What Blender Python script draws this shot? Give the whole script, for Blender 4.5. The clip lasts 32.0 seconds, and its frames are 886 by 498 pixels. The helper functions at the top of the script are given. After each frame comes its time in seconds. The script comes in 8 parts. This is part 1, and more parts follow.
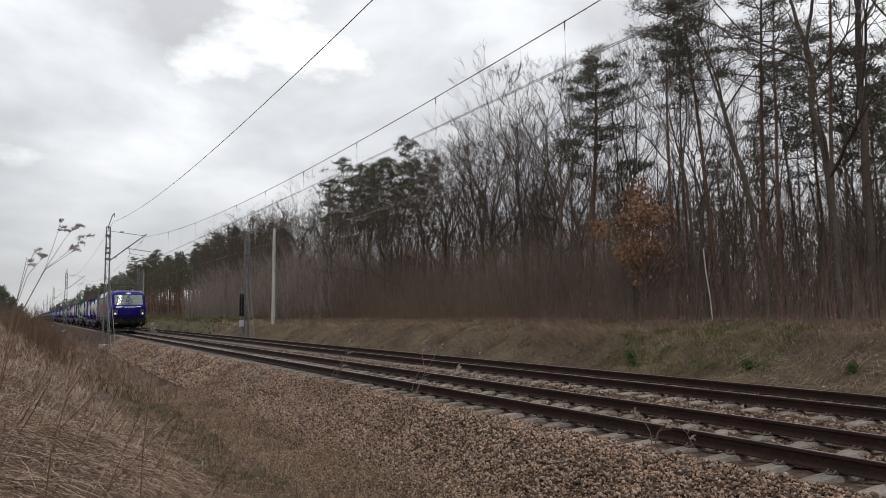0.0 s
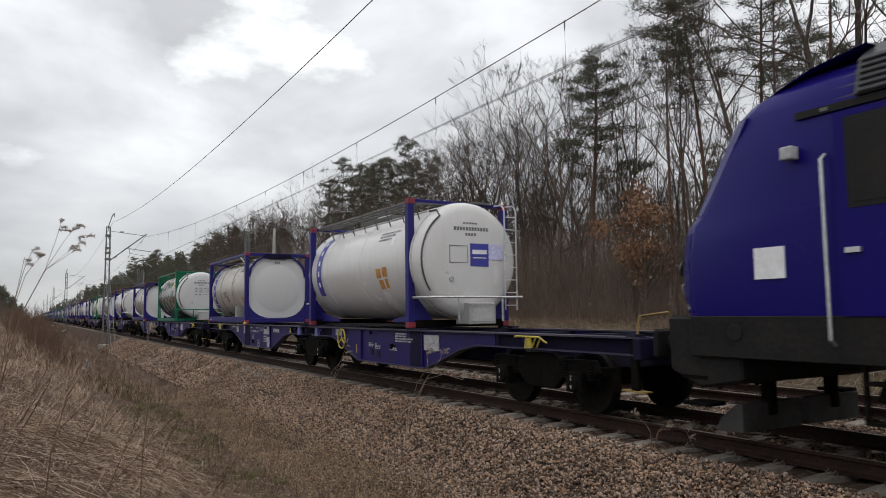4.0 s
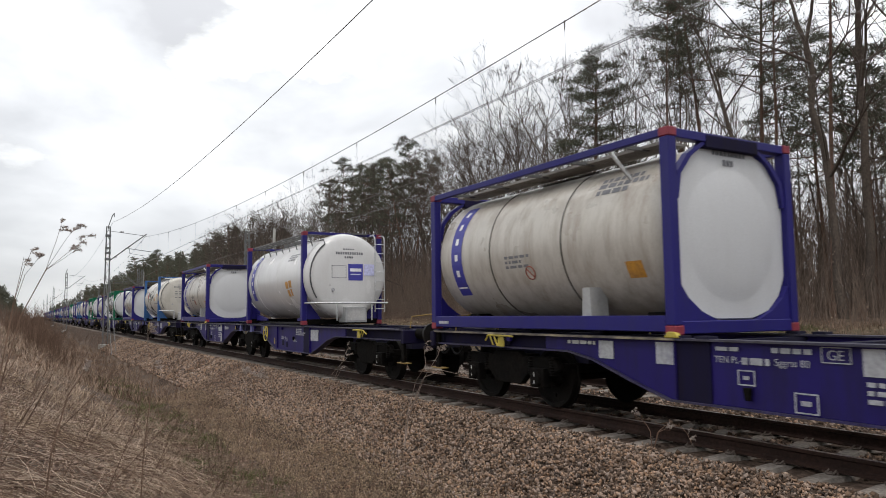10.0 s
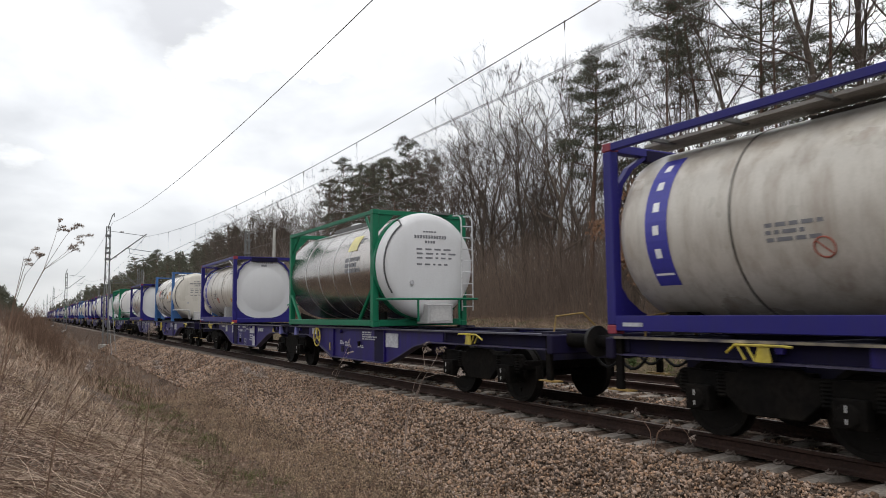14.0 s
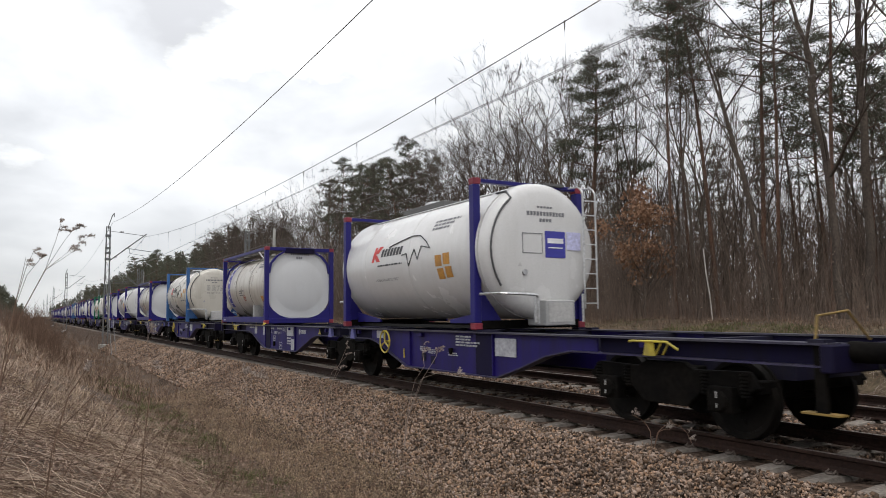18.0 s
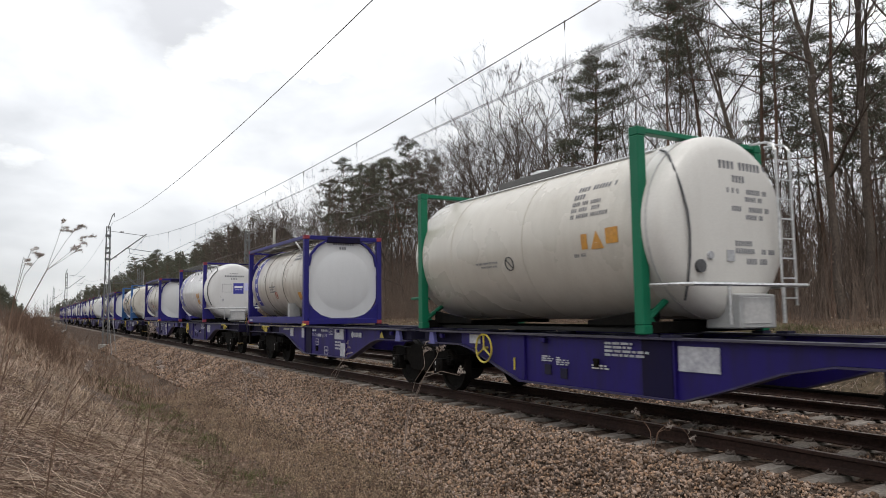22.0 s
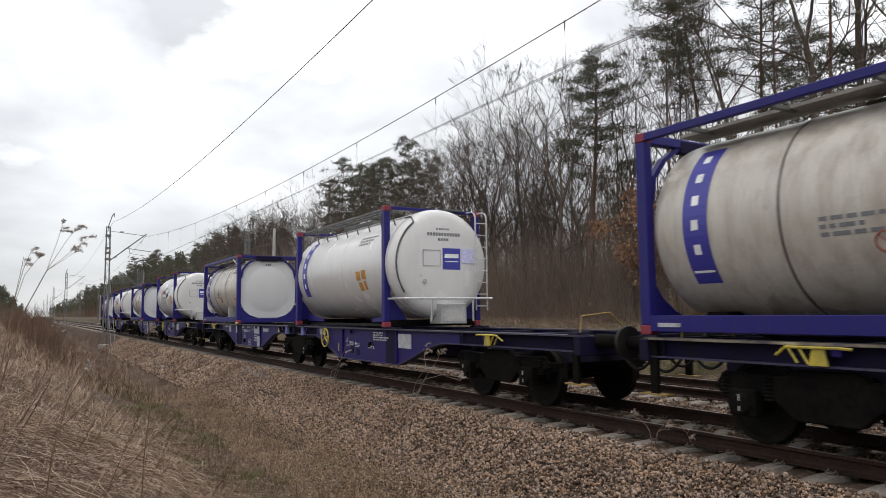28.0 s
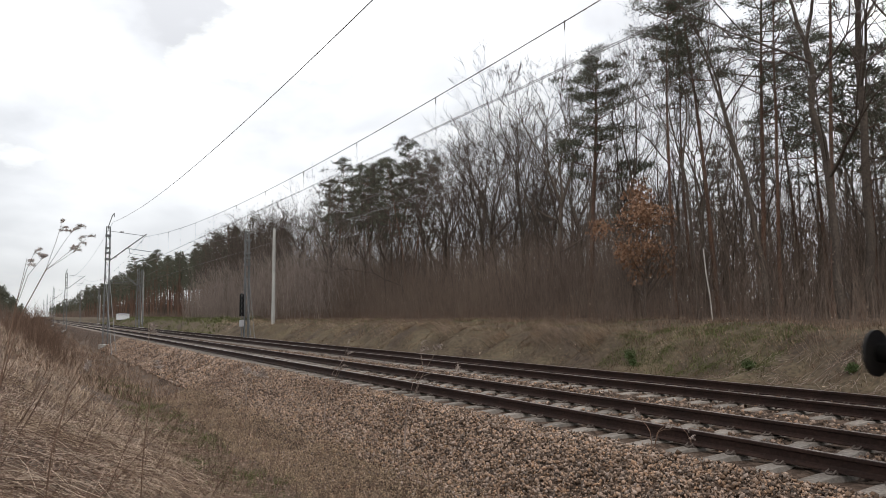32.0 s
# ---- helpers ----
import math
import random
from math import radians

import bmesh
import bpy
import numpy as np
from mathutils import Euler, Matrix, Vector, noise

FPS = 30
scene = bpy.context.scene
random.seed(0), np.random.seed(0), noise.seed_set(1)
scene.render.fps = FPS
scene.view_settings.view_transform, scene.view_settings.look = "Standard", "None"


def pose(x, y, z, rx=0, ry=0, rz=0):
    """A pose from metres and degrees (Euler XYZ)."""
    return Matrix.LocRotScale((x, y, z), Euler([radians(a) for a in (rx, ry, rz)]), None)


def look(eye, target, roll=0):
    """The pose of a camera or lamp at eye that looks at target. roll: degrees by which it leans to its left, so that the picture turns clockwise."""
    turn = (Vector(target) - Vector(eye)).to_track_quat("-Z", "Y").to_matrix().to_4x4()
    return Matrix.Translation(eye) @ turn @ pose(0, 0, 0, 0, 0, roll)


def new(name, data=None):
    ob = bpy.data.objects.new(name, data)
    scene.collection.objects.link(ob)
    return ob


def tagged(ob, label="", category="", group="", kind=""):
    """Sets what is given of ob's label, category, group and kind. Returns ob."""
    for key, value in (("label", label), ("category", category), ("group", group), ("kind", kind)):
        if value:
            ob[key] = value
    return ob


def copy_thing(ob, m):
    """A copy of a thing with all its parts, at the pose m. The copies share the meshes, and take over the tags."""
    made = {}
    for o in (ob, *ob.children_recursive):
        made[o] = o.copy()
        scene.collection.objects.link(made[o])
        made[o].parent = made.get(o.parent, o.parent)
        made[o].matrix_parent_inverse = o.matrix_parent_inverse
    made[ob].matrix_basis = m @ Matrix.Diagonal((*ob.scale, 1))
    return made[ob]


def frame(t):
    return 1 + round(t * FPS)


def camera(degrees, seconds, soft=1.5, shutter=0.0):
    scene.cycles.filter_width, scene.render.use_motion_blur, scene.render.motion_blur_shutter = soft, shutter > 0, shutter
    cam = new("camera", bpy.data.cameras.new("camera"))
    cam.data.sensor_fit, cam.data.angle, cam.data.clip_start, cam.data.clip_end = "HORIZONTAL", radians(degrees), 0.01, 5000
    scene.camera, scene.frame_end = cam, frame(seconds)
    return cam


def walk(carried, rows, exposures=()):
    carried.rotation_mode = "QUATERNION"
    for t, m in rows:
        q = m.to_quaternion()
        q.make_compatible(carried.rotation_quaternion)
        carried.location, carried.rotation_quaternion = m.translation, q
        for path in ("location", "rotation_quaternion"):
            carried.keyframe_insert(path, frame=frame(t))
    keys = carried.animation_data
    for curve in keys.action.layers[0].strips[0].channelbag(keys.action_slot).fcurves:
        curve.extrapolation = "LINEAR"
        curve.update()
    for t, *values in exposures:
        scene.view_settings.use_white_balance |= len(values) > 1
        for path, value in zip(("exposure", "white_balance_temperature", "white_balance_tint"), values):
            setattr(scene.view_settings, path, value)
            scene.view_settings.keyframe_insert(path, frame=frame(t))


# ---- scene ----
EYE = (0.0, -7.22, 1.493)
cam = camera(63.83, 32.0, soft=0.9, shutter=0.05)
stand = pose(*EYE, 0, 0, 59.9006) @ pose(0, 0, 0, 95.1277) @ pose(0, 0, 0, 0, 0, -0.629)
walk(cam, [(0.0, stand), (32.0, stand)],
     exposures=[(0.0, -0.76), (2.0, -0.78), (3.5, -0.78), (6.0, -0.62), (9.0, -0.45), (13.0, -0.44), (31.5, -0.43), (32.0, -0.38)])

# ---------------------------------------------------------------- sky and sun
SUN_FROM = Vector((0.42, -0.14, 0.90)).normalized()


def make_world():
    world = bpy.data.worlds.new("overcast_sky")
    scene.world = world
    world.use_nodes = True
    nt = world.node_tree
    nt.nodes.clear()
    out = nt.nodes.new("ShaderNodeOutputWorld")
    sky = nt.nodes.new("ShaderNodeTexSky")
    sky.sky_type = "NISHITA"
    sky.sun_disc = False
    sky.sun_elevation = math.asin(SUN_FROM.z)
    sky.sun_rotation = math.atan2(SUN_FROM.x, SUN_FROM.y)
    blue = nt.nodes.new("ShaderNodeBackground")
    blue.inputs["Strength"].default_value = 0.12
    nt.links.new(sky.outputs["Color"], blue.inputs["Color"])
    co = nt.nodes.new("ShaderNodeTexCoord")
    stretch = nt.nodes.new("ShaderNodeMapping")
    stretch.inputs["Scale"].default_value = (1.0, 1.0, 2.2)
    stretch.inputs["Location"].default_value = (0.15, 0.3, 0.2)
    nt.links.new(co.outputs["Generated"], stretch.inputs["Vector"])
    big = nt.nodes.new("ShaderNodeTexNoise")
    big.inputs["Scale"].default_value = 1.9
    big.inputs["Detail"].default_value = 9.0
    big.inputs["Roughness"].default_value = 0.52
    big.inputs["Distortion"].default_value = 0.25
    nt.links.new(stretch.outputs["Vector"], big.inputs["Vector"])
    shade = nt.nodes.new("ShaderNodeValToRGB")
    e = shade.color_ramp.elements
    e[0].position, e[0].color = 0.35, (0.53, 0.538, 0.56, 1)
    e[1].position, e[1].color = 0.60, (1.065, 1.08, 1.10, 1)
    for at, tone in ((0.44, (0.68, 0.695, 0.72, 1)), (0.52, (0.845, 0.86, 0.885, 1))):
        m = e.new(at)
        m.color = tone
    nt.links.new(big.outputs["Fac"], shade.inputs["Fac"])
    cloud = nt.nodes.new("ShaderNodeBackground")
    cloud.inputs["Strength"].default_value = 1.9
    heads = nt.nodes.new("ShaderNodeTexNoise")
    heads.inputs["Scale"].default_value = 2.9
    heads.inputs["Detail"].default_value = 8.0
    heads.inputs["Roughness"].default_value = 0.55
    nt.links.new(stretch.outputs["Vector"], heads.inputs["Vector"])
    puff = nt.nodes.new("ShaderNodeValToRGB")
    p = puff.color_ramp.elements
    p[0].position, p[0].color = 0.44, (0.0, 0.0, 0.0, 1)
    p[1].position, p[1].color = 0.68, (1.13, 1.15, 1.175, 1)
    nt.links.new(heads.outputs["Fac"], puff.inputs["Fac"])
    both = nt.nodes.new("ShaderNodeMixRGB")
    both.blend_type = "LIGHTEN"
    both.inputs["Fac"].default_value = 1.0
    nt.links.new(shade.outputs["Color"], both.inputs["Color1"])
    nt.links.new(puff.outputs["Color"], both.inputs["Color2"])
    up = nt.nodes.new("ShaderNodeSeparateXYZ")
    nt.links.new(co.outputs["Generated"], up.inputs[0])
    rise = nt.nodes.new("ShaderNodeMapRange")
    rise.inputs["From Min"].default_value, rise.inputs["From Max"].default_value = 0.0, 0.42
    rise.inputs["To Min"].default_value, rise.inputs["To Max"].default_value = 0.53, 1.24
    nt.links.new(up.outputs["Z"], rise.inputs["Value"])
    dim = nt.nodes.new("ShaderNodeVectorMath")
    dim.operation = "SCALE"
    nt.links.new(both.outputs["Color"], dim.inputs[0])
    nt.links.new(rise.outputs["Result"], dim.inputs["Scale"])
    nt.links.new(dim.outputs[0], cloud.inputs["Color"])
    mix = nt.nodes.new("ShaderNodeMixShader")
    mix.inputs[0].default_value = 0.9
    nt.links.new(blue.outputs[0], mix.inputs[1])
    nt.links.new(cloud.outputs[0], mix.inputs[2])
    nt.links.new(mix.outputs[0], out.inputs["Surface"])


make_world()
sun_data = bpy.data.lights.new("sun", "SUN")
sun_data.energy, sun_data.angle, sun_data.color = 1.3, radians(14), (1.0, 0.96, 0.9)
sun = new("sun", sun_data)
sun.matrix_world = look(SUN_FROM * 50, (0, 0, 0))


# ---------------------------------------------------------------- materials
def surface(name, colour, rough=0.6, metal=0.0, grain=20.0, spread=0.25, bump=0.2, patch=1.3, patch_spread=0.25,
            second=None, per_object=0.0, spec=0.5, bump_scale=None, island=0.0):
    """Two scales of noise vary one base colour; second: a colour that patches fade to."""
    m = bpy.data.materials.new(name)
    m.use_nodes = True
    nt = m.node_tree
    b = nt.nodes["Principled BSDF"]
    b.inputs["Metallic"].default_value = metal
    b.inputs["Specular IOR Level"].default_value = spec
    co = nt.nodes.new("ShaderNodeTexCoord")
    fine = nt.nodes.new("ShaderNodeTexNoise")
    fine.inputs["Scale"].default_value = grain
    fine.inputs["Detail"].default_value = 4
    wide = nt.nodes.new("ShaderNodeTexNoise")
    wide.inputs["Scale"].default_value = patch
    wide.inputs["Detail"].default_value = 5
    for n in (fine, wide):
        nt.links.new(co.outputs["Object"], n.inputs["Vector"])
    ramp = nt.nodes.new("ShaderNodeValToRGB")
    e = ramp.color_ramp.elements
    e[0].position, e[1].position = 0.35, 0.68
    e[0].color = (*colour, 1)
    e[1].color = (*(second or [min(1, c * (1 + patch_spread)) for c in colour]), 1)
    nt.links.new(wide.outputs["Fac"], ramp.inputs["Fac"])
    val = nt.nodes.new("ShaderNodeMapRange")
    val.inputs["From Min"].default_value, val.inputs["From Max"].default_value = 0.25, 0.75
    val.inputs["To Min"].default_value, val.inputs["To Max"].default_value = 1 - spread, 1 + spread
    nt.links.new(fine.outputs["Fac"], val.inputs["Value"])
    hsv = nt.nodes.new("ShaderNodeHueSaturation")
    nt.links.new(ramp.outputs["Color"], hsv.inputs["Color"])
    last = val.outputs["Result"]
    if per_object or island:
        if per_object:
            info = nt.nodes.new("ShaderNodeObjectInfo")
            src, amount = info.outputs["Random"], per_object
        else:
            info = nt.nodes.new("ShaderNodeNewGeometry")
            src, amount = info.outputs["Random Per Island"], island
        r = nt.nodes.new("ShaderNodeMapRange")
        r.inputs["To Min"].default_value, r.inputs["To Max"].default_value = 1 - amount, 1 + amount
        nt.links.new(src, r.inputs["Value"])
        mul = nt.nodes.new("ShaderNodeMath")
        mul.operation = "MULTIPLY"
        nt.links.new(last, mul.inputs[0])
        nt.links.new(r.outputs["Result"], mul.inputs[1])
        last = mul.outputs[0]
    nt.links.new(last, hsv.inputs["Value"])
    nt.links.new(hsv.outputs["Color"], b.inputs["Base Color"])
    ro = nt.nodes.new("ShaderNodeMapRange")
    ro.inputs["To Min"].default_value, ro.inputs["To Max"].default_value = max(0.02, rough - 0.12), min(1, rough + 0.12)
    nt.links.new(wide.outputs["Fac"], ro.inputs["Value"])
    nt.links.new(ro.outputs["Result"], b.inputs["Roughness"])
    if bump:
        bp = nt.nodes.new("ShaderNodeBump")
        bp.inputs["Strength"].default_value = bump
        bp.inputs["Distance"].default_value = 0.02
        src = fine
        if bump_scale:
            src = nt.nodes.new("ShaderNodeTexNoise")
            src.inputs["Scale"].default_value = bump_scale
            src.inputs["Detail"].default_value = 3
            nt.links.new(co.outputs["Object"], src.inputs["Vector"])
        nt.links.new(src.outputs["Fac"], bp.inputs["Height"])
        nt.links.new(bp.outputs["Normal"], b.inputs["Normal"])
    return m


def streaked(name, colour, dirt, rough, metal=0.0, amount=0.5, squash=(0.5, 0.5, 6.0), spec=0.5):
    """Painted sheet with rain streaks and road dirt that run down it."""
    m = surface(name, colour, rough, metal, grain=40, spread=0.05, bump=0.03, patch=0.9, patch_spread=0.04, spec=spec)
    nt = m.node_tree
    b = nt.nodes["Principled BSDF"]
    old = b.inputs["Base Color"].links[0].from_socket
    co = nt.nodes.new("ShaderNodeTexCoord")
    mp = nt.nodes.new("ShaderNodeMapping")
    mp.inputs["Scale"].default_value = (2.6, 2.6, 0.45)
    nt.links.new(co.outputs["Object"], mp.inputs["Vector"])
    n = nt.nodes.new("ShaderNodeTexNoise")
    n.inputs["Scale"].default_value = 1.6
    n.inputs["Detail"].default_value = 6
    n.inputs["Roughness"].default_value = 0.65
    nt.links.new(mp.outputs["Vector"], n.inputs["Vector"])
    r = nt.nodes.new("ShaderNodeMapRange")
    r.inputs["From Min"].default_value, r.inputs["From Max"].default_value = 0.42, 0.75
    r.inputs["To Max"].default_value = amount
    nt.links.new(n.outputs["Fac"], r.inputs["Value"])
    mix = nt.nodes.new("ShaderNodeMixRGB")
    mix.inputs["Color2"].default_value = (*dirt, 1)
    nt.links.new(r.outputs["Result"], mix.inputs["Fac"])
    nt.links.new(old, mix.inputs["Color1"])
    nt.links.new(mix.outputs["Color"], b.inputs["Base Color"])
    return m


def glowing(name, colour, strength):
    m = bpy.data.materials.new(name)
    m.use_nodes = True
    b = m.node_tree.nodes["Principled BSDF"]
    b.inputs["Base Color"].default_value = (*colour, 1)
    b.inputs["Emission Color"].default_value = (*colour, 1)
    b.inputs["Emission Strength"].default_value = strength
    return m


def ballast_material(name, colour, second):
    """Stone bed: cells of broken stone, each of its own tone, with dark gaps."""
    m = bpy.data.materials.new(name)
    m.use_nodes = True
    nt = m.node_tree
    b = nt.nodes["Principled BSDF"]
    b.inputs["Roughness"].default_value = 0.9
    b.inputs["Specular IOR Level"].default_value = 0.08
    co = nt.nodes.new("ShaderNodeTexCoord")
    v = nt.nodes.new("ShaderNodeTexVoronoi")
    v.inputs["Scale"].default_value = 14
    nt.links.new(co.outputs["Object"], v.inputs["Vector"])
    w = nt.nodes.new("ShaderNodeTexNoise")
    w.inputs["Scale"].default_value = 0.8
    w.inputs["Detail"].default_value = 5
    nt.links.new(co.outputs["Object"], w.inputs["Vector"])
    tone = nt.nodes.new("ShaderNodeSeparateColor")
    nt.links.new(v.outputs["Color"], tone.inputs["Color"])
    ramp = nt.nodes.new("ShaderNodeValToRGB")
    e = ramp.color_ramp.elements
    e[0].color, e[1].color = (*[c * 0.55 for c in colour], 1), (*[min(1, c * 1.5) for c in colour], 1)
    nt.links.new(tone.outputs[0], ramp.inputs["Fac"])
    mx = nt.nodes.new("ShaderNodeMixRGB")
    mx.inputs["Color2"].default_value = (*second, 1)
    fr = nt.nodes.new("ShaderNodeMapRange")
    fr.inputs["From Min"].default_value, fr.inputs["From Max"].default_value = 0.45, 0.8
    fr.inputs["To Max"].default_value = 0.6
    nt.links.new(w.outputs["Fac"], fr.inputs["Value"])
    nt.links.new(fr.outputs["Result"], mx.inputs["Fac"])
    nt.links.new(ramp.outputs["Color"], mx.inputs["Color1"])
    nt.links.new(mx.outputs["Color"], b.inputs["Base Color"])
    bp = nt.nodes.new("ShaderNodeBump")
    bp.inputs["Strength"].default_value = 1.0
    bp.inputs["Distance"].default_value = 0.05
    bp.invert = True
    nt.links.new(v.outputs["Distance"], bp.inputs["Height"])
    nt.links.new(bp.outputs["Normal"], b.inputs["Normal"])
    return m


M = {}
M["soil"] = surface("soil", (0.072, 0.051, 0.040), 0.95, grain=14, spread=0.5, bump=0.8, patch=0.8, second=(0.122, 0.086, 0.060), spec=0.1)
M["bank"] = surface("bank_soil", (0.062, 0.046, 0.034), 0.95, grain=9, spread=0.55, bump=0.9, patch=0.55, second=(0.105, 0.082, 0.052), spec=0.1)
M["ballast"] = ballast_material("ballast_bed", (0.075, 0.052, 0.039), (0.042, 0.029, 0.022))
M["gravel"] = surface("sandy_gravel", (0.315, 0.232, 0.160), 0.95, grain=30, spread=0.3, bump=0.2, patch=1.2, second=(0.225, 0.160, 0.108), island=0.5, spec=0.1)
M["stone"] = surface("broken_stone", (0.240, 0.166, 0.120), 0.9, grain=30, spread=0.25, bump=0.3, patch=0.7, second=(0.160, 0.106, 0.075), island=0.78, spec=0.2)


def mottle(m, low, high):
    """Lets each loose piece be greyer or redder than the next."""
    nt = m.node_tree
    hsv = next(n for n in nt.nodes if n.type == "HUE_SAT")
    geo = nt.nodes.new("ShaderNodeNewGeometry")
    k = nt.nodes.new("ShaderNodeMath")
    k.operation = "MULTIPLY"
    k.inputs[1].default_value = 17.3
    f = nt.nodes.new("ShaderNodeMath")
    f.operation = "FRACT"
    r = nt.nodes.new("ShaderNodeMapRange")
    r.inputs["To Min"].default_value, r.inputs["To Max"].default_value = low, high
    nt.links.new(geo.outputs["Random Per Island"], k.inputs[0])
    nt.links.new(k.outputs[0], f.inputs[0])
    nt.links.new(f.outputs[0], r.inputs["Value"])
    nt.links.new(r.outputs["Result"], hsv.inputs["Saturation"])


mottle(M["stone"], 0.7, 1.2)
M["rail"] = surface("rusty_rail", (0.021, 0.0125, 0.0102), 0.75, 0.1, grain=30, spread=0.4, bump=0.2, patch=2.0, second=(0.034, 0.019, 0.0145), spec=0.12)
M["rail_top"] = surface("polished_rail_head", (0.34, 0.29, 0.27), 0.35, 0.9, grain=30, spread=0.15, bump=0.05, patch=1.0)
M["sleeper"] = surface("weathered_concrete", (0.195, 0.172, 0.150), 0.9, grain=25, spread=0.35, bump=0.5, patch=3, second=(0.15, 0.12, 0.10), per_object=0.25, spec=0.15)
M["clip"] = surface("rail_clip_iron", (0.085, 0.066, 0.055), 0.8, 0.3)
M["grass_dry"] = surface("dry_grass", (0.262, 0.180, 0.130), 0.85, grain=3, spread=0.25, bump=0, patch=0.5, second=(0.195, 0.138, 0.102), island=0.45, spec=0.15)
M["grass_pale"] = surface("pale_straw", (0.42, 0.325, 0.255), 0.8, grain=3, spread=0.2, bump=0, patch=0.5, second=(0.36, 0.27, 0.18), island=0.35, spec=0.15)
M["grass_bank"] = surface("withered_bank_growth", (0.165, 0.112, 0.076), 0.9, grain=3, spread=0.3, bump=0, patch=0.4, second=(0.115, 0.082, 0.056), island=0.4, spec=0.12)
M["grass_green"] = surface("green_grass", (0.095, 0.100, 0.040), 0.85, grain=3, spread=0.25, bump=0, patch=0.6, second=(0.11, 0.118, 0.045), island=0.35, spec=0.15)
M["broom"] = surface("broom_leaf", (0.070, 0.098, 0.038), 0.8, grain=5, spread=0.25, bump=0, patch=1, second=(0.085, 0.112, 0.045), island=0.3, spec=0.15)
M["litter"] = surface("dead_leaf", (0.250, 0.176, 0.137), 0.9, grain=8, spread=0.3, bump=0, patch=1.2, second=(0.180, 0.125, 0.100), island=0.5, spec=0.12)
M["weed"] = surface("dead_weed_stalk", (0.12, 0.075, 0.055), 0.9, grain=5, spread=0.3, bump=0, patch=0.8, second=(0.18, 0.12, 0.085), island=0.3, spec=0.1)
M["pale_stalk"] = surface("bleached_stalk", (0.34, 0.27, 0.225), 0.9, grain=8, spread=0.3, bump=0, patch=2, second=(0.24, 0.18, 0.15))
M["seed"] = surface("seed_head", (0.42, 0.36, 0.32), 0.95, grain=60, spread=0.3, bump=0.2, patch=5, second=(0.22, 0.17, 0.145), island=0.3, spec=0.1)
M["bark"] = surface("grey_brown_bark", (0.085, 0.066, 0.054), 0.95, grain=18, spread=0.4, bump=0.7, patch=0.8, second=(0.118, 0.095, 0.077), per_object=0.35, spec=0.1)
M["twig"] = surface("bare_twigs", (0.100, 0.079, 0.066), 0.95, grain=3, spread=0.25, bump=0, patch=0.3, second=(0.072, 0.057, 0.048), per_object=0.25, spec=0.1)
M["pine_bark"] = surface("pine_bark", (0.155, 0.088, 0.060), 0.95, grain=12, spread=0.45, bump=0.8, patch=0.4, second=(0.115, 0.082, 0.066), per_object=0.25, spec=0.1)
M["needle"] = surface("pine_needles", (0.092, 0.098, 0.070), 0.8, grain=2, spread=0.3, bump=0, patch=0.5, second=(0.105, 0.104, 0.074), island=0.35, spec=0.12)
M["fine_brush"] = surface("fine_brushwood", (0.30, 0.245, 0.21), 0.95, grain=2, spread=0.3, bump=0, patch=0.15, second=(0.22, 0.178, 0.152), island=0.3, spec=0.08)
M["brush"] = surface("brushwood", (0.195, 0.147, 0.116), 0.95, grain=2, spread=0.3, bump=0, patch=0.15, second=(0.140, 0.104, 0.084), island=0.3, spec=0.08)
M["oak_leaf"] = surface("withered_oak_leaf", (0.27, 0.155, 0.095), 0.85, grain=5, spread=0.2, bump=0, patch=1, second=(0.20, 0.115, 0.072), island=0.35, spec=0.15)
M["birch"] = surface("birch_bark", (0.62, 0.58, 0.52), 0.8, grain=9, spread=0.35, bump=0.2, patch=4, second=(0.30, 0.27, 0.24))
M["steel"] = surface("galvanised_steel", (0.135, 0.138, 0.14), 0.6, 0.3, grain=20, spread=0.2, bump=0.1, patch=1.5, second=(0.13, 0.125, 0.12))
M["concrete"] = surface("mast_concrete", (0.42, 0.41, 0.38), 0.9, grain=15, spread=0.15, bump=0.2, patch=2, second=(0.32, 0.31, 0.29))
M["wire"] = surface("weathered_wire", (0.15, 0.135, 0.125), 0.6, 0.3, bump=0, spread=0.1)
M["insulator"] = surface("brown_glazed_insulator", (0.06, 0.03, 0.022), 0.3, bump=0)
M["black"] = surface("black_paint", (0.008, 0.008, 0.0085), 0.6, grain=30, spread=0.3, patch=2, second=(0.017, 0.015, 0.013), bump=0.1, spec=0.2)
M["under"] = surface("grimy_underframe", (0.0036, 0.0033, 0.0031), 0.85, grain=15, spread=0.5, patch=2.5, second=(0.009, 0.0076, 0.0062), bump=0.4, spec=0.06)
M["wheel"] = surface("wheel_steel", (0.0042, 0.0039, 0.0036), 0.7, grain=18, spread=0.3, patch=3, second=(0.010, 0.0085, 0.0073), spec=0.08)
M["tread"] = surface("bright_tread", (0.42, 0.40, 0.38), 0.3, 0.9, bump=0)
M["wagon_blue"] = streaked("wagon_blue_paint", (0.0130, 0.0066, 0.100), (0.012, 0.008, 0.034), 0.5, amount=0.75, spec=0.25)
M["wagon_dark"] = streaked("wagon_dark_top", (0.014, 0.013, 0.032), (0.028, 0.024, 0.022), 0.75, amount=0.6, spec=0.15)
M["frame_blue"] = streaked("container_blue_paint", (0.014, 0.011, 0.124), (0.026, 0.022, 0.06), 0.45, amount=0.35, spec=0.25)
M["frame_sky"] = streaked("container_light_blue_paint", (0.020, 0.090, 0.250), (0.06, 0.09, 0.15), 0.45, amount=0.35)
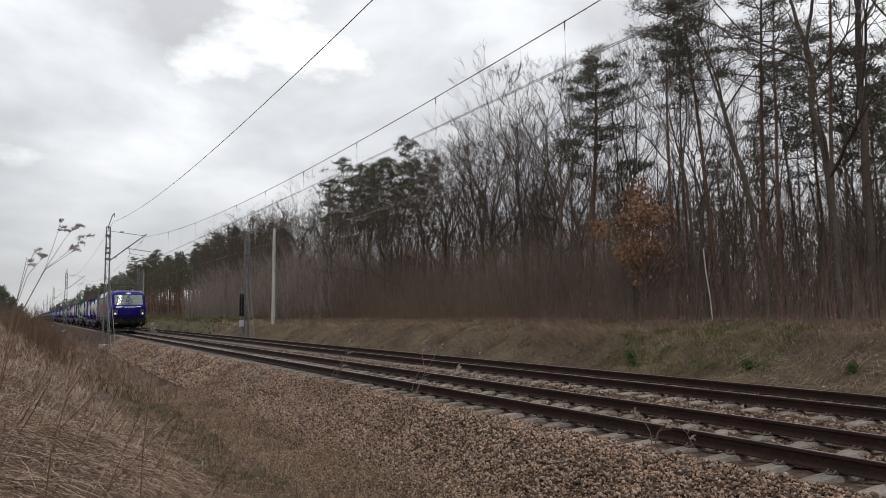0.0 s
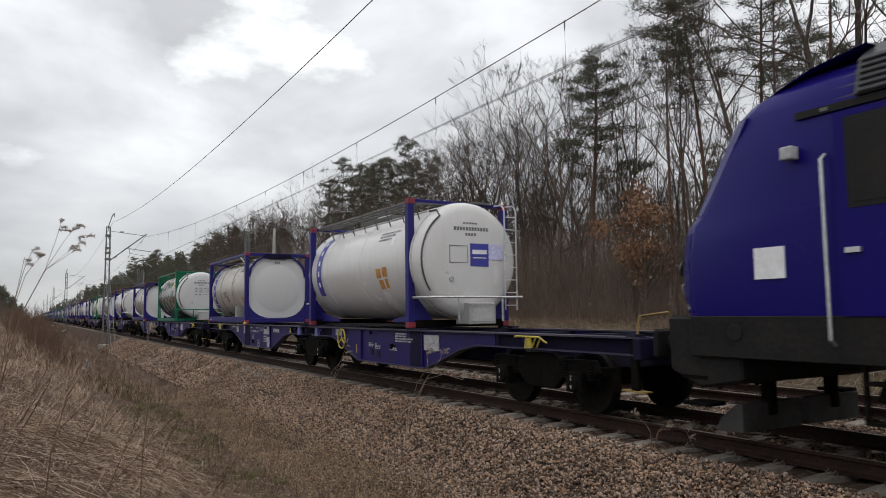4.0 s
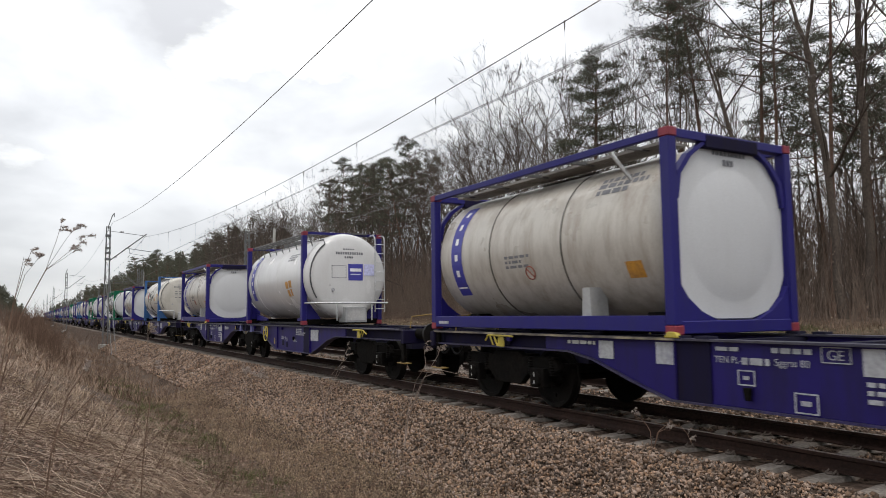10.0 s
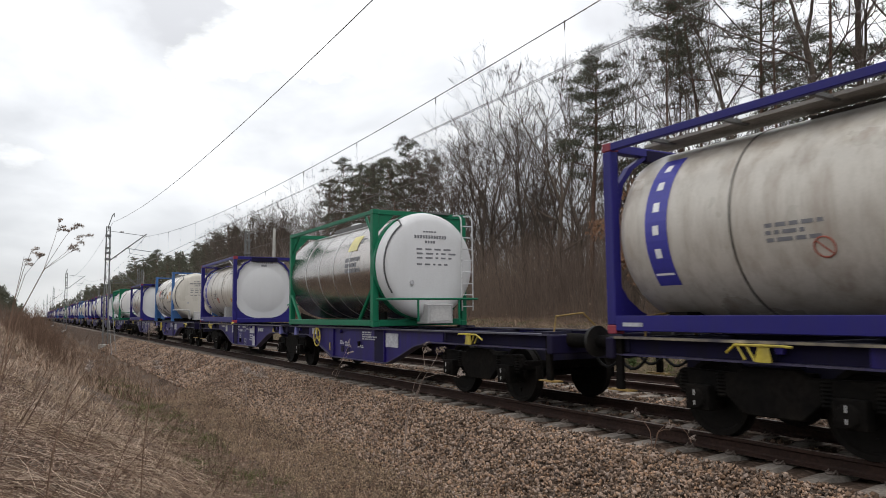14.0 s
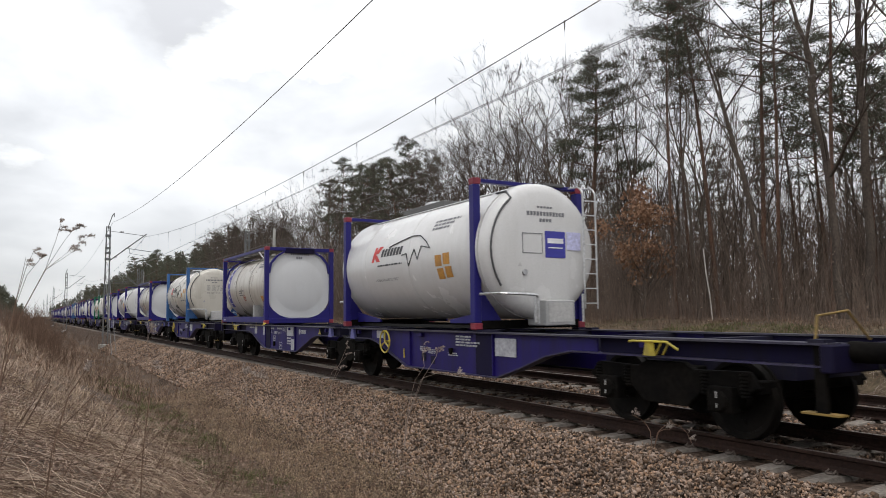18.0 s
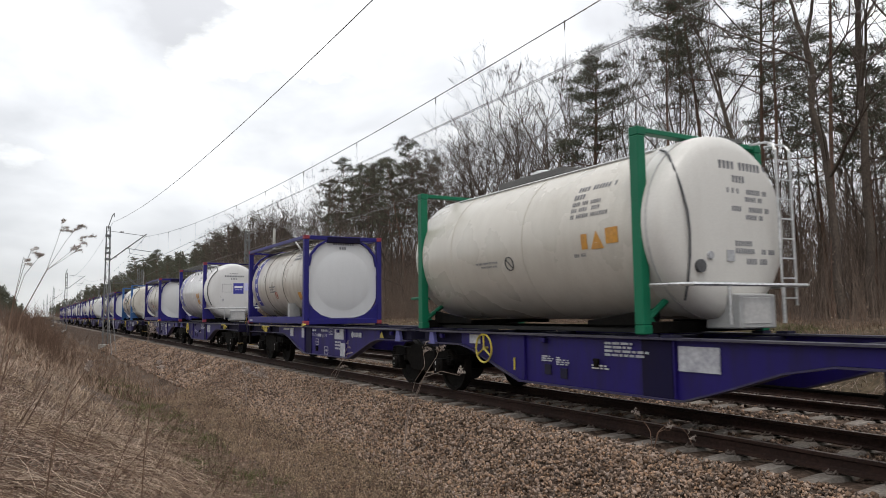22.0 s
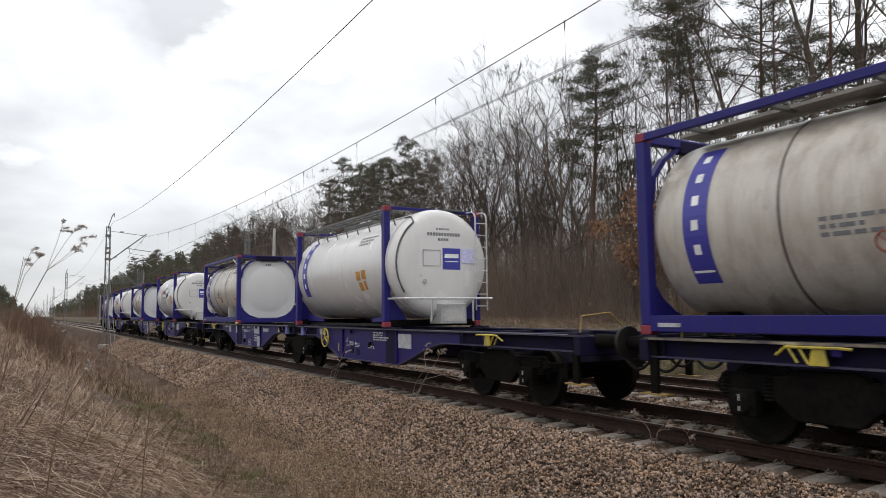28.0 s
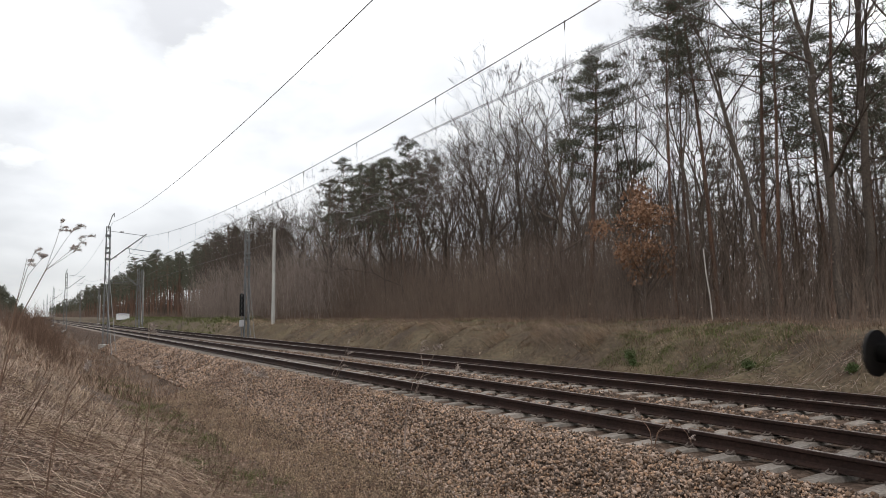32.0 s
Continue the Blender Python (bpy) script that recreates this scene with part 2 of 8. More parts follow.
M["frame_green"] = streaked("container_green_paint", (0.003, 0.118, 0.058), (0.012, 0.062, 0.036), 0.5, amount=0.35, spec=0.25)
M["tank_cream"] = streaked("dirty_white_tank", (0.48, 0.45, 0.395), (0.31, 0.27, 0.22), 0.28, amount=0.35)
M["dome_white"] = streaked("off_white_dome", (0.56, 0.54, 0.505), (0.45, 0.42, 0.375), 0.35, amount=0.3)
M["tank_white"] = streaked("white_tank", (0.58, 0.57, 0.56), (0.42, 0.40, 0.365), 0.24, amount=0.25)
M["tank_dirty"] = streaked("stained_tank", (0.46, 0.43, 0.38), (0.22, 0.165, 0.12), 0.3, amount=0.75)
M["walk_grey"] = surface("dusty_walkway", (0.27, 0.25, 0.225), 0.7, 0.1, grain=50, spread=0.4, patch=2, second=(0.16, 0.145, 0.13), bump=0.3)
M["end_white"] = streaked("white_end", (0.51, 0.51, 0.515), (0.42, 0.41, 0.40), 0.45, amount=0.25)
M["tank_steel"] = streaked("stainless_tank", (0.40, 0.37, 0.345), (0.29, 0.26, 0.23), 0.22, 0.95, amount=0.4)
M["grating"] = surface("walkway_grating", (0.10, 0.098, 0.095), 0.6, 0.4, grain=60, spread=0.4, bump=0.3)
M["wagon_end"] = streaked("darkened_blue", (0.0085, 0.0065, 0.028), (0.010, 0.008, 0.012), 0.7, amount=0.8, spec=0.12)
M["flange_top"] = surface("dusty_flange", (0.030, 0.026, 0.050), 0.6, grain=12, spread=0.4, patch=1.2, second=(0.055, 0.050, 0.060), bump=0.1, spec=0.4)
M["flange_low"] = surface("scuffed_blue_edge", (0.016, 0.011, 0.060), 0.6, grain=15, spread=0.5, patch=2, second=(0.034, 0.029, 0.048), bump=0.1)
M["box_grey"] = surface("grey_box_paint", (0.34, 0.34, 0.335), 0.55, grain=20, spread=0.1, patch=2, second=(0.30, 0.295, 0.285), bump=0.05)
M["pipe_grey"] = surface("dull_pipe", (0.06, 0.06, 0.062), 0.5, bump=0)
M["ink"] = surface("black_lettering", (0.03, 0.03, 0.034), 0.6, bump=0)
M["pale_blue"] = surface("faded_notice", (0.42, 0.42, 0.60), 0.6, bump=0)
M["faded_yellow"] = surface("faded_yellow", (0.52, 0.46, 0.20), 0.5, bump=0)
M["lit_edge"] = surface("pale_lit_edge", (0.24, 0.20, 0.13), 0.6, grain=6, spread=0.5, bump=0.05, patch=2.5, second=(0.045, 0.038, 0.05))
M["worn_yellow"] = surface("worn_yellow_rail", (0.22, 0.14, 0.035), 0.6, bump=0.05)
M["seam"] = surface("dirty_strap", (0.13, 0.12, 0.105), 0.35, 0.5, bump=0.05, grain=8, spread=0.4)
M["faded_red"] = surface("faded_red_sign", (0.27, 0.075, 0.05), 0.6, bump=0)
M["chrome"] = surface("bare_steel_fitting", (0.5, 0.5, 0.5), 0.35, 0.8, bump=0)
M["white_paint"] = surface("white_marking", (0.78, 0.78, 0.79), 0.6, bump=0, spread=0.08, patch=4, second=(0.66, 0.66, 0.66))
M["plate_blue"] = surface("pale_blue_plate", (0.085, 0.085, 0.27), 0.5, bump=0.03, patch=4, second=(0.12, 0.12, 0.30))
M["dull_white"] = surface("dull_white_marking", (0.40, 0.40, 0.42), 0.6, bump=0, spread=0.25, patch=6, second=(0.28, 0.28, 0.31))
M["grey_mark"] = surface("grey_marking", (0.14, 0.14, 0.15), 0.7, bump=0, spread=0.15)
M["pale_mark"] = surface("faded_marking", (0.38, 0.37, 0.36), 0.7, bump=0, spread=0.15)
M["plate_grey"] = surface("grey_plate", (0.32, 0.32, 0.33), 0.6, bump=0.05, patch=3)
M["sign_blue"] = surface("sign_blue", (0.035, 0.035, 0.25), 0.5, bump=0, spread=0.1)
M["red"] = surface("red_paint", (0.42, 0.022, 0.018), 0.5, bump=0.05)
M["corner_red"] = surface("faded_red_corner", (0.18, 0.016, 0.03), 0.6, bump=0.05)
M["orange"] = surface("orange_placard", (0.50, 0.235, 0.03), 0.6, bump=0, spread=0.2, patch=6, second=(0.36, 0.18, 0.05))
M["yellow"] = surface("yellow_paint", (0.50, 0.39, 0.035), 0.5, bump=0.05, patch=5, second=(0.30, 0.24, 0.05))
M["rubber"] = surface("rubber", (0.009, 0.009, 0.009), 0.8, bump=0.1, spec=0.2)
M["loco_blue"] = streaked("loco_blue_paint", (0.0105, 0.0063, 0.122), (0.008, 0.005, 0.085), 0.25, amount=0.3, spec=0.08)
M["loco_skirt"] = surface("loco_dark_frame", (0.011, 0.011, 0.012), 0.65, grain=20, spread=0.3, patch=2, second=(0.020, 0.018, 0.016), spec=0.12)
M["roof_silver"] = surface("silver_roof", (0.50, 0.51, 0.53), 0.4, 0.35, grain=20, spread=0.1, patch=1.5)
M["louvre"] = surface("roof_louvre", (0.05, 0.05, 0.053), 0.5, 0.4, grain=40, spread=0.3)
M["lamp"] = glowing("headlamp_glass", (1.0, 0.78, 0.45), 1.2)
M["lamp_off"] = surface("lamp_glass", (0.20, 0.21, 0.21), 0.12, bump=0)
M["cab_wall"] = surface("cab_interior", (0.13, 0.14, 0.138), 0.8, bump=0)
M["signal_glass"] = surface("dark_signal_lens", (0.03, 0.03, 0.035), 0.15, bump=0)


def glass_material():
    m = bpy.data.materials.new("cab_glass")
    m.use_nodes = True
    b = m.node_tree.nodes["Principled BSDF"]
    b.inputs["Base Color"].default_value = (0.50, 0.58, 0.555, 1)
    b.inputs["Roughness"].default_value = 0.04
    b.inputs["Transmission Weight"].default_value = 0.75
    b.inputs["IOR"].default_value = 1.5
    return m


M["glass"] = glass_material()


# ---------------------------------------------------------------- mesh building
class Shape:
    """Collects corners and faces of one mesh."""

    def __init__(self):
        self.v, self.f = [], []

    def add(self, v, f):
        k = len(self.v)
        self.v += [tuple(p) for p in v]
        self.f += [tuple(i + k for i in q) for q in f]
        return self

    def box(self, x0, x1, y0, y1, z0, z1):
        v = [(x0, y0, z0), (x1, y0, z0), (x1, y1, z0), (x0, y1, z0), (x0, y0, z1), (x1, y0, z1), (x1, y1, z1), (x0, y1, z1)]
        return self.add(v, [(3, 2, 1, 0), (4, 5, 6, 7), (0, 1, 5, 4), (1, 2, 6, 5), (2, 3, 7, 6), (3, 0, 4, 7)])

    def block(self, c, s):
        return self.box(c[0] - s[0] / 2, c[0] + s[0] / 2, c[1] - s[1] / 2, c[1] + s[1] / 2, c[2] - s[2] / 2, c[2] + s[2] / 2)

    def tube(self, a, b, r, r2=None, n=8, caps=True):
        a, b = Vector(a), Vector(b)
        r2 = r if r2 is None else r2
        w = (b - a).normalized()
        u = w.orthogonal().normalized()
        s = w.cross(u)
        v, f = [], []
        for p, rr in ((a, r), (b, r2)):
            for i in range(n):
                t = 2 * math.pi * i / n
                v.append(p + (u * math.cos(t) + s * math.sin(t)) * rr)
        for i in range(n):
            j = (i + 1) % n
            f.append((i, j, n + j, n + i))
        if caps:
            f.append(tuple(reversed(range(n))))
            f.append(tuple(range(n, 2 * n)))
        return self.add(v, f)

    def rod(self, pts, r, n=6):
        """A bent round bar: one ring of corners at each point."""
        pts = [Vector(p) for p in pts]
        ref = None
        rings = []
        for i, p in enumerate(pts):
            w = (pts[min(i + 1, len(pts) - 1)] - pts[max(i - 1, 0)]).normalized()
            u = w.orthogonal().normalized() if ref is None else (ref - w * ref.dot(w)).normalized()
            ref = u
            s = w.cross(u)
            rings.append([p + (u * math.cos(6.2832 * k / n) + s * math.sin(6.2832 * k / n)) * r for k in range(n)])
        return self.loft(rings)

    def prism(self, poly, y0, y1, axis="y"):
        """A polygon in x, z (axis y), in y, z (axis x) or in x, y (axis z), drawn out along the axis."""
        n = len(poly)
        if axis == "y":
            v = [(a, y0, b) for a, b in poly] + [(a, y1, b) for a, b in poly]
        elif axis == "x":
            v = [(y0, a, b) for a, b in poly] + [(y1, a, b) for a, b in poly]
        else:
            v = [(a, b, y0) for a, b in poly] + [(a, b, y1) for a, b in poly]
        f = [(i, (i + 1) % n, n + (i + 1) % n, n + i) for i in range(n)]
        f += [tuple(reversed(range(n))), tuple(range(n, 2 * n))]
        return self.add(v, f)

    def lathe(self, prof, c=(0, 0, 0), axis="x", n=32, close=True):
        """Profile rows (along, radius) turned about an axis through c."""
        v, f = [], []
        for a, r in prof:
            for i in range(n):
                t = 2 * math.pi * i / n
                p, q = r * math.cos(t), r * math.sin(t)
                d = {"x": (a, p, q), "y": (p, a, q), "z": (p, q, a)}[axis]
                v.append((c[0] + d[0], c[1] + d[1], c[2] + d[2]))
        for k in range(len(prof) - 1):
            for i in range(n):
                j = (i + 1) % n
                f.append((k * n + i, k * n + j, (k + 1) * n + j, (k + 1) * n + i))
        if close:
            f.append(tuple(reversed(range(n))))
            f.append(tuple(range((len(prof) - 1) * n, len(prof) * n)))
        return self.add(v, f)

    def loft(self, rings, caps=True):
        n = len(rings[0])
        v = [p for r in rings for p in r]
        f = []
        for k in range(len(rings) - 1):
            for i in range(n):
                j = (i + 1) % n
                f.append((k * n + i, k * n + j, (k + 1) * n + j, (k + 1) * n + i))
        if caps:
            f.append(tuple(reversed(range(n))))
            f.append(tuple(range((len(rings) - 1) * n, len(rings) * n)))
        return self.add(v, f)

    def moved(self, m):
        self.v = [tuple(m @ Vector(p)) for p in self.v]
        return self

    def mesh(self, name, material, bevel=0.0, smooth=False):
        me = bpy.data.meshes.new(name)
        me.from_pydata(self.v, [], self.f)
        bm = bmesh.new()
        bm.from_mesh(me)
        bmesh.ops.recalc_face_normals(bm, faces=bm.faces)
        if bevel:
            sharp = [e for e in bm.edges if e.is_manifold and e.calc_face_angle(0) > 0.6]
            bmesh.ops.bevel(bm, geom=sharp, offset=bevel, segments=1, affect="EDGES", clamp_overlap=True)
        if smooth:
            for f in bm.faces:
                f.smooth = True
            for e in bm.edges:
                e.smooth = not (e.is_manifold and e.calc_face_angle(0) > 0.6)
        bm.to_mesh(me)
        bm.free()
        me.materials.append(material)
        return me


def np_mesh(name, verts, faces, material):
    """A mesh from arrays: verts n x 3, faces m x 3 or m x 4."""
    me = bpy.data.meshes.new(name)
    verts = np.asarray(verts, dtype=np.float32)
    faces = np.asarray(faces, dtype=np.int32)
    k = faces.shape[1]
    me.vertices.add(len(verts))
    me.vertices.foreach_set("co", verts.ravel())
    me.loops.add(faces.size)
    me.loops.foreach_set("vertex_index", faces.ravel())
    me.polygons.add(len(faces))
    me.polygons.foreach_set("loop_start", np.arange(0, faces.size, k, dtype=np.int32))
    me.update(calc_edges=True)
    me.materials.append(material)
    return me


def part(name, shape, material, parent, label="", bevel=0.0, smooth=False, at=None):
    me = shape if isinstance(shape, bpy.types.Mesh) else shape.mesh(name, material, bevel, smooth)
    ob = new(name, me)
    ob.parent = parent
    if at is not None:
        ob.matrix_basis = at
    return tagged(ob, label) if label else ob


def thing(name, label, category, group="", kind="", at=None):
    ob = new(name)
    ob.empty_display_size = 0.3
    if at is not None:
        ob.matrix_basis = at
    return tagged(ob, label, category, group, kind)


def lettering(text, size, material, name="lettering"):
    """Raised letters as a mesh in the x, z plane, facing -y, centred."""
    cu = bpy.data.curves.new(name, "FONT")
    cu.body, cu.size, cu.align_x, cu.align_y = text, size, "CENTER", "CENTER"
    ob = bpy.data.objects.new(name, cu)
    scene.collection.objects.link(ob)
    me = bpy.data.meshes.new_from_object(ob.evaluated_get(bpy.context.evaluated_depsgraph_get()))
    bpy.data.objects.remove(ob)
    me.transform(pose(0, 0, 0, 90))
    me.materials.clear()
    me.materials.append(material)
    return me


# ---------------------------------------------------------------- ground
YC = 0.7525          # centre line of the near track
YF = 3.86 + 0.7525   # centre line of the far track
PROFILE = [(-900, 9.0), (-200, 4.0), (-60, 2.0), (-16, 1.25), (-11, 1.05), (-9.2, 0.80), (-8.2, 0.50), (-7.2, 0.10), (-5.8, -0.62),
           (-4.7, -1.12), (-4.0, -1.26), (-3.3, -1.24), (-2.6, -1.12), (-0.9, -0.42), (0, -0.45), (6.2, -0.45), (6.9, -0.42), (7.6, -0.36),
           (8.1, -0.20), (8.7, 0.22), (9.3, 0.58), (9.8, 0.76), (10.6, 0.90), (12, 1.04), (16, 1.15), (60, 2.2), (300, 6.0), (1200, 16.0)]
PY, PZ = [p[0] for p in PROFILE], [p[1] for p in PROFILE]


def ground_z(x, y):
    """Height of the ground, with small lumps, hollows and an uneven bank."""
    x, y = np.asarray(x, dtype=float), np.asarray(y, dtype=float)
    edge = 0.35 * np.sin(x * 0.21 + 1.0) + 0.22 * np.sin(x * 0.57) + 0.12 * np.sin(x * 1.43 + 2)
    shift = np.where(y > 7.2, edge * np.clip((y - 7.2) / 1.0, 0, 1) * np.clip((14 - y) / 4, 0, 1), 0)
    z = np.interp(y + shift, PY, PZ)
    lump = 0.10 * np.sin(x * 0.83 + y * 0.6) * np.sin(y * 1.3 - x * 0.37) + 0.05 * np.sin(x * 2.7 + 1) * np.sin(y * 3.1)
    off = np.clip((np.abs(y - 2.6) - 3.9) / 1.2, 0, 1)
    # the far bank is washed out into ledges and gullies
    wash = np.clip((y - 7.6) / 0.5, 0, 1) * np.clip((10.6 - y) / 0.9, 0, 1)
    gully = 0.11 * np.sin(x * 1.9 + 1.3 * np.sin(x * 0.7)) * np.sin(x * 0.43 + 0.8) + 0.07 * np.sin(x * 4.3 + y * 2.1) * np.sin(y * 3.7 + x * 1.1) + 0.05 * np.sin(x * 8.9 - y * 3.0)
    return z + lump * off + gully * wash


def lay_ground():
    xs = np.concatenate([-np.geomspace(4000, 70, 60), np.arange(-69, 12, 0.3), np.geomspace(13, 600, 26)])
    ys = np.concatenate([-np.geomspace(900, 17, 24), np.arange(-16.5, -6.0, 0.3), np.arange(-6.0, -0.6, 0.15), [0, 1.5, 3, 4.5, 6.0], np.arange(6.4, 12, 0.16), np.arange(12, 17, 0.4), np.geomspace(17.5, 1200, 26)])
    X, Y = np.meshgrid(xs, ys, indexing="ij")
    Z = ground_z(X, Y)
    V = np.stack([X, Y, Z], -1).reshape(-1, 3)
    n, k = len(xs), len(ys)
    a = (np.arange(n - 1)[:, None] * k + np.arange(k - 1)[None, :]).ravel()
    F = np.stack([a, a + k, a + k + 1, a + 1], 1)
    me = np_mesh("ground", V, F, M["soil"])
    me.polygons.foreach_set("use_smooth", np.ones(len(F), dtype=bool))
    me.materials.append(M["bank"])
    me.polygons.foreach_set("material_index", ((V[F[:, 0], 1] > 7.0) & (V[F[:, 0], 1] < 13.0)).astype(np.int32))
    tagged(new("ground", me), "bare brown soil under dry grass beside the railway", "ground", kind="structure")


lay_ground()


def lay_ballast():
    """The stone bed under both tracks, with shoulders on each side."""
    prof = [(-2.75, -1.30), (-2.45, -1.05), (-1.85, -0.74), (-1.3, -0.44), (-0.95, -0.265), (-0.6, -0.225), (0.75, -0.235), (2.05, -0.225), (2.7, -0.24),
            (3.3, -0.225), (4.6, -0.235), (5.95, -0.225), (6.35, -0.26), (6.9, -0.44), (7.3, -0.62)]
    xs = np.concatenate([-np.geomspace(3500, 60, 50), np.arange(-59, 10, 0.25), np.geomspace(11, 500, 20)])
    yy = np.interp(np.linspace(0, len(prof) - 1, 57), range(len(prof)), [p[0] for p in prof])
    zz = np.interp(np.linspace(0, len(prof) - 1, 57), range(len(prof)), [p[1] for p in prof])
    X, Y = np.meshgrid(xs, yy, indexing="ij")
    Z = np.broadcast_to(zz, X.shape).copy()
    rng = np.random.default_rng(5)
    Z += rng.normal(0, 0.012, Z.shape)
    Y = Y + 0.10 * np.sin(X * 0.9) * (Y < -1.6)
    V = np.stack([X, Y, Z], -1).reshape(-1, 3)
    n, k = len(xs), len(yy)
    a = (np.arange(n - 1)[:, None] * k + np.arange(k - 1)[None, :]).ravel()
    me = np_mesh("ballast_bed", V, np.stack([a, a + k, a + k + 1, a + 1], 1), M["ballast"])
    tagged(new("ballast_bed", me), "brown broken-stone ballast bed under the two tracks", "ballast", kind="stuff")


lay_ballast()


def bed_z(y):
    return np.interp(y, [-2.75, -2.45, -1.85, -1.3, -0.95, -0.6, 6, 6.35, 6.9], [-1.30, -1.05, -0.74, -0.44, -0.265, -0.225, -0.225, -0.26, -0.44])


def stones(name, label, n, xr, yr, size, seed, power=1.0, material="stone"):
    rng = np.random.default_rng(seed)
    x = xr[1] - (xr[1] - xr[0]) * rng.random(n) ** power
    y = yr[0] + (yr[1] - yr[0]) * rng.random(n)
    across = np.abs((x + 9.855 + 0.3) % 0.6 - 0.3) < 0.15
    on_sleeper = across & (((y > -0.56) & (y < 2.07)) | ((y > 3.3) & (y < 5.9)))
    x, y = x[~on_sleeper], y[~on_sleeper]
    n = len(x)
    z = np.maximum(bed_z(y - 0.10 * np.sin(x * 0.9) * (y < -1.6)), np.where(y < -1.2, ground_z(x, y) + 0.025, -9.0)) + rng.normal(0.012, 0.016, n) - 0.018 * ((y > -0.5) & (y < 2.0)) - 0.018 * (y > 3.35)
    octa = np.array([(1, 0, 0), (-1, 0, 0), (0, 1, 0), (0, -1, 0), (0, 0, 1), (0, 0, -1)], float)
    fac = np.array([(0, 2, 4), (2, 1, 4), (1, 3, 4), (3, 0, 4), (2, 0, 5), (1, 2, 5), (3, 1, 5), (0, 3, 5)])
    s = size * rng.uniform(0.6, 1.35, (n, 1, 1))
    P = octa[None] * rng.uniform(0.55, 1.0, (n, 6, 1)) * rng.uniform(0.48, 1.25, (n, 1, 3)) * s
    P += rng.normal(0, 0.16, (n, 6, 3)) * s
    q = rng.normal(size=(n, 4))
    q /= np.linalg.norm(q, axis=1)[:, None]
    w, a, b, c = q.T
    R = np.stack([1 - 2 * (b * b + c * c), 2 * (a * b - c * w), 2 * (a * c + b * w), 2 * (a * b + c * w), 1 - 2 * (a * a + c * c), 2 * (b * c - a * w),
                  2 * (a * c - b * w), 2 * (b * c + a * w), 1 - 2 * (a * a + b * b)], 1).reshape(n, 3, 3)
    P = np.einsum("nij,nkj->nki", R, P) + np.stack([x, y, z], 1)[:, None]
    F = (fac[None] + (np.arange(n) * 6)[:, None, None]).reshape(-1, 3)
    tagged(new(name, np_mesh(name, P.reshape(-1, 3), F, M[material])), label, "ballast", kind="stuff")


stones("shoulder_stones", "angular brown ballast stones on the track shoulder", 70000, (-27, -2.2), (-2.35, -0.50), 0.032, 1, 1.1)
stones("rear_stones", "brown ballast stones on the shoulder behind the stand", 12000, (-2.2, 9), (-2.35, -0.50), 0.036, 10)
stones("further_stones", "brown ballast stones further along the shoulder", 19000, (-62, -26), (-2.5, -0.62), 0.06, 6, 1.2)
stones("crib_stones", "angular brown ballast stones between the sleepers", 7000, (-22, -2.2), (0.15, 1.35), 0.037, 2, 1.1)
stones("middle_stones", "pale brown ballast stones between the two tracks", 12000, (-34, -2.5), (1.65, 5.9), 0.042, 3, 1.1)
stones("scattered_stones", "loose stones washed down into the grass", 4200, (-26, -4), (-3.2, -2.3), 0.027, 4, 1.1)
stones("foot_gravel", "fine sandy gravel along the foot of the ballast", 62000, (-26, -4.5), (-3.55, -2.05), 0.0165, 9, 1.35, "gravel")


# ---------------------------------------------------------------- tracks
def rail_mesh(x0, x1):
    prof = [(-0.075, -0.172), (0.075, -0.172), (0.075, -0.160), (0.02, -0.142), (0.009, -0.12), (0.009, -0.05), (0.036, -0.036), (0.036, -0.006), (0.028, 0.0),
            (-0.028, 0.0), (-0.036, -0.006), (-0.036, -0.036), (-0.009, -0.05), (-0.009, -0.12), (-0.02, -0.142), (-0.075, -0.160)]
    return Shape().prism(prof, x0, x1, "x").mesh("rail", M["rail"])


def sleeper_mesh():
    """Concrete sleeper with sloping rail seats, a lower middle and chamfered top."""
    s = Shape()
    rings = []
    for y, h in ((-1.3, -0.215), (-1.28, -0.195), (-0.95, -0.178), (-0.55, -0.178), (-0.4, -0.205), (0.4, -0.205), (0.55, -0.178), (0.95, -0.178), (1.28, -0.195), (1.3, -0.215)):
        rings.append([(-0.14, y, -0.42), (0.14, y, -0.42), (0.135, y, h - 0.06), (0.095, y, h), (-0.095, y, h), (-0.135, y, h - 0.06)])
    return s.loft(rings).mesh("sleeper", M["sleeper"])


def clip_mesh():
    """A pair of rail fastenings on one rail seat."""
    s = Shape()
    for d in (-1, 1):
        s.box(-0.07, 0.07, d * 0.06 - 0.025, d * 0.06 + 0.025, -0.178, -0.150)
        s.tube((-0.04, d * 0.12, -0.165), (-0.04, d * 0.065, -0.135), 0.011, n=5)
        s.tube((0.04, d * 0.12, -0.165), (0.04, d * 0.065, -0.135), 0.011, n=5)
        s.tube((-0.04, d * 0.12, -0.165), (0.04, d * 0.12, -0.165), 0.013, n=5)
    return s.mesh("rail_clip", M["clip"])


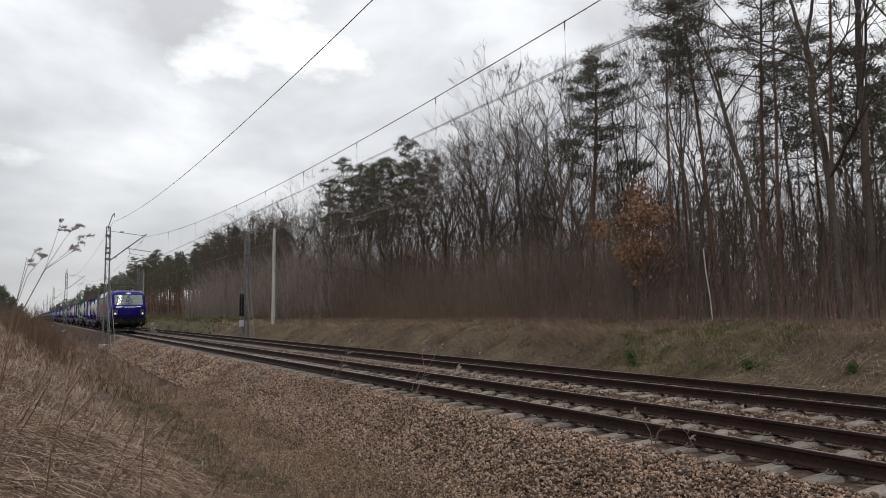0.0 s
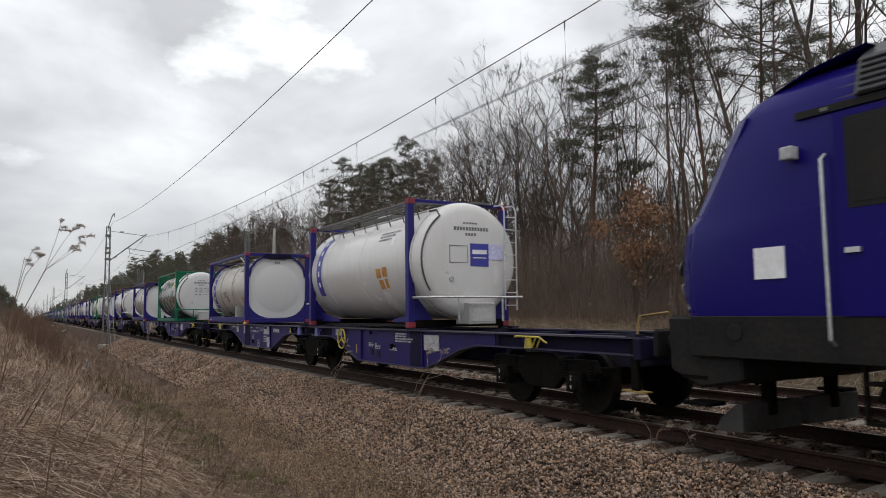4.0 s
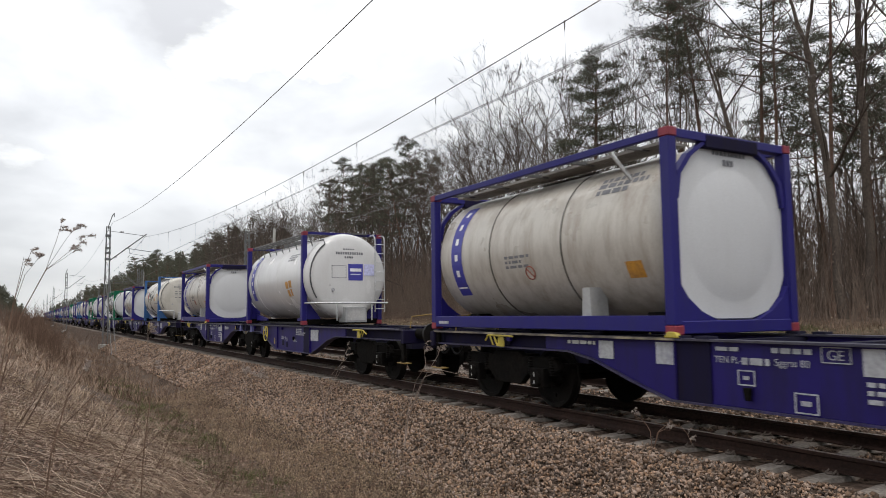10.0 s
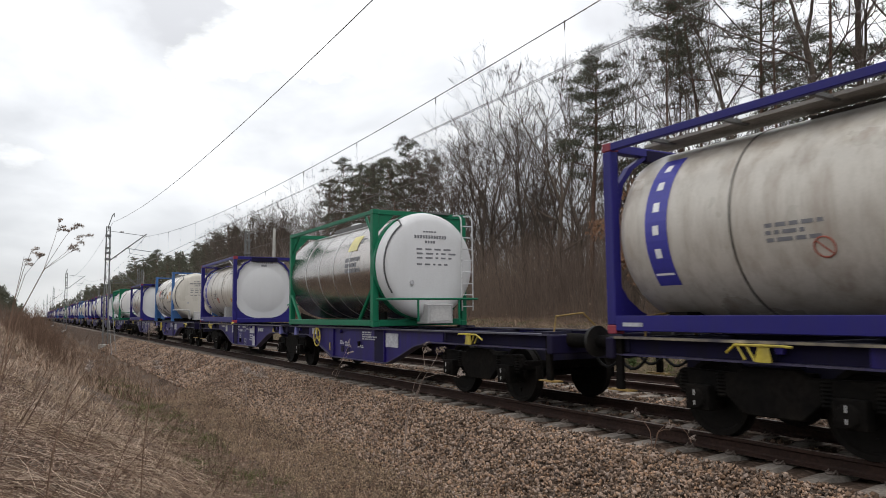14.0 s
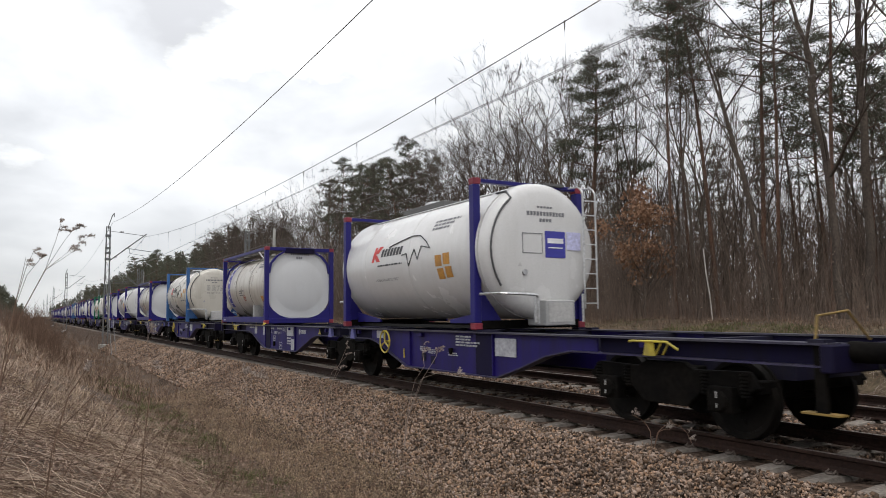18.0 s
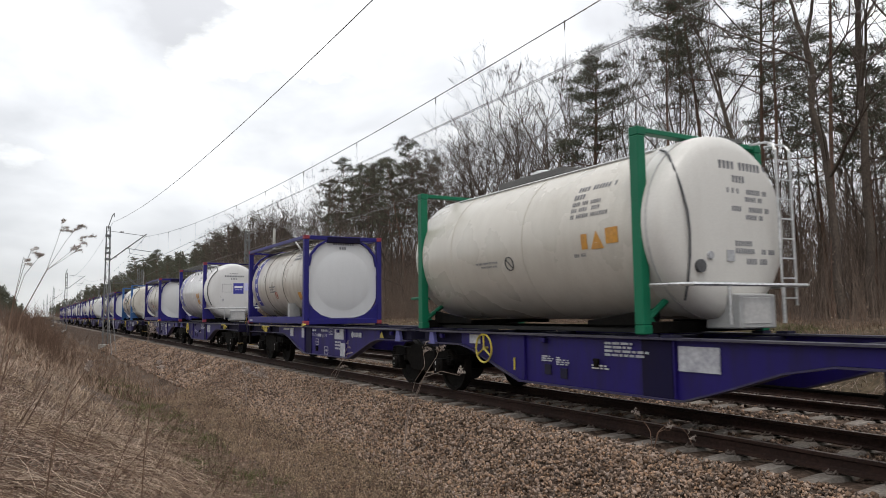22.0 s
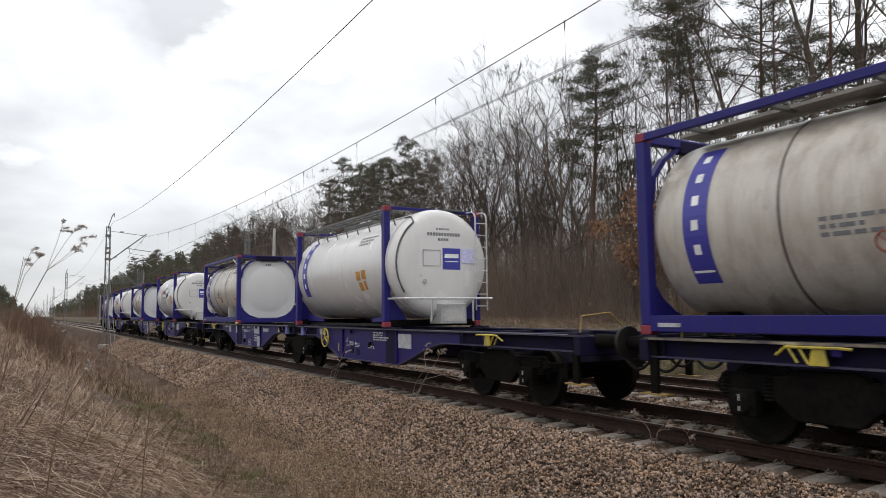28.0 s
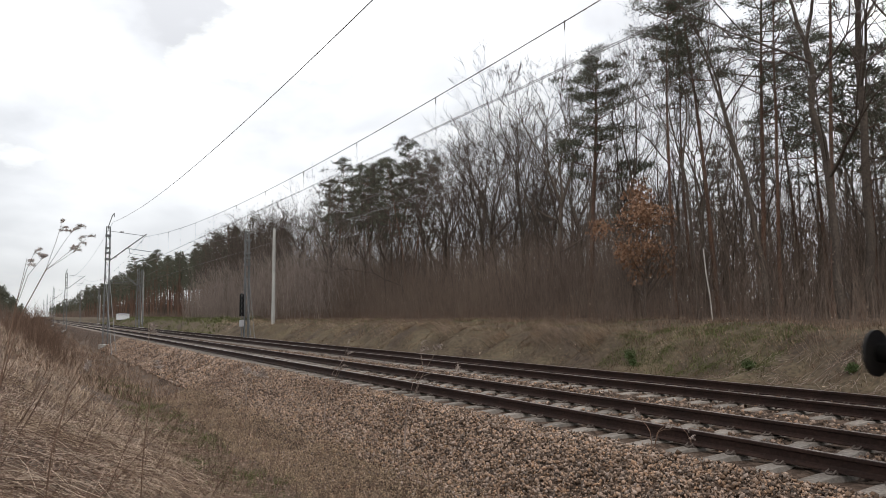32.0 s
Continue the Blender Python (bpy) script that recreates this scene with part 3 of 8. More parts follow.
def lay_track(name, yc, label):
    track = tagged(new(name), label, "railway track", kind="structure")
    for d in (-0.7525, 0.7525):
        part("rail", rail_mesh(-3500, 400), M["rail"], track, "rusty steel rail", at=pose(0, yc + d, 0))
        head = Shape().box(-3500, 400, yc + d - 0.027, yc + d + 0.027, 0.0005, 0.0025)
        part("rail_head", head, M["rail_top"], track, "polished running surface")
    sl, cl = sleeper_mesh(), clip_mesh()
    rng = random.Random(int(yc * 10))
    first = -9.855 + 0.6 * 14
    for k in range(150):
        x = first - 0.6 * k
        p = part("sleeper", sl, None, track, at=pose(x + rng.uniform(-0.015, 0.015), yc, rng.uniform(-0.022, -0.008), 0, 0, rng.uniform(-0.5, 0.5)))
        if k < 36:
            for d in (-0.7525, 0.7525):
                part("rail_clip", cl, None, p, at=pose(0, d, 0))
    far = []
    V, F = [], []
    src = [tuple(v.co) for v in sl.vertices]
    tri = [tuple(q.vertices) for q in sl.polygons if len(q.vertices) == 4]
    for k in range(150, 520):
        x = first - 0.6 * k
        b = len(V)
        V += [(p[0] + x, p[1] + yc, p[2]) for p in src]
        F += [tuple(i + b for i in q) for q in tri]
    far = part("far_sleepers", np_mesh("far_sleepers", V, F, M["sleeper"]), None, track)
    tagged(far, kind="stuff")
    return track


lay_track("track_1", YC, "rusty rails on pale concrete sleepers in brown ballast")
lay_track("track_2", YF, "second rusty track on concrete sleepers beside the bank")


# ---------------------------------------------------------------- overhead line
def wire(name, pts, r, label, parent=None, n=5):
    s = Shape().rod(pts, r, n)
    return part(name, s, M["wire"], parent, label)


def sag(x0, z0, x1, z1, low, y, n=28, y1=None):
    y1 = y if y1 is None else y1
    out = []
    for i in range(n + 1):
        t = i / n
        out.append((x0 + (x1 - x0) * t, y + (y1 - y) * t, z0 + (z1 - z0) * t - 4 * low * t * (1 - t)))
    return out


MASTS = [-62.5, -138.0, -214.0, -290.0, -366.0, 16.0, 90.0]


def overhead(name, yc, label, zc=5.76, zm=8.0, low=1.62, twin=True):
    """Contact wires, carrying wire and droppers over one track, span by span."""
    line = thing(name, label, "overhead line")
    stops = sorted(MASTS)
    for a, b in zip(stops, stops[1:]):
        carry = sag(a, zm, b, zm, low, yc)
        wire("carrying_wire", carry, 0.011, "", line)
        for d in ((-0.03, 0.03) if twin else (0,)):
            wire("contact_wire", sag(a, zc + 0.04, b, zc + 0.04, 0.05, yc + d), 0.0065 if yc < 2 else 0.0045, "", line)
        k = max(4, int((b - a) / 4.4))
        for i in range(k):
            t = (i + 0.5) / k
            x = a + (b - a) * t
            z = zm - 4 * low * t * (1 - t)
            part("dropper", Shape().lathe([(z + 0.02, 0.016), (z - 0.15, 0.010), (z - 0.16, 0.0035), (zc + 0.03, 0.0035)], (x, yc, 0), "z", 5), M["wire"], line)
    return line


overhead("near_overhead_line", YC, "copper contact and carrying wires with droppers above the near track")
overhead("far_overhead_line", YF, "copper contact wires above the far track", zc=5.6, zm=7.5, low=1.3)
feed = thing("feeder_wire", "twisted overhead feeder wire on mast-top brackets", "overhead wire")
stops = sorted(MASTS)
for a, b in zip(stops, stops[1:]):
    wire("wire_span", sag(a + 6 if a == -62.5 else a, 8.35, b + 6 if b == -62.5 else b, 8.35, 1.46, -2.2), 0.010, "", feed)


def lattice_mast(x, y, z0, top, w0, w1, label, arm=0, stays=True, stay_dx=9.0):
    """A mast of four angle irons with zigzag lacing, with cantilever arm and guy wires."""
    mast = thing("overhead_mast", label, "mast", group="overhead line masts", at=pose(x, y, z0))
    h = top - z0
    base = part("foundation", Shape().box(-0.45, 0.45, -0.45, 0.45, -0.5, 0.22), M["concrete"], mast, "concrete foundation block", bevel=0.03)
    for sx in (-1, 1):
        for sy in (-1, 1):
            part("corner_angle", Shape().tube((sx * w0 / 2, sy * w0 / 2, 0.2), (sx * w1 / 2, sy * w1 / 2, h), 0.055, n=4), M["steel"], mast)
    lace = Shape()
    k = int(h / 0.55)
    for i in range(k):
        a, b = i / k, (i + 1) / k
        wa, wb = w0 + (w1 - w0) * a, w0 + (w1 - w0) * b
        s = 1 if i % 2 else -1
        for q in (-1, 1):
            lace.tube((s * wa / 2, q * wa / 2, 0.2 + (h - 0.2) * a), (-s * wb / 2, q * wb / 2, 0.2 + (h - 0.2) * b), 0.014, n=4)
            lace.tube((q * wa / 2, s * wa / 2, 0.2 + (h - 0.2) * a), (q * wb / 2, -s * wb / 2, 0.2 + (h - 0.2) * b), 0.014, n=4)
    part("lacing", lace, M["steel"], mast, "zigzag lattice bars")
    part("cap", Shape().box(-w1 / 2 - 0.04, w1 / 2 + 0.04, -w1 / 2 - 0.04, w1 / 2 + 0.04, h - 0.02, h + 0.03), M["steel"], mast)
    for zz in (h - 0.7, h - 1.7, h - 2.1, h - 2.6):
        part("clamp_band", Shape().box(-w1 / 2 - 0.08, w1 / 2 + 0.08, -w1 / 2 - 0.08, w1 / 2 + 0.08, zz - 0.08, zz + 0.08), M["steel"], mast)
    if arm:
        d = arm
        zt, zb = h - 0.15, h - 2.7
        part("top_tie", Shape().rod([(0, 0, zt - 0.15), (0, d * 0.9, zt - 0.25), (0.0, d * 2.75, zt - 0.45)], 0.022, 6), M["steel"], mast, "thin tie rod with insulator")
        part("cantilever", Shape().rod([(0, d * 0.15, zb), (0, d * 2.85, zt - 0.30)], 0.045, 8), M["steel"], mast, "inclined cantilever tube")
        part("registration_arm", Shape().rod([(0, d * 1.25, zb + 1.05), (0, d * 3.9, zb + 0.72)], 0.028, 6), M["steel"], mast, "registration arm")
        part("steady_arm", Shape().rod([(0, d * 1.6, zb + 0.95), (0, d * 1.6, zb + 0.62), (0, d * 2.75, zb + 0.45)], 0.018, 6), M["steel"], mast)
        ins = Shape()
        for yy in (0.45, 0.9):
            for j in range(5):
                ins.lathe([(yy * d + j * 0.05 * d - 0.012, 0.05), (yy * d + j * 0.05 * d + 0.012, 0.09)], (0, 0, zt - 0.2 if yy > 0.5 else zb + 0.28), "y", 10)
        part("insulator", ins, M["insulator"], mast, "brown ribbed insulators")
        part("feeder_bracket", Shape().rod([(0, 0, h - 0.15), (2.0, -0.15, h - 0.1), (4.5, -0.15, h + 0.30), (6.0, -0.15, h + 0.35), (6.1, -0.15, h + 0.05)], 0.03, 6), M["steel"], mast,
             "bent bracket for the feeder wire")
    if stays:
        for q in (-0.12, 0.14):
            part("guy_wire", Shape().tube((0, q, h * 0.62), (stay_dx, q - 0.4, -0.3), 0.022, n=5), M["steel"], mast, "taut guy wire")
    return mast


lattice_mast(-62.5, -2.0, -0.9, 8.65, 0.36, 0.26, "grey lattice mast with a cantilever over the near track", 1, True, 11.5)
for mx in (-138.0, -214.0, -290.0, -366.0):
    lattice_mast(mx, -2.0, -0.9, 9.0, 0.5, 0.26, "distant grey mast with a cantilever over the near track", 1, False)
lattice_mast(-56.3, 7.5, -0.5, 8.05, 0.34, 0.28, "grey twin-post mast with guy wires on the far side", 0, True, 3.6)
for mx, my, mt in ((-122.0, 7.5, 9.0), (-117.5, 7.5, 8.55), (-196.0, 7.5, 8.6), (-272.0, 7.5, 8.8)):
    lattice_mast(mx, my, -0.4, mt, 0.42, 0.24, "distant grey mast with an arm over the far track", -1, False)


def concrete_pole(x, y, top):
    z0 = float(ground_z(x, y))
    p = thing("concrete_pole", "pale concrete pole at the wood's edge", "pole", at=pose(x, y, z0))
    part("shaft", Shape().tube((0, 0, -0.5), (0.05, 0, top - z0), 0.16, 0.11, n=12), M["concrete"], p, smooth=True)
    part("cap", Shape().tube((0.05, 0, top - z0), (0.05, 0, top - z0 + 0.12), 0.06, 0.03, n=8), M["steel"], p)


concrete_pole(-56.5, 9.7, 8.45)
concrete_pole(-128.0, 9.0, 8.9)
concrete_pole(-212.0, 9.0, 7.2)


def light_signal(x, y):
    z0 = -0.4
    s = thing("light_signal", "black railway colour-light signal on a thin post, unlit from behind", "signal", at=pose(x, y, z0))
    part("post", Shape().tube((0, 0, 0), (0, 0, 3.6), 0.05, n=8), M["steel"], s)
    part("head", Shape().prism([(-0.17, 1.8), (0.17, 1.8), (0.17, 3.4), (0.10, 3.55), (-0.10, 3.55), (-0.17, 3.4)], -0.03, 0.03, "x"), M["black"], s, "black signal board", bevel=0.01)
    for k in range(4):
        z = 2.0 + k * 0.4
        part("lens", Shape().lathe([(0.03, 0.09), (0.07, 0.08), (0.08, 0.02)], (0, 0, z), "x", 14), M["signal_glass"], s)
        part("hood", Shape().lathe([(0.03, 0.11), (0.24, 0.10)], (0, 0, z), "x", 14, close=False), M["black"], s)
    part("cabinet", Shape().box(-0.15, 0.15, -0.15, 0.15, 1.0, 1.5), M["plate_grey"], s, "grey switch box", bevel=0.02)


light_signal(-55.6, 6.95)


def relay_hut(x, y):
    z0 = float(ground_z(x, y))
    h = thing("relay_hut", "small white trackside equipment hut", "hut", at=pose(x, y, z0))
    part("walls", Shape().box(-2.2, 2.2, -1.1, 1.1, 0, 1.2), M["white_paint"], h, bevel=0.02)
    part("roof", Shape().prism([(-1.25, 1.2), (1.25, 1.2), (0, 1.4)], -2.35, 2.35, "x"), M["plate_grey"], h)
    part("door", Shape().box(-0.4, 0.4, -1.13, -1.1, 0.05, 1.1), M["plate_grey"], h)


relay_hut(-167.0, 10.0)
# ---------------------------------------------------------------- plants
def sticks(P0, P1, r0, r1):
    """Three-sided tapered sticks: arrays of end points and radii."""
    P0, P1 = np.asarray(P0, float), np.asarray(P1, float)
    r0, r1 = np.asarray(r0, float)[:, None], np.asarray(r1, float)[:, None]
    w = P1 - P0
    w /= np.linalg.norm(w, axis=1)[:, None] + 1e-9
    ref = np.where(np.abs(w[:, 2:3]) > 0.8, [[1.0, 0, 0]], [[0, 0, 1.0]])
    u = np.cross(w, ref)
    u /= np.linalg.norm(u, axis=1)[:, None] + 1e-9
    s = np.cross(w, u)
    ring = [u * math.cos(a) + s * math.sin(a) for a in (0, 2.0944, 4.1888)]
    V = np.stack([P0 + r0 * ring[0], P0 + r0 * ring[1], P0 + r0 * ring[2], P1 + r1 * ring[0], P1 + r1 * ring[1], P1 + r1 * ring[2]], 1)
    q = np.array([(0, 1, 4, 3), (1, 2, 5, 4), (2, 0, 3, 5)])
    F = (q[None] + (np.arange(len(P0)) * 6)[:, None, None]).reshape(-1, 4)
    return V.reshape(-1, 3), F


def sticks_mesh(name, segs, material):
    a = np.array([s[0] for s in segs])
    b = np.array([s[1] for s in segs])
    V, F = sticks(a, b, [s[2] for s in segs], [s[3] for s in segs])
    return np_mesh(name, V, F, material)


def tilt(d, rng, amount):
    v = Vector((d[0] + rng.gauss(0, amount), d[1] + rng.gauss(0, amount), d[2] + rng.gauss(0, amount)))
    return v.normalized()


def bare_tree_meshes(seed, height, trunk_r, fork_at, levels=4, lean=(0.0, 0.0), bend=(0.0, 0.0), spread=0.5, low_limbs=4, twigs=3):
    """A leafless tree that forks again and again: trunk with limbs, and the fine crown, as two meshes.
    lean, bend: how far the trunk goes sideways for each metre, at its foot and more towards the fork."""
    rng = random.Random(seed)
    wood, fine = [], []

    def shoot(p, d, L, r, level):
        n = 3 if level > 0 else 2
        path = []
        r_end = max(0.006, r * 0.66)
        for k in range(n):
            q = p + d * (L / n)
            ra, rb = r + (r_end - r) * k / n, r + (r_end - r) * (k + 1) / n
            (wood if r > 0.022 else fine).append((p, q, ra, rb))
            path.append((p, q))
            p = q
            d = (tilt(d, rng, 0.10) + Vector((0, 0, 0.06))).normalized()
        if level == 0:
            for k in range(twigs):
                a, b = path[rng.randrange(n)]
                a = a.lerp(b, rng.random())
                way = tilt(d, rng, 0.5)
                m = a + way * L * rng.uniform(0.2, 0.4)
                fine.append((a, m, 0.0075, 0.006))
                fine.append((m, m + tilt(way, rng, 0.3) * L * rng.uniform(0.2, 0.4), 0.006, 0.0035))
            return
        side = d.orthogonal().normalized()
        turn = rng.random() * 6.283
        for k in range(2 if rng.random() < 0.8 else 3):
            out = Matrix.Rotation(turn + k * 2.7 + rng.uniform(-0.5, 0.5), 3, d) @ side
            way = (d + out * spread * rng.uniform(0.5, 1.25)).normalized()
            shoot(p, way, L * rng.uniform(0.6, 0.85), r_end * rng.uniform(0.72, 0.95), level - 1)
        for k in range(rng.random() < 0.75):
            a, b = path[rng.randrange(n)]
            out = Matrix.Rotation(rng.random() * 6.283, 3, d) @ side
            way = (d * 0.9 + out * rng.uniform(0.4, 0.85)).normalized()
            shoot(a.lerp(b, rng.random()), way, L * rng.uniform(0.4, 0.7), r_end * 0.5, max(0, level - 1 - (rng.random() < 0.5)))

    top = height * fork_at
    n = 8
    line = []
    for k in range(n + 1):
        u = k / n
        wob = 0.03 * height * 0.12
        line.append(Vector((lean[0] * top * u + bend[0] * top * u * u + rng.gauss(0, wob) * (0 < k), lean[1] * top * u + bend[1] * top * u * u + rng.gauss(0, wob) * (0 < k), top * u - 0.2 * (k == 0))))
    for k in range(n):
        flare = 1.25 if k == 0 else 1.0
        wood.append((line[k], line[k + 1], trunk_r * flare * (1 - 0.35 * k / n), trunk_r * (1 - 0.35 * (k + 1) / n)))
    d = (line[-1] - line[-3]).normalized()
    L = height * (1 - fork_at) / (0.85 + 0.62 * levels)
    for k in range(low_limbs):
        u = rng.uniform(0.45, 0.98)
        i = int(u * n)
        az = rng.random() * 6.283
        way = Vector((math.cos(az), math.sin(az), rng.uniform(0.4, 1.3))).normalized()
        shoot(line[i].lerp(line[i + 1], u * n - i), way, L * rng.uniform(0.6, 0.95), trunk_r * rng.uniform(0.2, 0.4), max(0, levels - 1))
    turn = rng.random() * 6.283
    for k in range(2 if levels < 5 else 3):
        out = Matrix.Rotation(turn + k * (3.1 if levels < 5 else 2.1), 3, d) @ d.orthogonal().normalized()
        shoot(line[-1], (d + out * spread * rng.uniform(0.5, 0.9)).normalized(), L * rng.uniform(0.9, 1.15), trunk_r * rng.uniform(0.42, 0.52), levels)
    k = height / max(max(g[1].z for g in wood), max(g[1].z for g in fine))
    wood = [(g[0] * k, g[1] * k, g[2], g[3]) for g in wood]
    fine = [(g[0] * k, g[1] * k, g[2], g[3]) for g in fine]
    return sticks_mesh("trunk", wood, M["bark"]), sticks_mesh("crown", fine, M["twig"])


def tuft(rng, centre, rx, rz, n, length, width):
    """Blades of needles spread through a flattened clump."""
    c = np.array(centre)
    d = rng.normal(size=(n, 3))
    d /= np.linalg.norm(d, axis=1)[:, None]
    p = c + d * np.array([rx, rx, rz]) * rng.random((n, 1)) ** 0.8
    ax = d * [1, 1, 0.7] + [0, 0, 0.35] + rng.normal(0, 0.5, (n, 3))
    ax /= np.linalg.norm(ax, axis=1)[:, None]
    side = np.cross(ax, rng.normal(size=(n, 3)))
    side /= np.linalg.norm(side, axis=1)[:, None] + 1e-9
    l = length * rng.uniform(0.6, 1.3, (n, 1))
    return np.stack([p - side * width, p + side * width, p + ax * l], 1)


def pine_meshes(seed, height, trunk_r, crown_from, branches, blades, spread=1.0, fat=1.0, lean=(0.0, 0.0)):
    """A Scots pine: long bare trunk, and a crown of spreading branches that carry flat clumps of needles."""
    rng, nr = random.Random(seed), np.random.default_rng(seed)
    wood, tris = [], []
    p, d = Vector((0, 0, -0.2)), Vector((rng.gauss(0, 0.015) + lean[0], rng.gauss(0, 0.015) + lean[1], 1)).normalized()
    line = []
    for i in range(8):
        q = p + d * (height / 8)
        wood.append((p, q, trunk_r * (1 - i / 9.5), trunk_r * (1 - (i + 1) / 9.5)))
        line.append((p, q))
        p, d = q, tilt(d, rng, 0.025)
    for i in range(branches + 9):
        snag = i >= branches
        t = rng.uniform(0.25, crown_from) if snag else crown_from + (0.985 - crown_from) * ((i + rng.random()) / branches) ** 0.85
        k = min(7, int(t * 8))
        s = line[k][0].lerp(line[k][1], t * 8 - k)
        az = i * 2.4 + rng.uniform(-0.5, 0.5)
        u = (t - crown_from) / (1 - crown_from)
        L = rng.uniform(0.4, 1.2) if snag else spread * rng.uniform(0.55, 1.3) * (2.3 - 1.9 * max(0, u - 0.1))
        d = Vector((math.cos(az), math.sin(az), rng.uniform(-0.15, 0.3) + 0.45 * max(0, u)))
        d.normalize()
        m = s + d * L * 0.55
        e = m + (d + Vector((0, 0, rng.uniform(0.1, 0.45)))).normalized() * L * 0.45
        r = 0.02 if snag else 0.035
        wood.append((s, m, r, r * 0.7))
        wood.append((m, e, r * 0.7, r * 0.3))
        if snag:
            continue
        for c, sc in ((e, 1.0), (m.lerp(e, 0.4) + Vector((rng.gauss(0, 0.3), rng.gauss(0, 0.3), 0.15)), 0.9), (m + Vector((rng.gauss(0, 0.35), rng.gauss(0, 0.35), 0.1)), 0.7), (e + Vector((rng.gauss(0, 0.45), rng.gauss(0, 0.45), rng.uniform(-0.1, 0.3))), 0.75)):
            if rng.random() < 0.85:
                tris.append(tuft(nr, c, 0.60 * sc * rng.uniform(0.7, 1.3), 0.19 * sc, int(blades * sc), 0.24 * fat, 0.024 * fat))
    T = np.concatenate(tris)
    crown = np_mesh("crown", T.reshape(-1, 3), np.arange(len(T) * 3).reshape(-1, 3), M["needle"])
    return sticks_mesh("trunk", wood, M["pine_bark"]), crown


def make_tree(name, label, category, meshes, x, y, turn, size, group):
    t = thing(name, label, category, group=group, at=pose(x, y, float(ground_z(x, y)), 0, 0, turn) @ Matrix.Diagonal((size, size, size, 1)))
    part("trunk", meshes[0], None, t)
    part("crown", meshes[1], None, t)
    return t


# height of the wood's outline: bearing from the stand in degrees, rise over distance
OUTLINE = [(36.4, 0.55), (42.0, 0.45), (42.9, 0.425), (44.5, 0.386), (46.1, 0.375), (48.6, 0.364), (49.7, 0.377), (51.5, 0.391), (53.4, 0.376), (55.3, 0.338), (56.2, 0.299), (59.0, 0.294), (60.9, 0.266),
           (61.6, 0.232), (66.0, 0.225), (68.7, 0.219), (70.7, 0.184), (72.7, 0.165), (74.9, 0.157), (76.1, 0.140), (77.4, 0.116), (79.2, 0.089), (82.2, 0.084), (84.8, 0.051), (87.4, 0.027)]


def tallest(x, y):
    """How tall a tree at x, y may grow to stay within the wood's outline."""
    dx, dy = x - EYE[0], y - EYE[1]
    a = math.degrees(math.atan2(-dx, dy))
    if a < 36.4:
        return 30.0
    k = float(np.interp(a, [o[0] for o in OUTLINE], [o[1] for o in OUTLINE]))
    return EYE[2] + k * math.hypot(dx, dy) - float(ground_z(x, y))


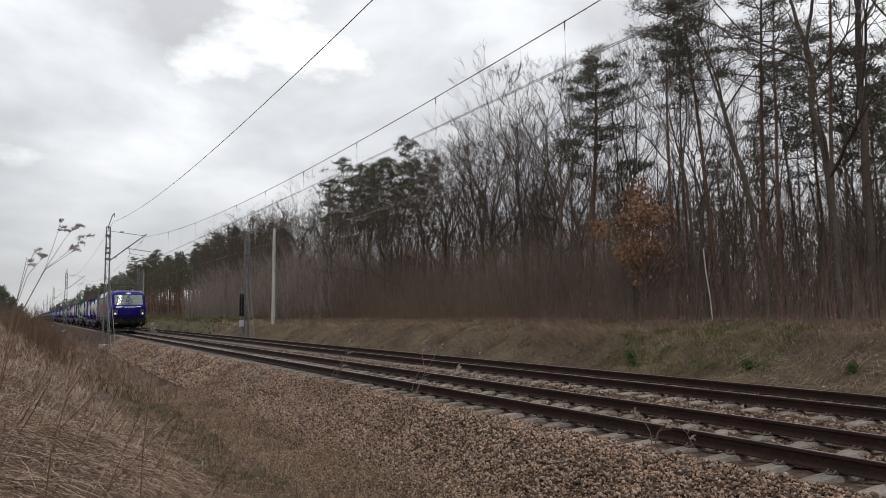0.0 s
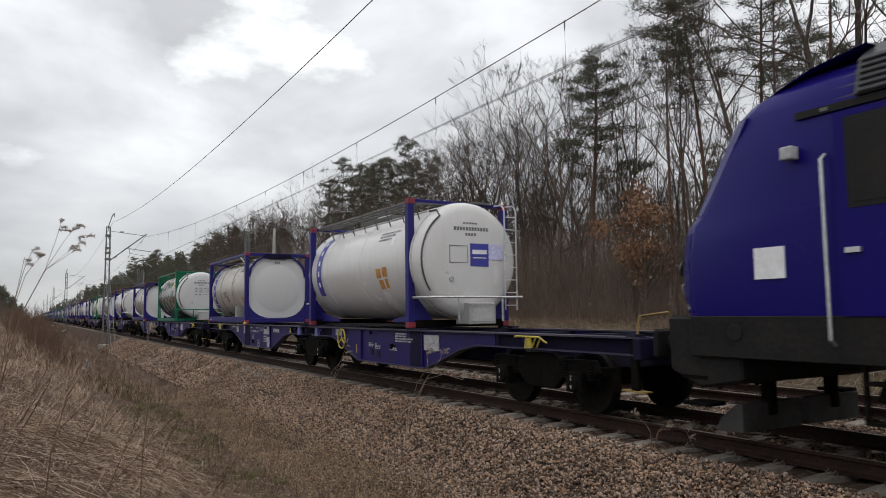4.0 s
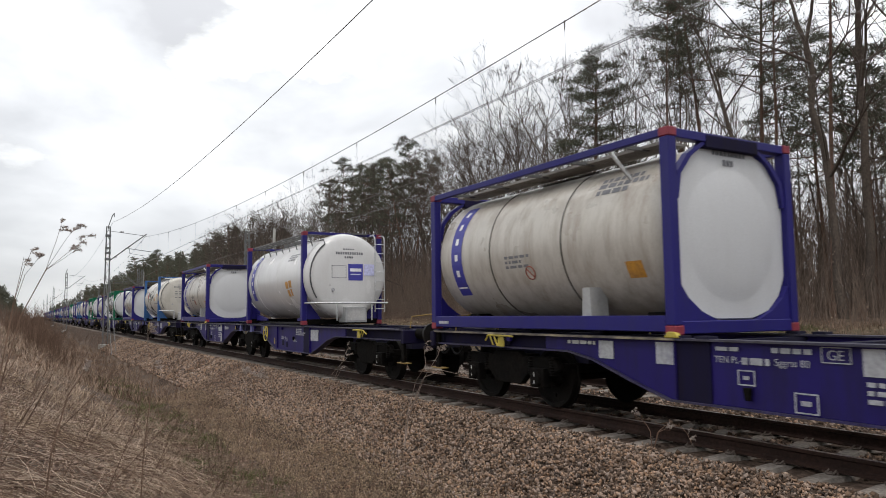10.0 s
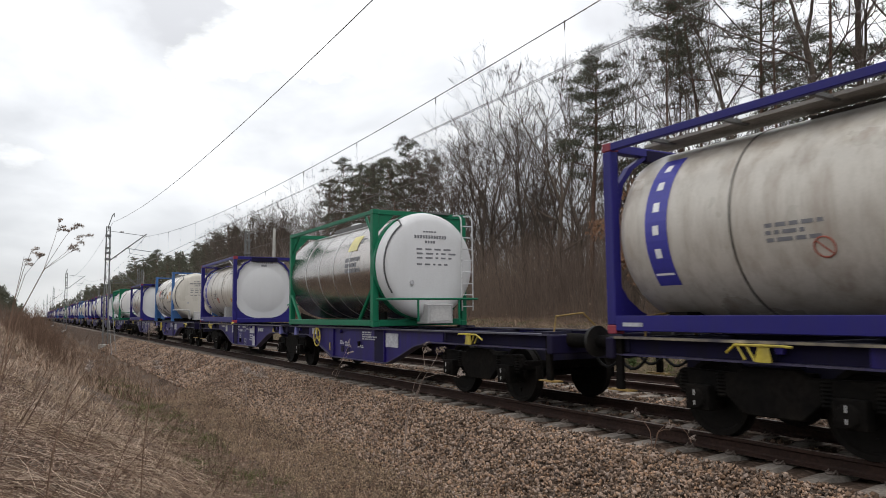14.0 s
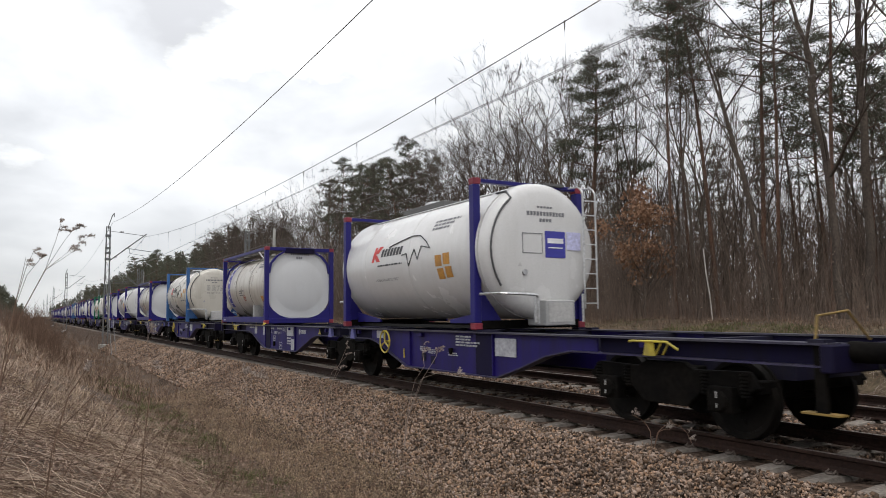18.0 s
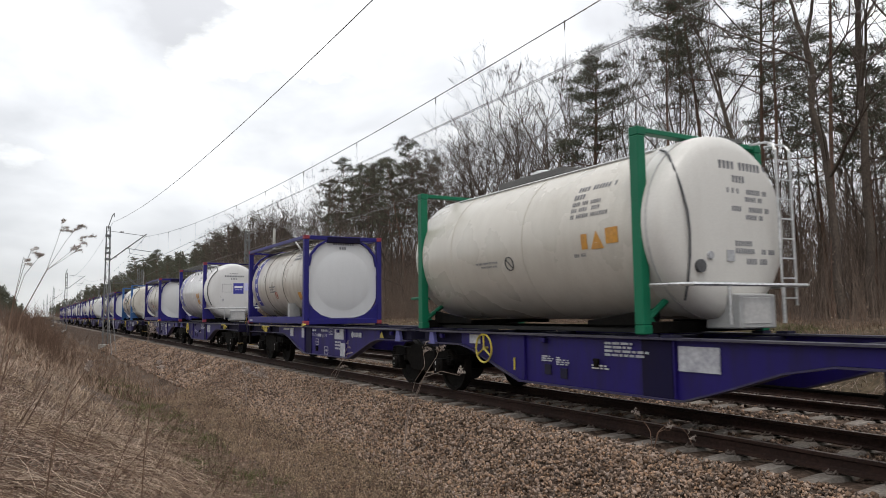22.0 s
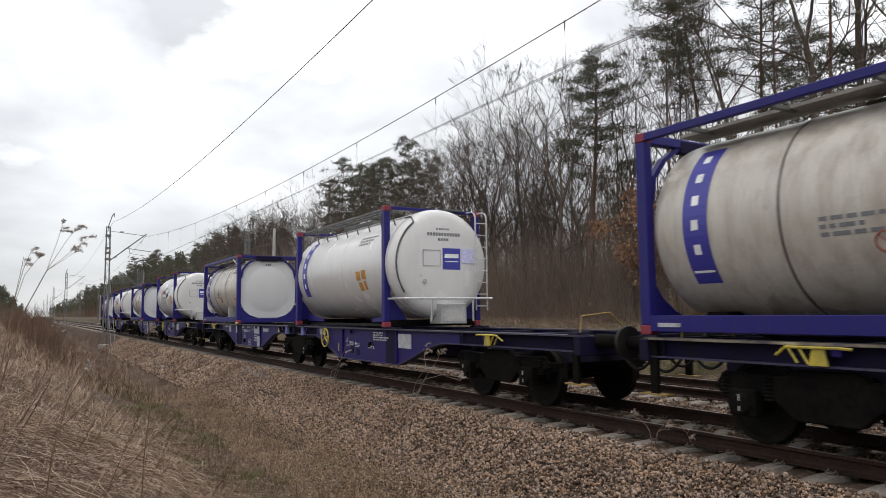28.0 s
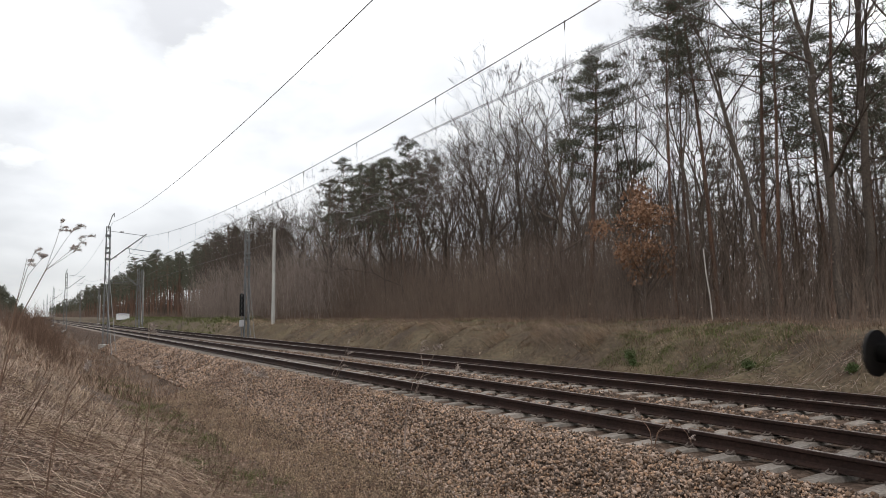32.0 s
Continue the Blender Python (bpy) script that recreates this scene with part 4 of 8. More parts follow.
def plant_forest():
    rng = random.Random(11)
    PINE = ("pine_tree", "tall Scots pine with a bare reddish trunk and dark tufted crown", "pine tree", "forest pines")
    LOW_PINE = ("pine_tree", "Scots pine with dark green foliage well down its trunk", "pine tree", "forest pines")
    OAK = ("oak_tree", "large leafless oak with a stout grey trunk", "tree", "leafless trees")
    YOUNG = ("young_tree", "slender leafless young tree", "tree", "leafless trees")
    BARE = ("leafless_tree", "leafless grey-brown broadleaf tree", "tree", "leafless trees")
    # each kind: its words, grown height and the meshes to choose from
    kinds = {"bare": (BARE, 16.0, [bare_tree_meshes(20 + i, 16.0, 0.145 + 0.025 * (i % 3), 0.30 + 0.05 * (i % 4), 4, (0.05 * (i % 3 - 1), 0.04), (0, 0), 0.54, 4, 3) for i in range(6)]),
             "big": (OAK, 16.5, [bare_tree_meshes(40 + i, 16.5, 0.24, 0.40, 4, (0.03, 0.0), (-0.02, 0.03), 0.52, 6, 4) for i in range(3)]),
             "thin": (YOUNG, 14.0, [bare_tree_meshes(60 + i, 14.0, 0.095, 0.42, 3, (0.03 * (i - 1.5), 0.02), (0.02, 0), 0.36, 3, 4) for i in range(4)]),
             "rear": (BARE, 16.0, [bare_tree_meshes(70 + i, 16.0, 0.14, 0.36, 3, (0.03, 0.03), (0, 0), 0.45, 6, 4) for i in range(4)]),
             "pine": (PINE, 17.0, [pine_meshes(80 + i, 17.0, 0.15, 0.60 + 0.04 * i, 22, 80, 0.85, 0.8) for i in range(3)]),
             "low_pine": (LOW_PINE, 15.5, [pine_meshes(90 + i, 15.5, 0.15, 0.48, 26, 36, 1.15, 1.4) for i in range(3)])}
    spots = []

    def free(x, y, gap):
        return all((x - a) ** 2 + (y - b) ** 2 > gap * gap for a, b in spots)

    def put(kind, x, y, size):
        spots.append((x, y))
        words, grown, meshes = kinds[kind]
        size = max(0.36, min(size, tallest(x, y) / grown * rng.uniform(0.88, 1.03)))
        make_tree(words[0], words[1], words[2], rng.choice(meshes), x, y, rng.uniform(0, 360), size, words[3])

    def lone(words, x, y, meshes):
        spots.append((x, y))
        make_tree(words[0], words[1], words[2], meshes, x, y, 0, 1.0, words[3])

    # trees that stand out at the wood's edge, each with its own growth
    lone(OAK, -12.45, 13.9, bare_tree_meshes(301, 17.0, 0.165, 0.50, 4, (-0.105, 0.02), (0.0, 0.04), 0.50, 5, 3))
    lone(OAK, -12.25, 15.1, bare_tree_meshes(302, 17.5, 0.18, 0.52, 4, (0.02, 0.0), (-0.02, 0.0), 0.50, 5, 3))
    lone(OAK, -10.3, 15.6, bare_tree_meshes(303, 17.0, 0.14, 0.45, 4, (-0.03, 0.0), (0.0, 0.0), 0.45, 5, 3))
    lone(BARE, -15.7, 15.0, bare_tree_meshes(304, 15.5, 0.14, 0.50, 4, (-0.13, 0.0), (-0.08, 0.02), 0.42, 5, 3))
    lone(OAK, -29.5, 17.2, bare_tree_meshes(305, 15.5, 0.19, 0.34, 5, (-0.06, 0.02), (0.02, 0.0), 0.55, 4, 3))
    lone(BARE, -33.4, 17.6, bare_tree_meshes(306, 15.2, 0.14, 0.36, 4, (-0.03, 0.02), (-0.02, 0.0), 0.52, 4, 3))
    lone(BARE, -20.1, 17.0, bare_tree_meshes(307, 13.5, 0.12, 0.30, 4, (0.0, 0.0), (0.0, 0.0), 0.36, 2, 3))
    lone(BARE, -18.9, 15.2, bare_tree_meshes(308, 14.5, 0.09, 0.45, 3, (-0.10, 0.0), (0.02, 0.0), 0.36, 3, 3))
    lone(BARE, -23.6, 16.4, bare_tree_meshes(309, 14.0, 0.11, 0.42, 4, (0.04, 0.0), (-0.03, 0.0), 0.38, 3, 3))
    lone(LOW_PINE, -26.3, 16.2, pine_meshes(311, 12.6, 0.185, 0.50, 27, 260, 1.05, 0.62, (0.075, 0.0)))
    lone(PINE, -20.4, 15.6, pine_meshes(312, 14.2, 0.11, 0.70, 20, 160, 0.62, 0.6))
    lone(PINE, -19.55, 17.1, pine_meshes(313, 15.8, 0.14, 0.60, 26, 150, 0.72, 0.6))
    lone(PINE, -17.75, 17.6, pine_meshes(314, 16.5, 0.14, 0.50, 36, 140, 0.95, 0.6))
    lone(PINE, -16.1, 16.2, pine_meshes(315, 15.5, 0.10, 0.55, 26, 120, 0.75, 0.6))
    lone(PINE, -14.8, 17.2, pine_meshes(316, 17.5, 0.12, 0.66, 24, 130, 0.9, 0.6))
    lone(PINE, -22.2, 18.6, pine_meshes(317, 14.2, 0.11, 0.62, 24, 120, 0.8, 0.6))
    lone(LOW_PINE, -18.2, 22.5, pine_meshes(318, 12.5, 0.13, 0.46, 30, 120, 0.9, 0.75))
    lone(LOW_PINE, -12.2, 20.5, pine_meshes(320, 11.5, 0.13, 0.46, 30, 120, 0.9, 0.75))
    lone(LOW_PINE, -9.6, 21.5, pine_meshes(322, 13.0, 0.13, 0.46, 30, 120, 0.9, 0.75))
    lone(LOW_PINE, -15.4, 21.0, pine_meshes(319, 11.0, 0.13, 0.48, 26, 50, 0.9, 1.2))
    for x, y, s in ((-67.5, 18.2, 1.0), (-64.8, 18.6, 1.06), (-62.6, 20.5, 1.05), (-60.2, 18.3, 0.98), (-57.4, 18.6, 1.0), (-55.6, 20.0, 1.0), (-52.6, 18.4, 0.98), (-50.2, 19.0, 0.98), (-48.4, 17.6, 0.9), (-70.0, 21.0, 0.95), (-66.0, 22.5, 1.0), (-54.0, 22.5, 1.0)):
        put("low_pine", x, y, s)
    for x0, x1, y0, y1, n, gap, mix in ((-62, -33, 15.0, 24, 42, 1.7, (0.0, 0.0, 0.08, 0.35)), (-33, 4, 15.0, 24, 24, 2.0, (0.05, 0.0, 0.0, 0.55)), (-62, -33, 24, 46, 18, 2.8, (0.10, 0.0, 0.0, 0.0)), (-33, 4, 24, 46, 58, 2.0, (0.14, 0.06, 0.0, 0.0)),
                                        (-125, -62, 15.5, 27, 86, 1.8, (0.0, 0.0, 0.1, 0.35)), (-160, -60, 27, 46, 26, 3.4, (0.03, 0.0, 0.05, 0.3))):
        made = tries = 0
        while made < n and tries < 6000:
            tries += 1
            x, y = rng.uniform(x0, x1), rng.uniform(y0, y1)
            if not free(x, y, gap):
                continue
            r, made = rng.random(), made + 1
            a, b, c, d = mix
            kind = "pine" if r < a else "low_pine" if r < a + b else "big" if r < a + b + c else "thin" if r < a + b + c + d else "bare"
            b = math.degrees(math.atan2(-x, y - EYE[1]))
            if "pine" in kind and (49.5 < b < 61.5 or b > 71) and rng.random() < 0.85:
                kind = "bare"
            if y > 24 and kind == "bare":
                kind = "rear"
            put(kind, x, y, rng.uniform(0.8, 1.05) if y < 24 else rng.uniform(0.7, 0.95))
    made = tries = 0
    while made < 150 and tries < 6000:
        tries += 1
        x, y = -122 - 330 * rng.random() ** 1.2, rng.uniform(16.5, 42)
        if free(x, y, 2.8):
            made += 1
            put("low_pine" if rng.random() < 0.3 else "pine", x, y, rng.uniform(0.9, 1.1))


plant_forest()


def far_woods():
    """Distant pine woods on both sides of the line, too far to count."""
    rng, nr = random.Random(5), np.random.default_rng(5)
    segs, tris = [], []
    for i in range(670):
        side = i % 3 == 0 and i < 480
        x = rng.uniform(-1500, -430)
        y = rng.uniform(18, 70)
        if side:
            x = rng.uniform(-1200, -270)
            y = -15 - 0.012 * abs(x + 270) * rng.uniform(-0.6, 1.0) - 50 * rng.random() ** 1.5
        h = rng.uniform(13, 18) if not side else rng.uniform(8.5, 12)
        if i >= 480:
            x, y = -128 - 320 * rng.random() ** 1.5, rng.uniform(19, 36)
            h = max(5.0, min(h, tallest(x, y) * rng.uniform(0.82, 1.0)))
        z = float(ground_z(x, y))
        segs.append((Vector((x, y, z - 0.3)), Vector((x, y, z + h)), 0.2, 0.05))
        for k in range(9):
            u = k / 8
            c = (x + rng.gauss(0, 1.3 - u), y + rng.gauss(0, 1.3 - u), z + h * (0.35 + 0.65 * u if i < 480 else 0.52 + 0.46 * u))
            tris.append(tuft(nr, c, 1.7 - u, 1.0, 26, 0.9, 0.22) if i < 480 else tuft(nr, c, 1.6 - u, 0.7, 70, 0.45, 0.07))
    T = np.concatenate(tris)
    V, F = sticks([s[0] for s in segs], [s[1] for s in segs], [s[2] for s in segs], [s[3] for s in segs])
    wood = tagged(new("distant_woods"), "dark distant pine woods along the line", "woods", kind="stuff")
    part("trunks", np_mesh("trunks", V, F, M["pine_bark"]), None, wood)
    part("foliage", np_mesh("foliage", T.reshape(-1, 3), np.arange(len(T) * 3).reshape(-1, 3), M["needle"]), None, wood)


far_woods()


def thicket(name, label, n, xr, yr, hr, seed, power=1.0, thick=0.011, side=7, material="brush"):
    """Upright shrub stems with fine side shoots."""
    rng = np.random.default_rng(seed)
    x = xr[1] - (xr[1] - xr[0]) * rng.random(n) ** power
    y = yr[0] + (yr[1] - yr[0]) * rng.random(n) ** 0.8
    z = ground_z(x, y) - 0.05
    h = rng.uniform(*hr, n) * (0.55 + 0.45 * np.clip((y - yr[0]) / 1.6, 0, 1))
    base = np.stack([x, y, z], 1)
    lean = rng.normal(0, 0.17, (n, 2))
    mid = base + np.stack([lean[:, 0] * h * 0.5, lean[:, 1] * h * 0.5, h * 0.5], 1)
    lean2 = lean + rng.normal(0, 0.16, (n, 2))
    top = mid + np.stack([lean2[:, 0] * h * 0.5, lean2[:, 1] * h * 0.5, h * 0.5], 1)
    t = np.full(n, thick)
    A, B, R0, R1 = [base, mid], [mid, top], [t, t * 0.7], [t * 0.7, t * 0.3]
    for k in range(side):
        u = rng.uniform(0.15, 0.95, (n, 1))
        p = np.where(u < 0.5, base + (mid - base) * u * 2, mid + (top - mid) * (u * 2 - 1))
        az = rng.uniform(0, 6.283, n)
        l = h * rng.uniform(0.10, 0.28, n)
        e = p + np.stack([np.cos(az) * l * 0.5, np.sin(az) * l * 0.5, l * rng.uniform(0.5, 1.0, n)], 1)
        A.append(p), B.append(e), R0.append(t * 0.5), R1.append(t * 0.25)
    V, F = sticks(np.concatenate(A), np.concatenate(B), np.concatenate(R0), np.concatenate(R1))
    tagged(new(name, np_mesh(name, V, F, M[material])), label, "brushwood", kind="stuff")


thicket("edge_thicket", "dense leafless brown brushwood at the wood's edge", 7200, (-74, -20), (12.8, 18), (1.8, 4.8), 1, 1.0, 0.008, 5)
thicket("open_thicket", "thin leafless brushwood between the trunks at the wood's edge", 1500, (-20, 6), (13.0, 18), (1.2, 3.8), 7, 1.0, 0.006, 6)
thicket("inner_thicket", "leafless undergrowth inside the wood", 3900, (-80, 14), (17, 34), (3.0, 7.0), 2, 1.0, 0.013, 6)
thicket("shaded_thicket", "dense dark undergrowth behind the first trunks", 3000, (-24, 14), (19, 36), (2.5, 6.0), 27, 1.0, 0.017, 7, "twig")
thicket("slender_trees", "many slender young leafless trees inside the wood", 110, (-70, 12), (15.5, 30), (6.0, 11.0), 21, 1.0, 0.05, 9, "bark")
thicket("far_thicket", "grey-brown brushwood along the far end of the bank", 4600, (-110, -52), (11.5, 24), (3.0, 7.5), 3, 1.0, 0.018, 7, "fine_brush")
thicket("deep_woods", "dim tangle of stems deep in the wood", 2600, (-125, 45), (28, 80), (5.0, 10.0), 8, 1.0, 0.034, 6)
thicket("low_scrub", "low dead scrub along the foot of the wood", 3200, (-70, 10), (11.4, 14.5), (0.5, 1.7), 4, 1.0, 0.006, 6)
thicket("pine_undergrowth", "dark undergrowth among the distant pines", 4600, (-450, -120), (24, 46), (2.0, 6.5), 6, 1.3, 0.040, 6, "bark")
thicket("pine_edge_scrub", "low brown scrub at the foot of the distant pines", 1500, (-400, -112), (14, 22), (0.5, 1.6), 26, 1.4, 0.03, 6)
thicket("track_scrub", "dark leafless scrub beside the line further along", 650, (-160, -55), (-13, -4.5), (0.6, 2.2), 5, 1.0, 0.010, 7)


def wood_depth():
    """Trees deep in the wood, too many and too dim to count."""
    rng, nr = random.Random(17), np.random.default_rng(17)
    segs, tris = [], []
    for i in range(140):
        x, y = rng.uniform(-95, 22), rng.uniform(38, 95)
        z = float(ground_z(x, y))
        h = max(7.0, min(rng.uniform(14, 19), tallest(x, y) * rng.uniform(0.6, 0.82)))
        d = Vector((rng.gauss(0, 0.03), rng.gauss(0, 0.03), 1))
        foot = Vector((x, y, z - 0.2))
        segs.append((foot, foot + d * h, 0.17, 0.03))
        pine = rng.random() < 0.25
        for k in range(26):
            u = rng.uniform(0.35, 0.98)
            p = foot + d * (h * u)
            az = rng.random() * 6.283
            l = rng.uniform(1.2, 3.2) * (1.25 - 0.7 * u)
            m = p + Vector((math.cos(az) * l * 0.6, math.sin(az) * l * 0.6, l * rng.uniform(0.3, 0.9)))
            segs.append((p, m, 0.04, 0.02))
            for j in range(3):
                q = p.lerp(m, rng.uniform(0.3, 1.0))
                segs.append((q, q + Vector((rng.gauss(0, 0.5), rng.gauss(0, 0.5), rng.uniform(0.3, 1.1))), 0.016, 0.010))
        if pine:
            for k in range(15):
                u = rng.uniform(0.55, 1.0)
                c = foot + d * (h * u)
                tris.append(tuft(nr, (c.x + rng.gauss(0, 1.0), c.y + rng.gauss(0, 1.0), c.z), 0.9, 0.28, 55, 0.42, 0.05))
    T = np.concatenate(tris)
    V, F = sticks([s[0] for s in segs], [s[1] for s in segs], [s[2] for s in segs], [s[3] for s in segs])
    wood = tagged(new("inner_wood"), "dim leafless trees and pines deep in the wood", "woods", kind="stuff")
    part("trunks", np_mesh("trunks", V, F, M["bark"]), None, wood)
    part("foliage", np_mesh("foliage", T.reshape(-1, 3), np.arange(len(T) * 3).reshape(-1, 3), M["needle"]), None, wood)


wood_depth()
thicket("bank_scrub", "thin leafless scrub on the slope beside the line", 520, (-62, -26), (-7.3, -5.9), (0.5, 1.7), 15, 1.0, 0.008, 9, "weed")
thicket("slope_scrub", "dark leafless scrub on top of the near slope further along", 700, (-95, -38), (-8.8, -6.0), (0.9, 2.3), 25, 1.0, 0.012, 9, "weed")


thicket("side_undergrowth", "dark undergrowth under the distant woods", 2600, (-1000, -255), (-75, -13), (2.0, 6.0), 16, 1.3, 0.07, 6)
thicket("distant_undergrowth", "dark undergrowth under the farthest pines", 3000, (-1400, -430), (16, 60), (2.0, 7.0), 17, 1.3, 0.08, 6)


def withered_oak(x, y):
    rng, nr = random.Random(3), np.random.default_rng(3)
    wood, fine = bare_tree_meshes(331, 6.0, 0.06, 0.30, 3, (0, 0), (0, 0), 0.6, 8, 3)
    t = make_tree("young_oak", "young oak that kept its withered orange-brown leaves", "tree", (wood, fine), x, y, 40, 1.0, "")
    n = 3000
    c = nr.normal(size=(n, 3))
    c /= np.linalg.norm(c, axis=1)[:, None]
    lobes = nr.normal(0, 1, (26, 3)) * [0.85, 0.85, 0.95] * 0.84
    pick = nr.integers(0, 26, n)
    p = lobes[pick] + c * nr.random((n, 1)) ** 0.5 * 0.5 + [0, 0, 3.4]
    ax = nr.normal(size=(n, 3)) + [0, 0, -0.5]
    ax /= np.linalg.norm(ax, axis=1)[:, None]
    s = np.cross(ax, nr.normal(size=(n, 3)))
    s /= np.linalg.norm(s, axis=1)[:, None] + 1e-9
    l = nr.uniform(0.10, 0.19, (n, 1))
    w = l * 0.3
    Q = np.stack([p, p + ax * l * 0.5 + s * w, p + ax * l, p + ax * l * 0.5 - s * w], 1)
    part("leaves", np_mesh("leaves", Q.reshape(-1, 3), np.arange(n * 4).reshape(-1, 4), M["oak_leaf"]), None, t, "withered orange-brown leaves")


withered_oak(-20.3, 13.7)


def pale_leaves(n, seed):
    """Withered pale leaves caught in the brushwood."""
    rng = np.random.default_rng(seed)
    x, y = rng.uniform(-45, 4, n), rng.uniform(8.0, 13.4, n)
    p = np.stack([x, y, ground_z(x, y) + 0.03 + (y > 11.0) * rng.uniform(0.05, 1.0, n) ** 2 * 2.4], 1)
    a, b = rng.normal(0, 0.022, (n, 3)), rng.normal(0, 0.022, (n, 3))
    V = np.stack([p, p + a, p + a + b, p + b], 1).reshape(-1, 3)
    tagged(new("withered_leaves", np_mesh("withered_leaves", V, np.arange(n * 4).reshape(-1, 4), M["grass_pale"])), "pale withered leaves caught in the brushwood", "leaves", kind="stuff")


pale_leaves(1100, 21)


def birch_sapling(x, y):
    t = thing("birch_sapling", "thin leaning birch sapling with pale bark", "tree", at=pose(x, y, float(ground_z(x, y)), 0, -6, 0))
    part("trunk", Shape().rod([(0, 0, -0.1), (0.02, 0, 0.9), (-0.02, 0, 1.7), (0.0, 0, 2.6)], 0.022, 6), M["birch"], t, "pale papery bark")
    part("shoots", Shape().rod([(0, 0, 1.2), (0.25, 0.1, 2.0)], 0.008, 4).rod([(0, 0, 1.6), (-0.2, 0.05, 2.5)], 0.008, 4), M["twig"], t)


birch_sapling(-17.2, 13.8)


def grass(name, label, n, xr, yr, height, seed, material, power=1.0, width=0.004, lean=0.5, clumps=0, drift=(0.0, 0.0), ypow=1.0):
    """Bent blades of grass, in tufts if clumps are given."""
    rng = np.random.default_rng(seed)
    if clumps:
        cx = xr[1] - (xr[1] - xr[0]) * rng.random(clumps) ** power
        cy = yr[0] + (yr[1] - yr[0]) * rng.random(clumps) ** ypow
        k = rng.integers(0, clumps, n)
        x = cx[k] + rng.normal(0, 0.13, n)
        y = cy[k] + rng.normal(0, 0.13, n)
    else:
        x = xr[1] - (xr[1] - xr[0]) * rng.random(n) ** power
        y = yr[0] + (yr[1] - yr[0]) * rng.random(n) ** ypow
    z = ground_z(x, y)
    keep = (y < -2.45) | (y > 6.75)
    keep &= (x - EYE[0]) ** 2 + (y - EYE[1]) ** 2 > 1.3 ** 2
    x, y, z = x[keep], y[keep], z[keep]
    n = len(x)
    h = height * rng.uniform(0.45, 1.3, n)
    az = rng.uniform(0, 6.283, n)
    dx, dy = np.cos(az) * lean + drift[0], np.sin(az) * lean + drift[1]
    b = np.stack([x, y, z - 0.02], 1)
    m = b + np.stack([dx * h * 0.35, dy * h * 0.35, h * 0.6], 1)
    droop = rng.uniform(0.15, 0.45, n)
    t = m + np.stack([dx * h * 0.75, dy * h * 0.75, h * (0.4 - droop * lean)], 1)
    sa = rng.uniform(0, 6.283, n)
    s = np.stack([np.cos(sa), np.sin(sa), 0 * sa], 1) * (width * rng.uniform(0.6, 1.4, n))[:, None]
    V = np.stack([b - s, b + s, m + s * 0.8, m - s * 0.8, t], 1).reshape(-1, 3)
    q = np.array([(0, 1, 2), (0, 2, 3), (3, 2, 4)])
    F = (q[None] + (np.arange(n) * 5)[:, None, None]).reshape(-1, 3)
    tagged(new(name, np_mesh(name, V, F, M[material])), label, "grass", kind="stuff")


grass("bank_grass", "long dry brown grass on the near slope", 36000, (-26, -2.0), (-12, -4.2), 0.17, 1, "grass_dry", 1.6, 0.0030, 1.7, 2600, (0.1, 0.2))
grass("rear_grass", "long dry brown grass behind the stand", 9000, (-2.0, 9), (-13, -3.6), 0.2, 21, "grass_dry", 1.0, 0.0035, 1.5, 700, (0.1, 0.2))
grass("straw", "pale flattened straw on the near slope", 3800, (-18, -2.0), (-11, -4.4), 0.34, 2, "grass_pale", 1.5, 0.0026, 2.3, 1300, (0.2, 0.5))
grass("far_bank_grass", "dry grass on the near slope further along", 26000, (-120, -24), (-22, -3.0), 0.45, 3, "grass_dry", 1.5, 0.010, 0.7)
grass("far_straw", "pale straw on the near slope further along", 12000, (-60, -11), (-12, -5.4), 0.36, 10, "grass_pale", 1.3, 0.0045, 1.1, 1600, (0.1, 0.3))
grass("ditch_grass", "greenish grass along the ditch", 18000, (-34, -4), (-4.9, -3.6), 0.15, 4, "grass_green", 1.3, 0.0035, 0.8, 240)
grass("ditch_straw", "dead grass at the foot of the ballast", 7000, (-60, -5), (-4.4, -2.3), 0.22, 5, "grass_dry", 1.4, 0.004, 0.9, 0)
grass("cutting_grass", "withered brown grass on the far bank", 22000, (-75, 6), (9.3, 13.5), 0.20, 6, "grass_bank", 1.0, 0.004, 0.8, 2200, (0.0, -0.3))
grass("slope_tufts", "withered tufts clinging to the washed-out bank", 9000, (-60, 2), (7.9, 9.4), 0.16, 20, "grass_bank", 1.0, 0.004, 0.8, 330, (0.0, -0.5))
grass("cutting_pale_grass", "pale tufts hanging over the far bank's edge", 7000, (-75, -4), (8.9, 10.2), 0.36, 7, "grass_pale", 1.0, 0.003, 0.6, 260, (0.0, -1.3))
grass("cutting_green_grass", "green grass patches on the far bank", 15000, (-90, -18), (9.6, 12.6), 0.14, 8, "grass_green", 1.0, 0.005, 0.6, 420)
grass("green_slope", "short green grass on part of the far bank", 15000, (-17.0, -11.4), (8.2, 11.6), 0.12, 18, "grass_green", 1.0, 0.004, 0.6, 260)
grass("terrace_grass", "tan dead grass on the terrace above the bank", 15000, (-60, 2), (9.8, 13.2), 0.26, 19, "grass_dry", 1.0, 0.0035, 0.6, 1500)
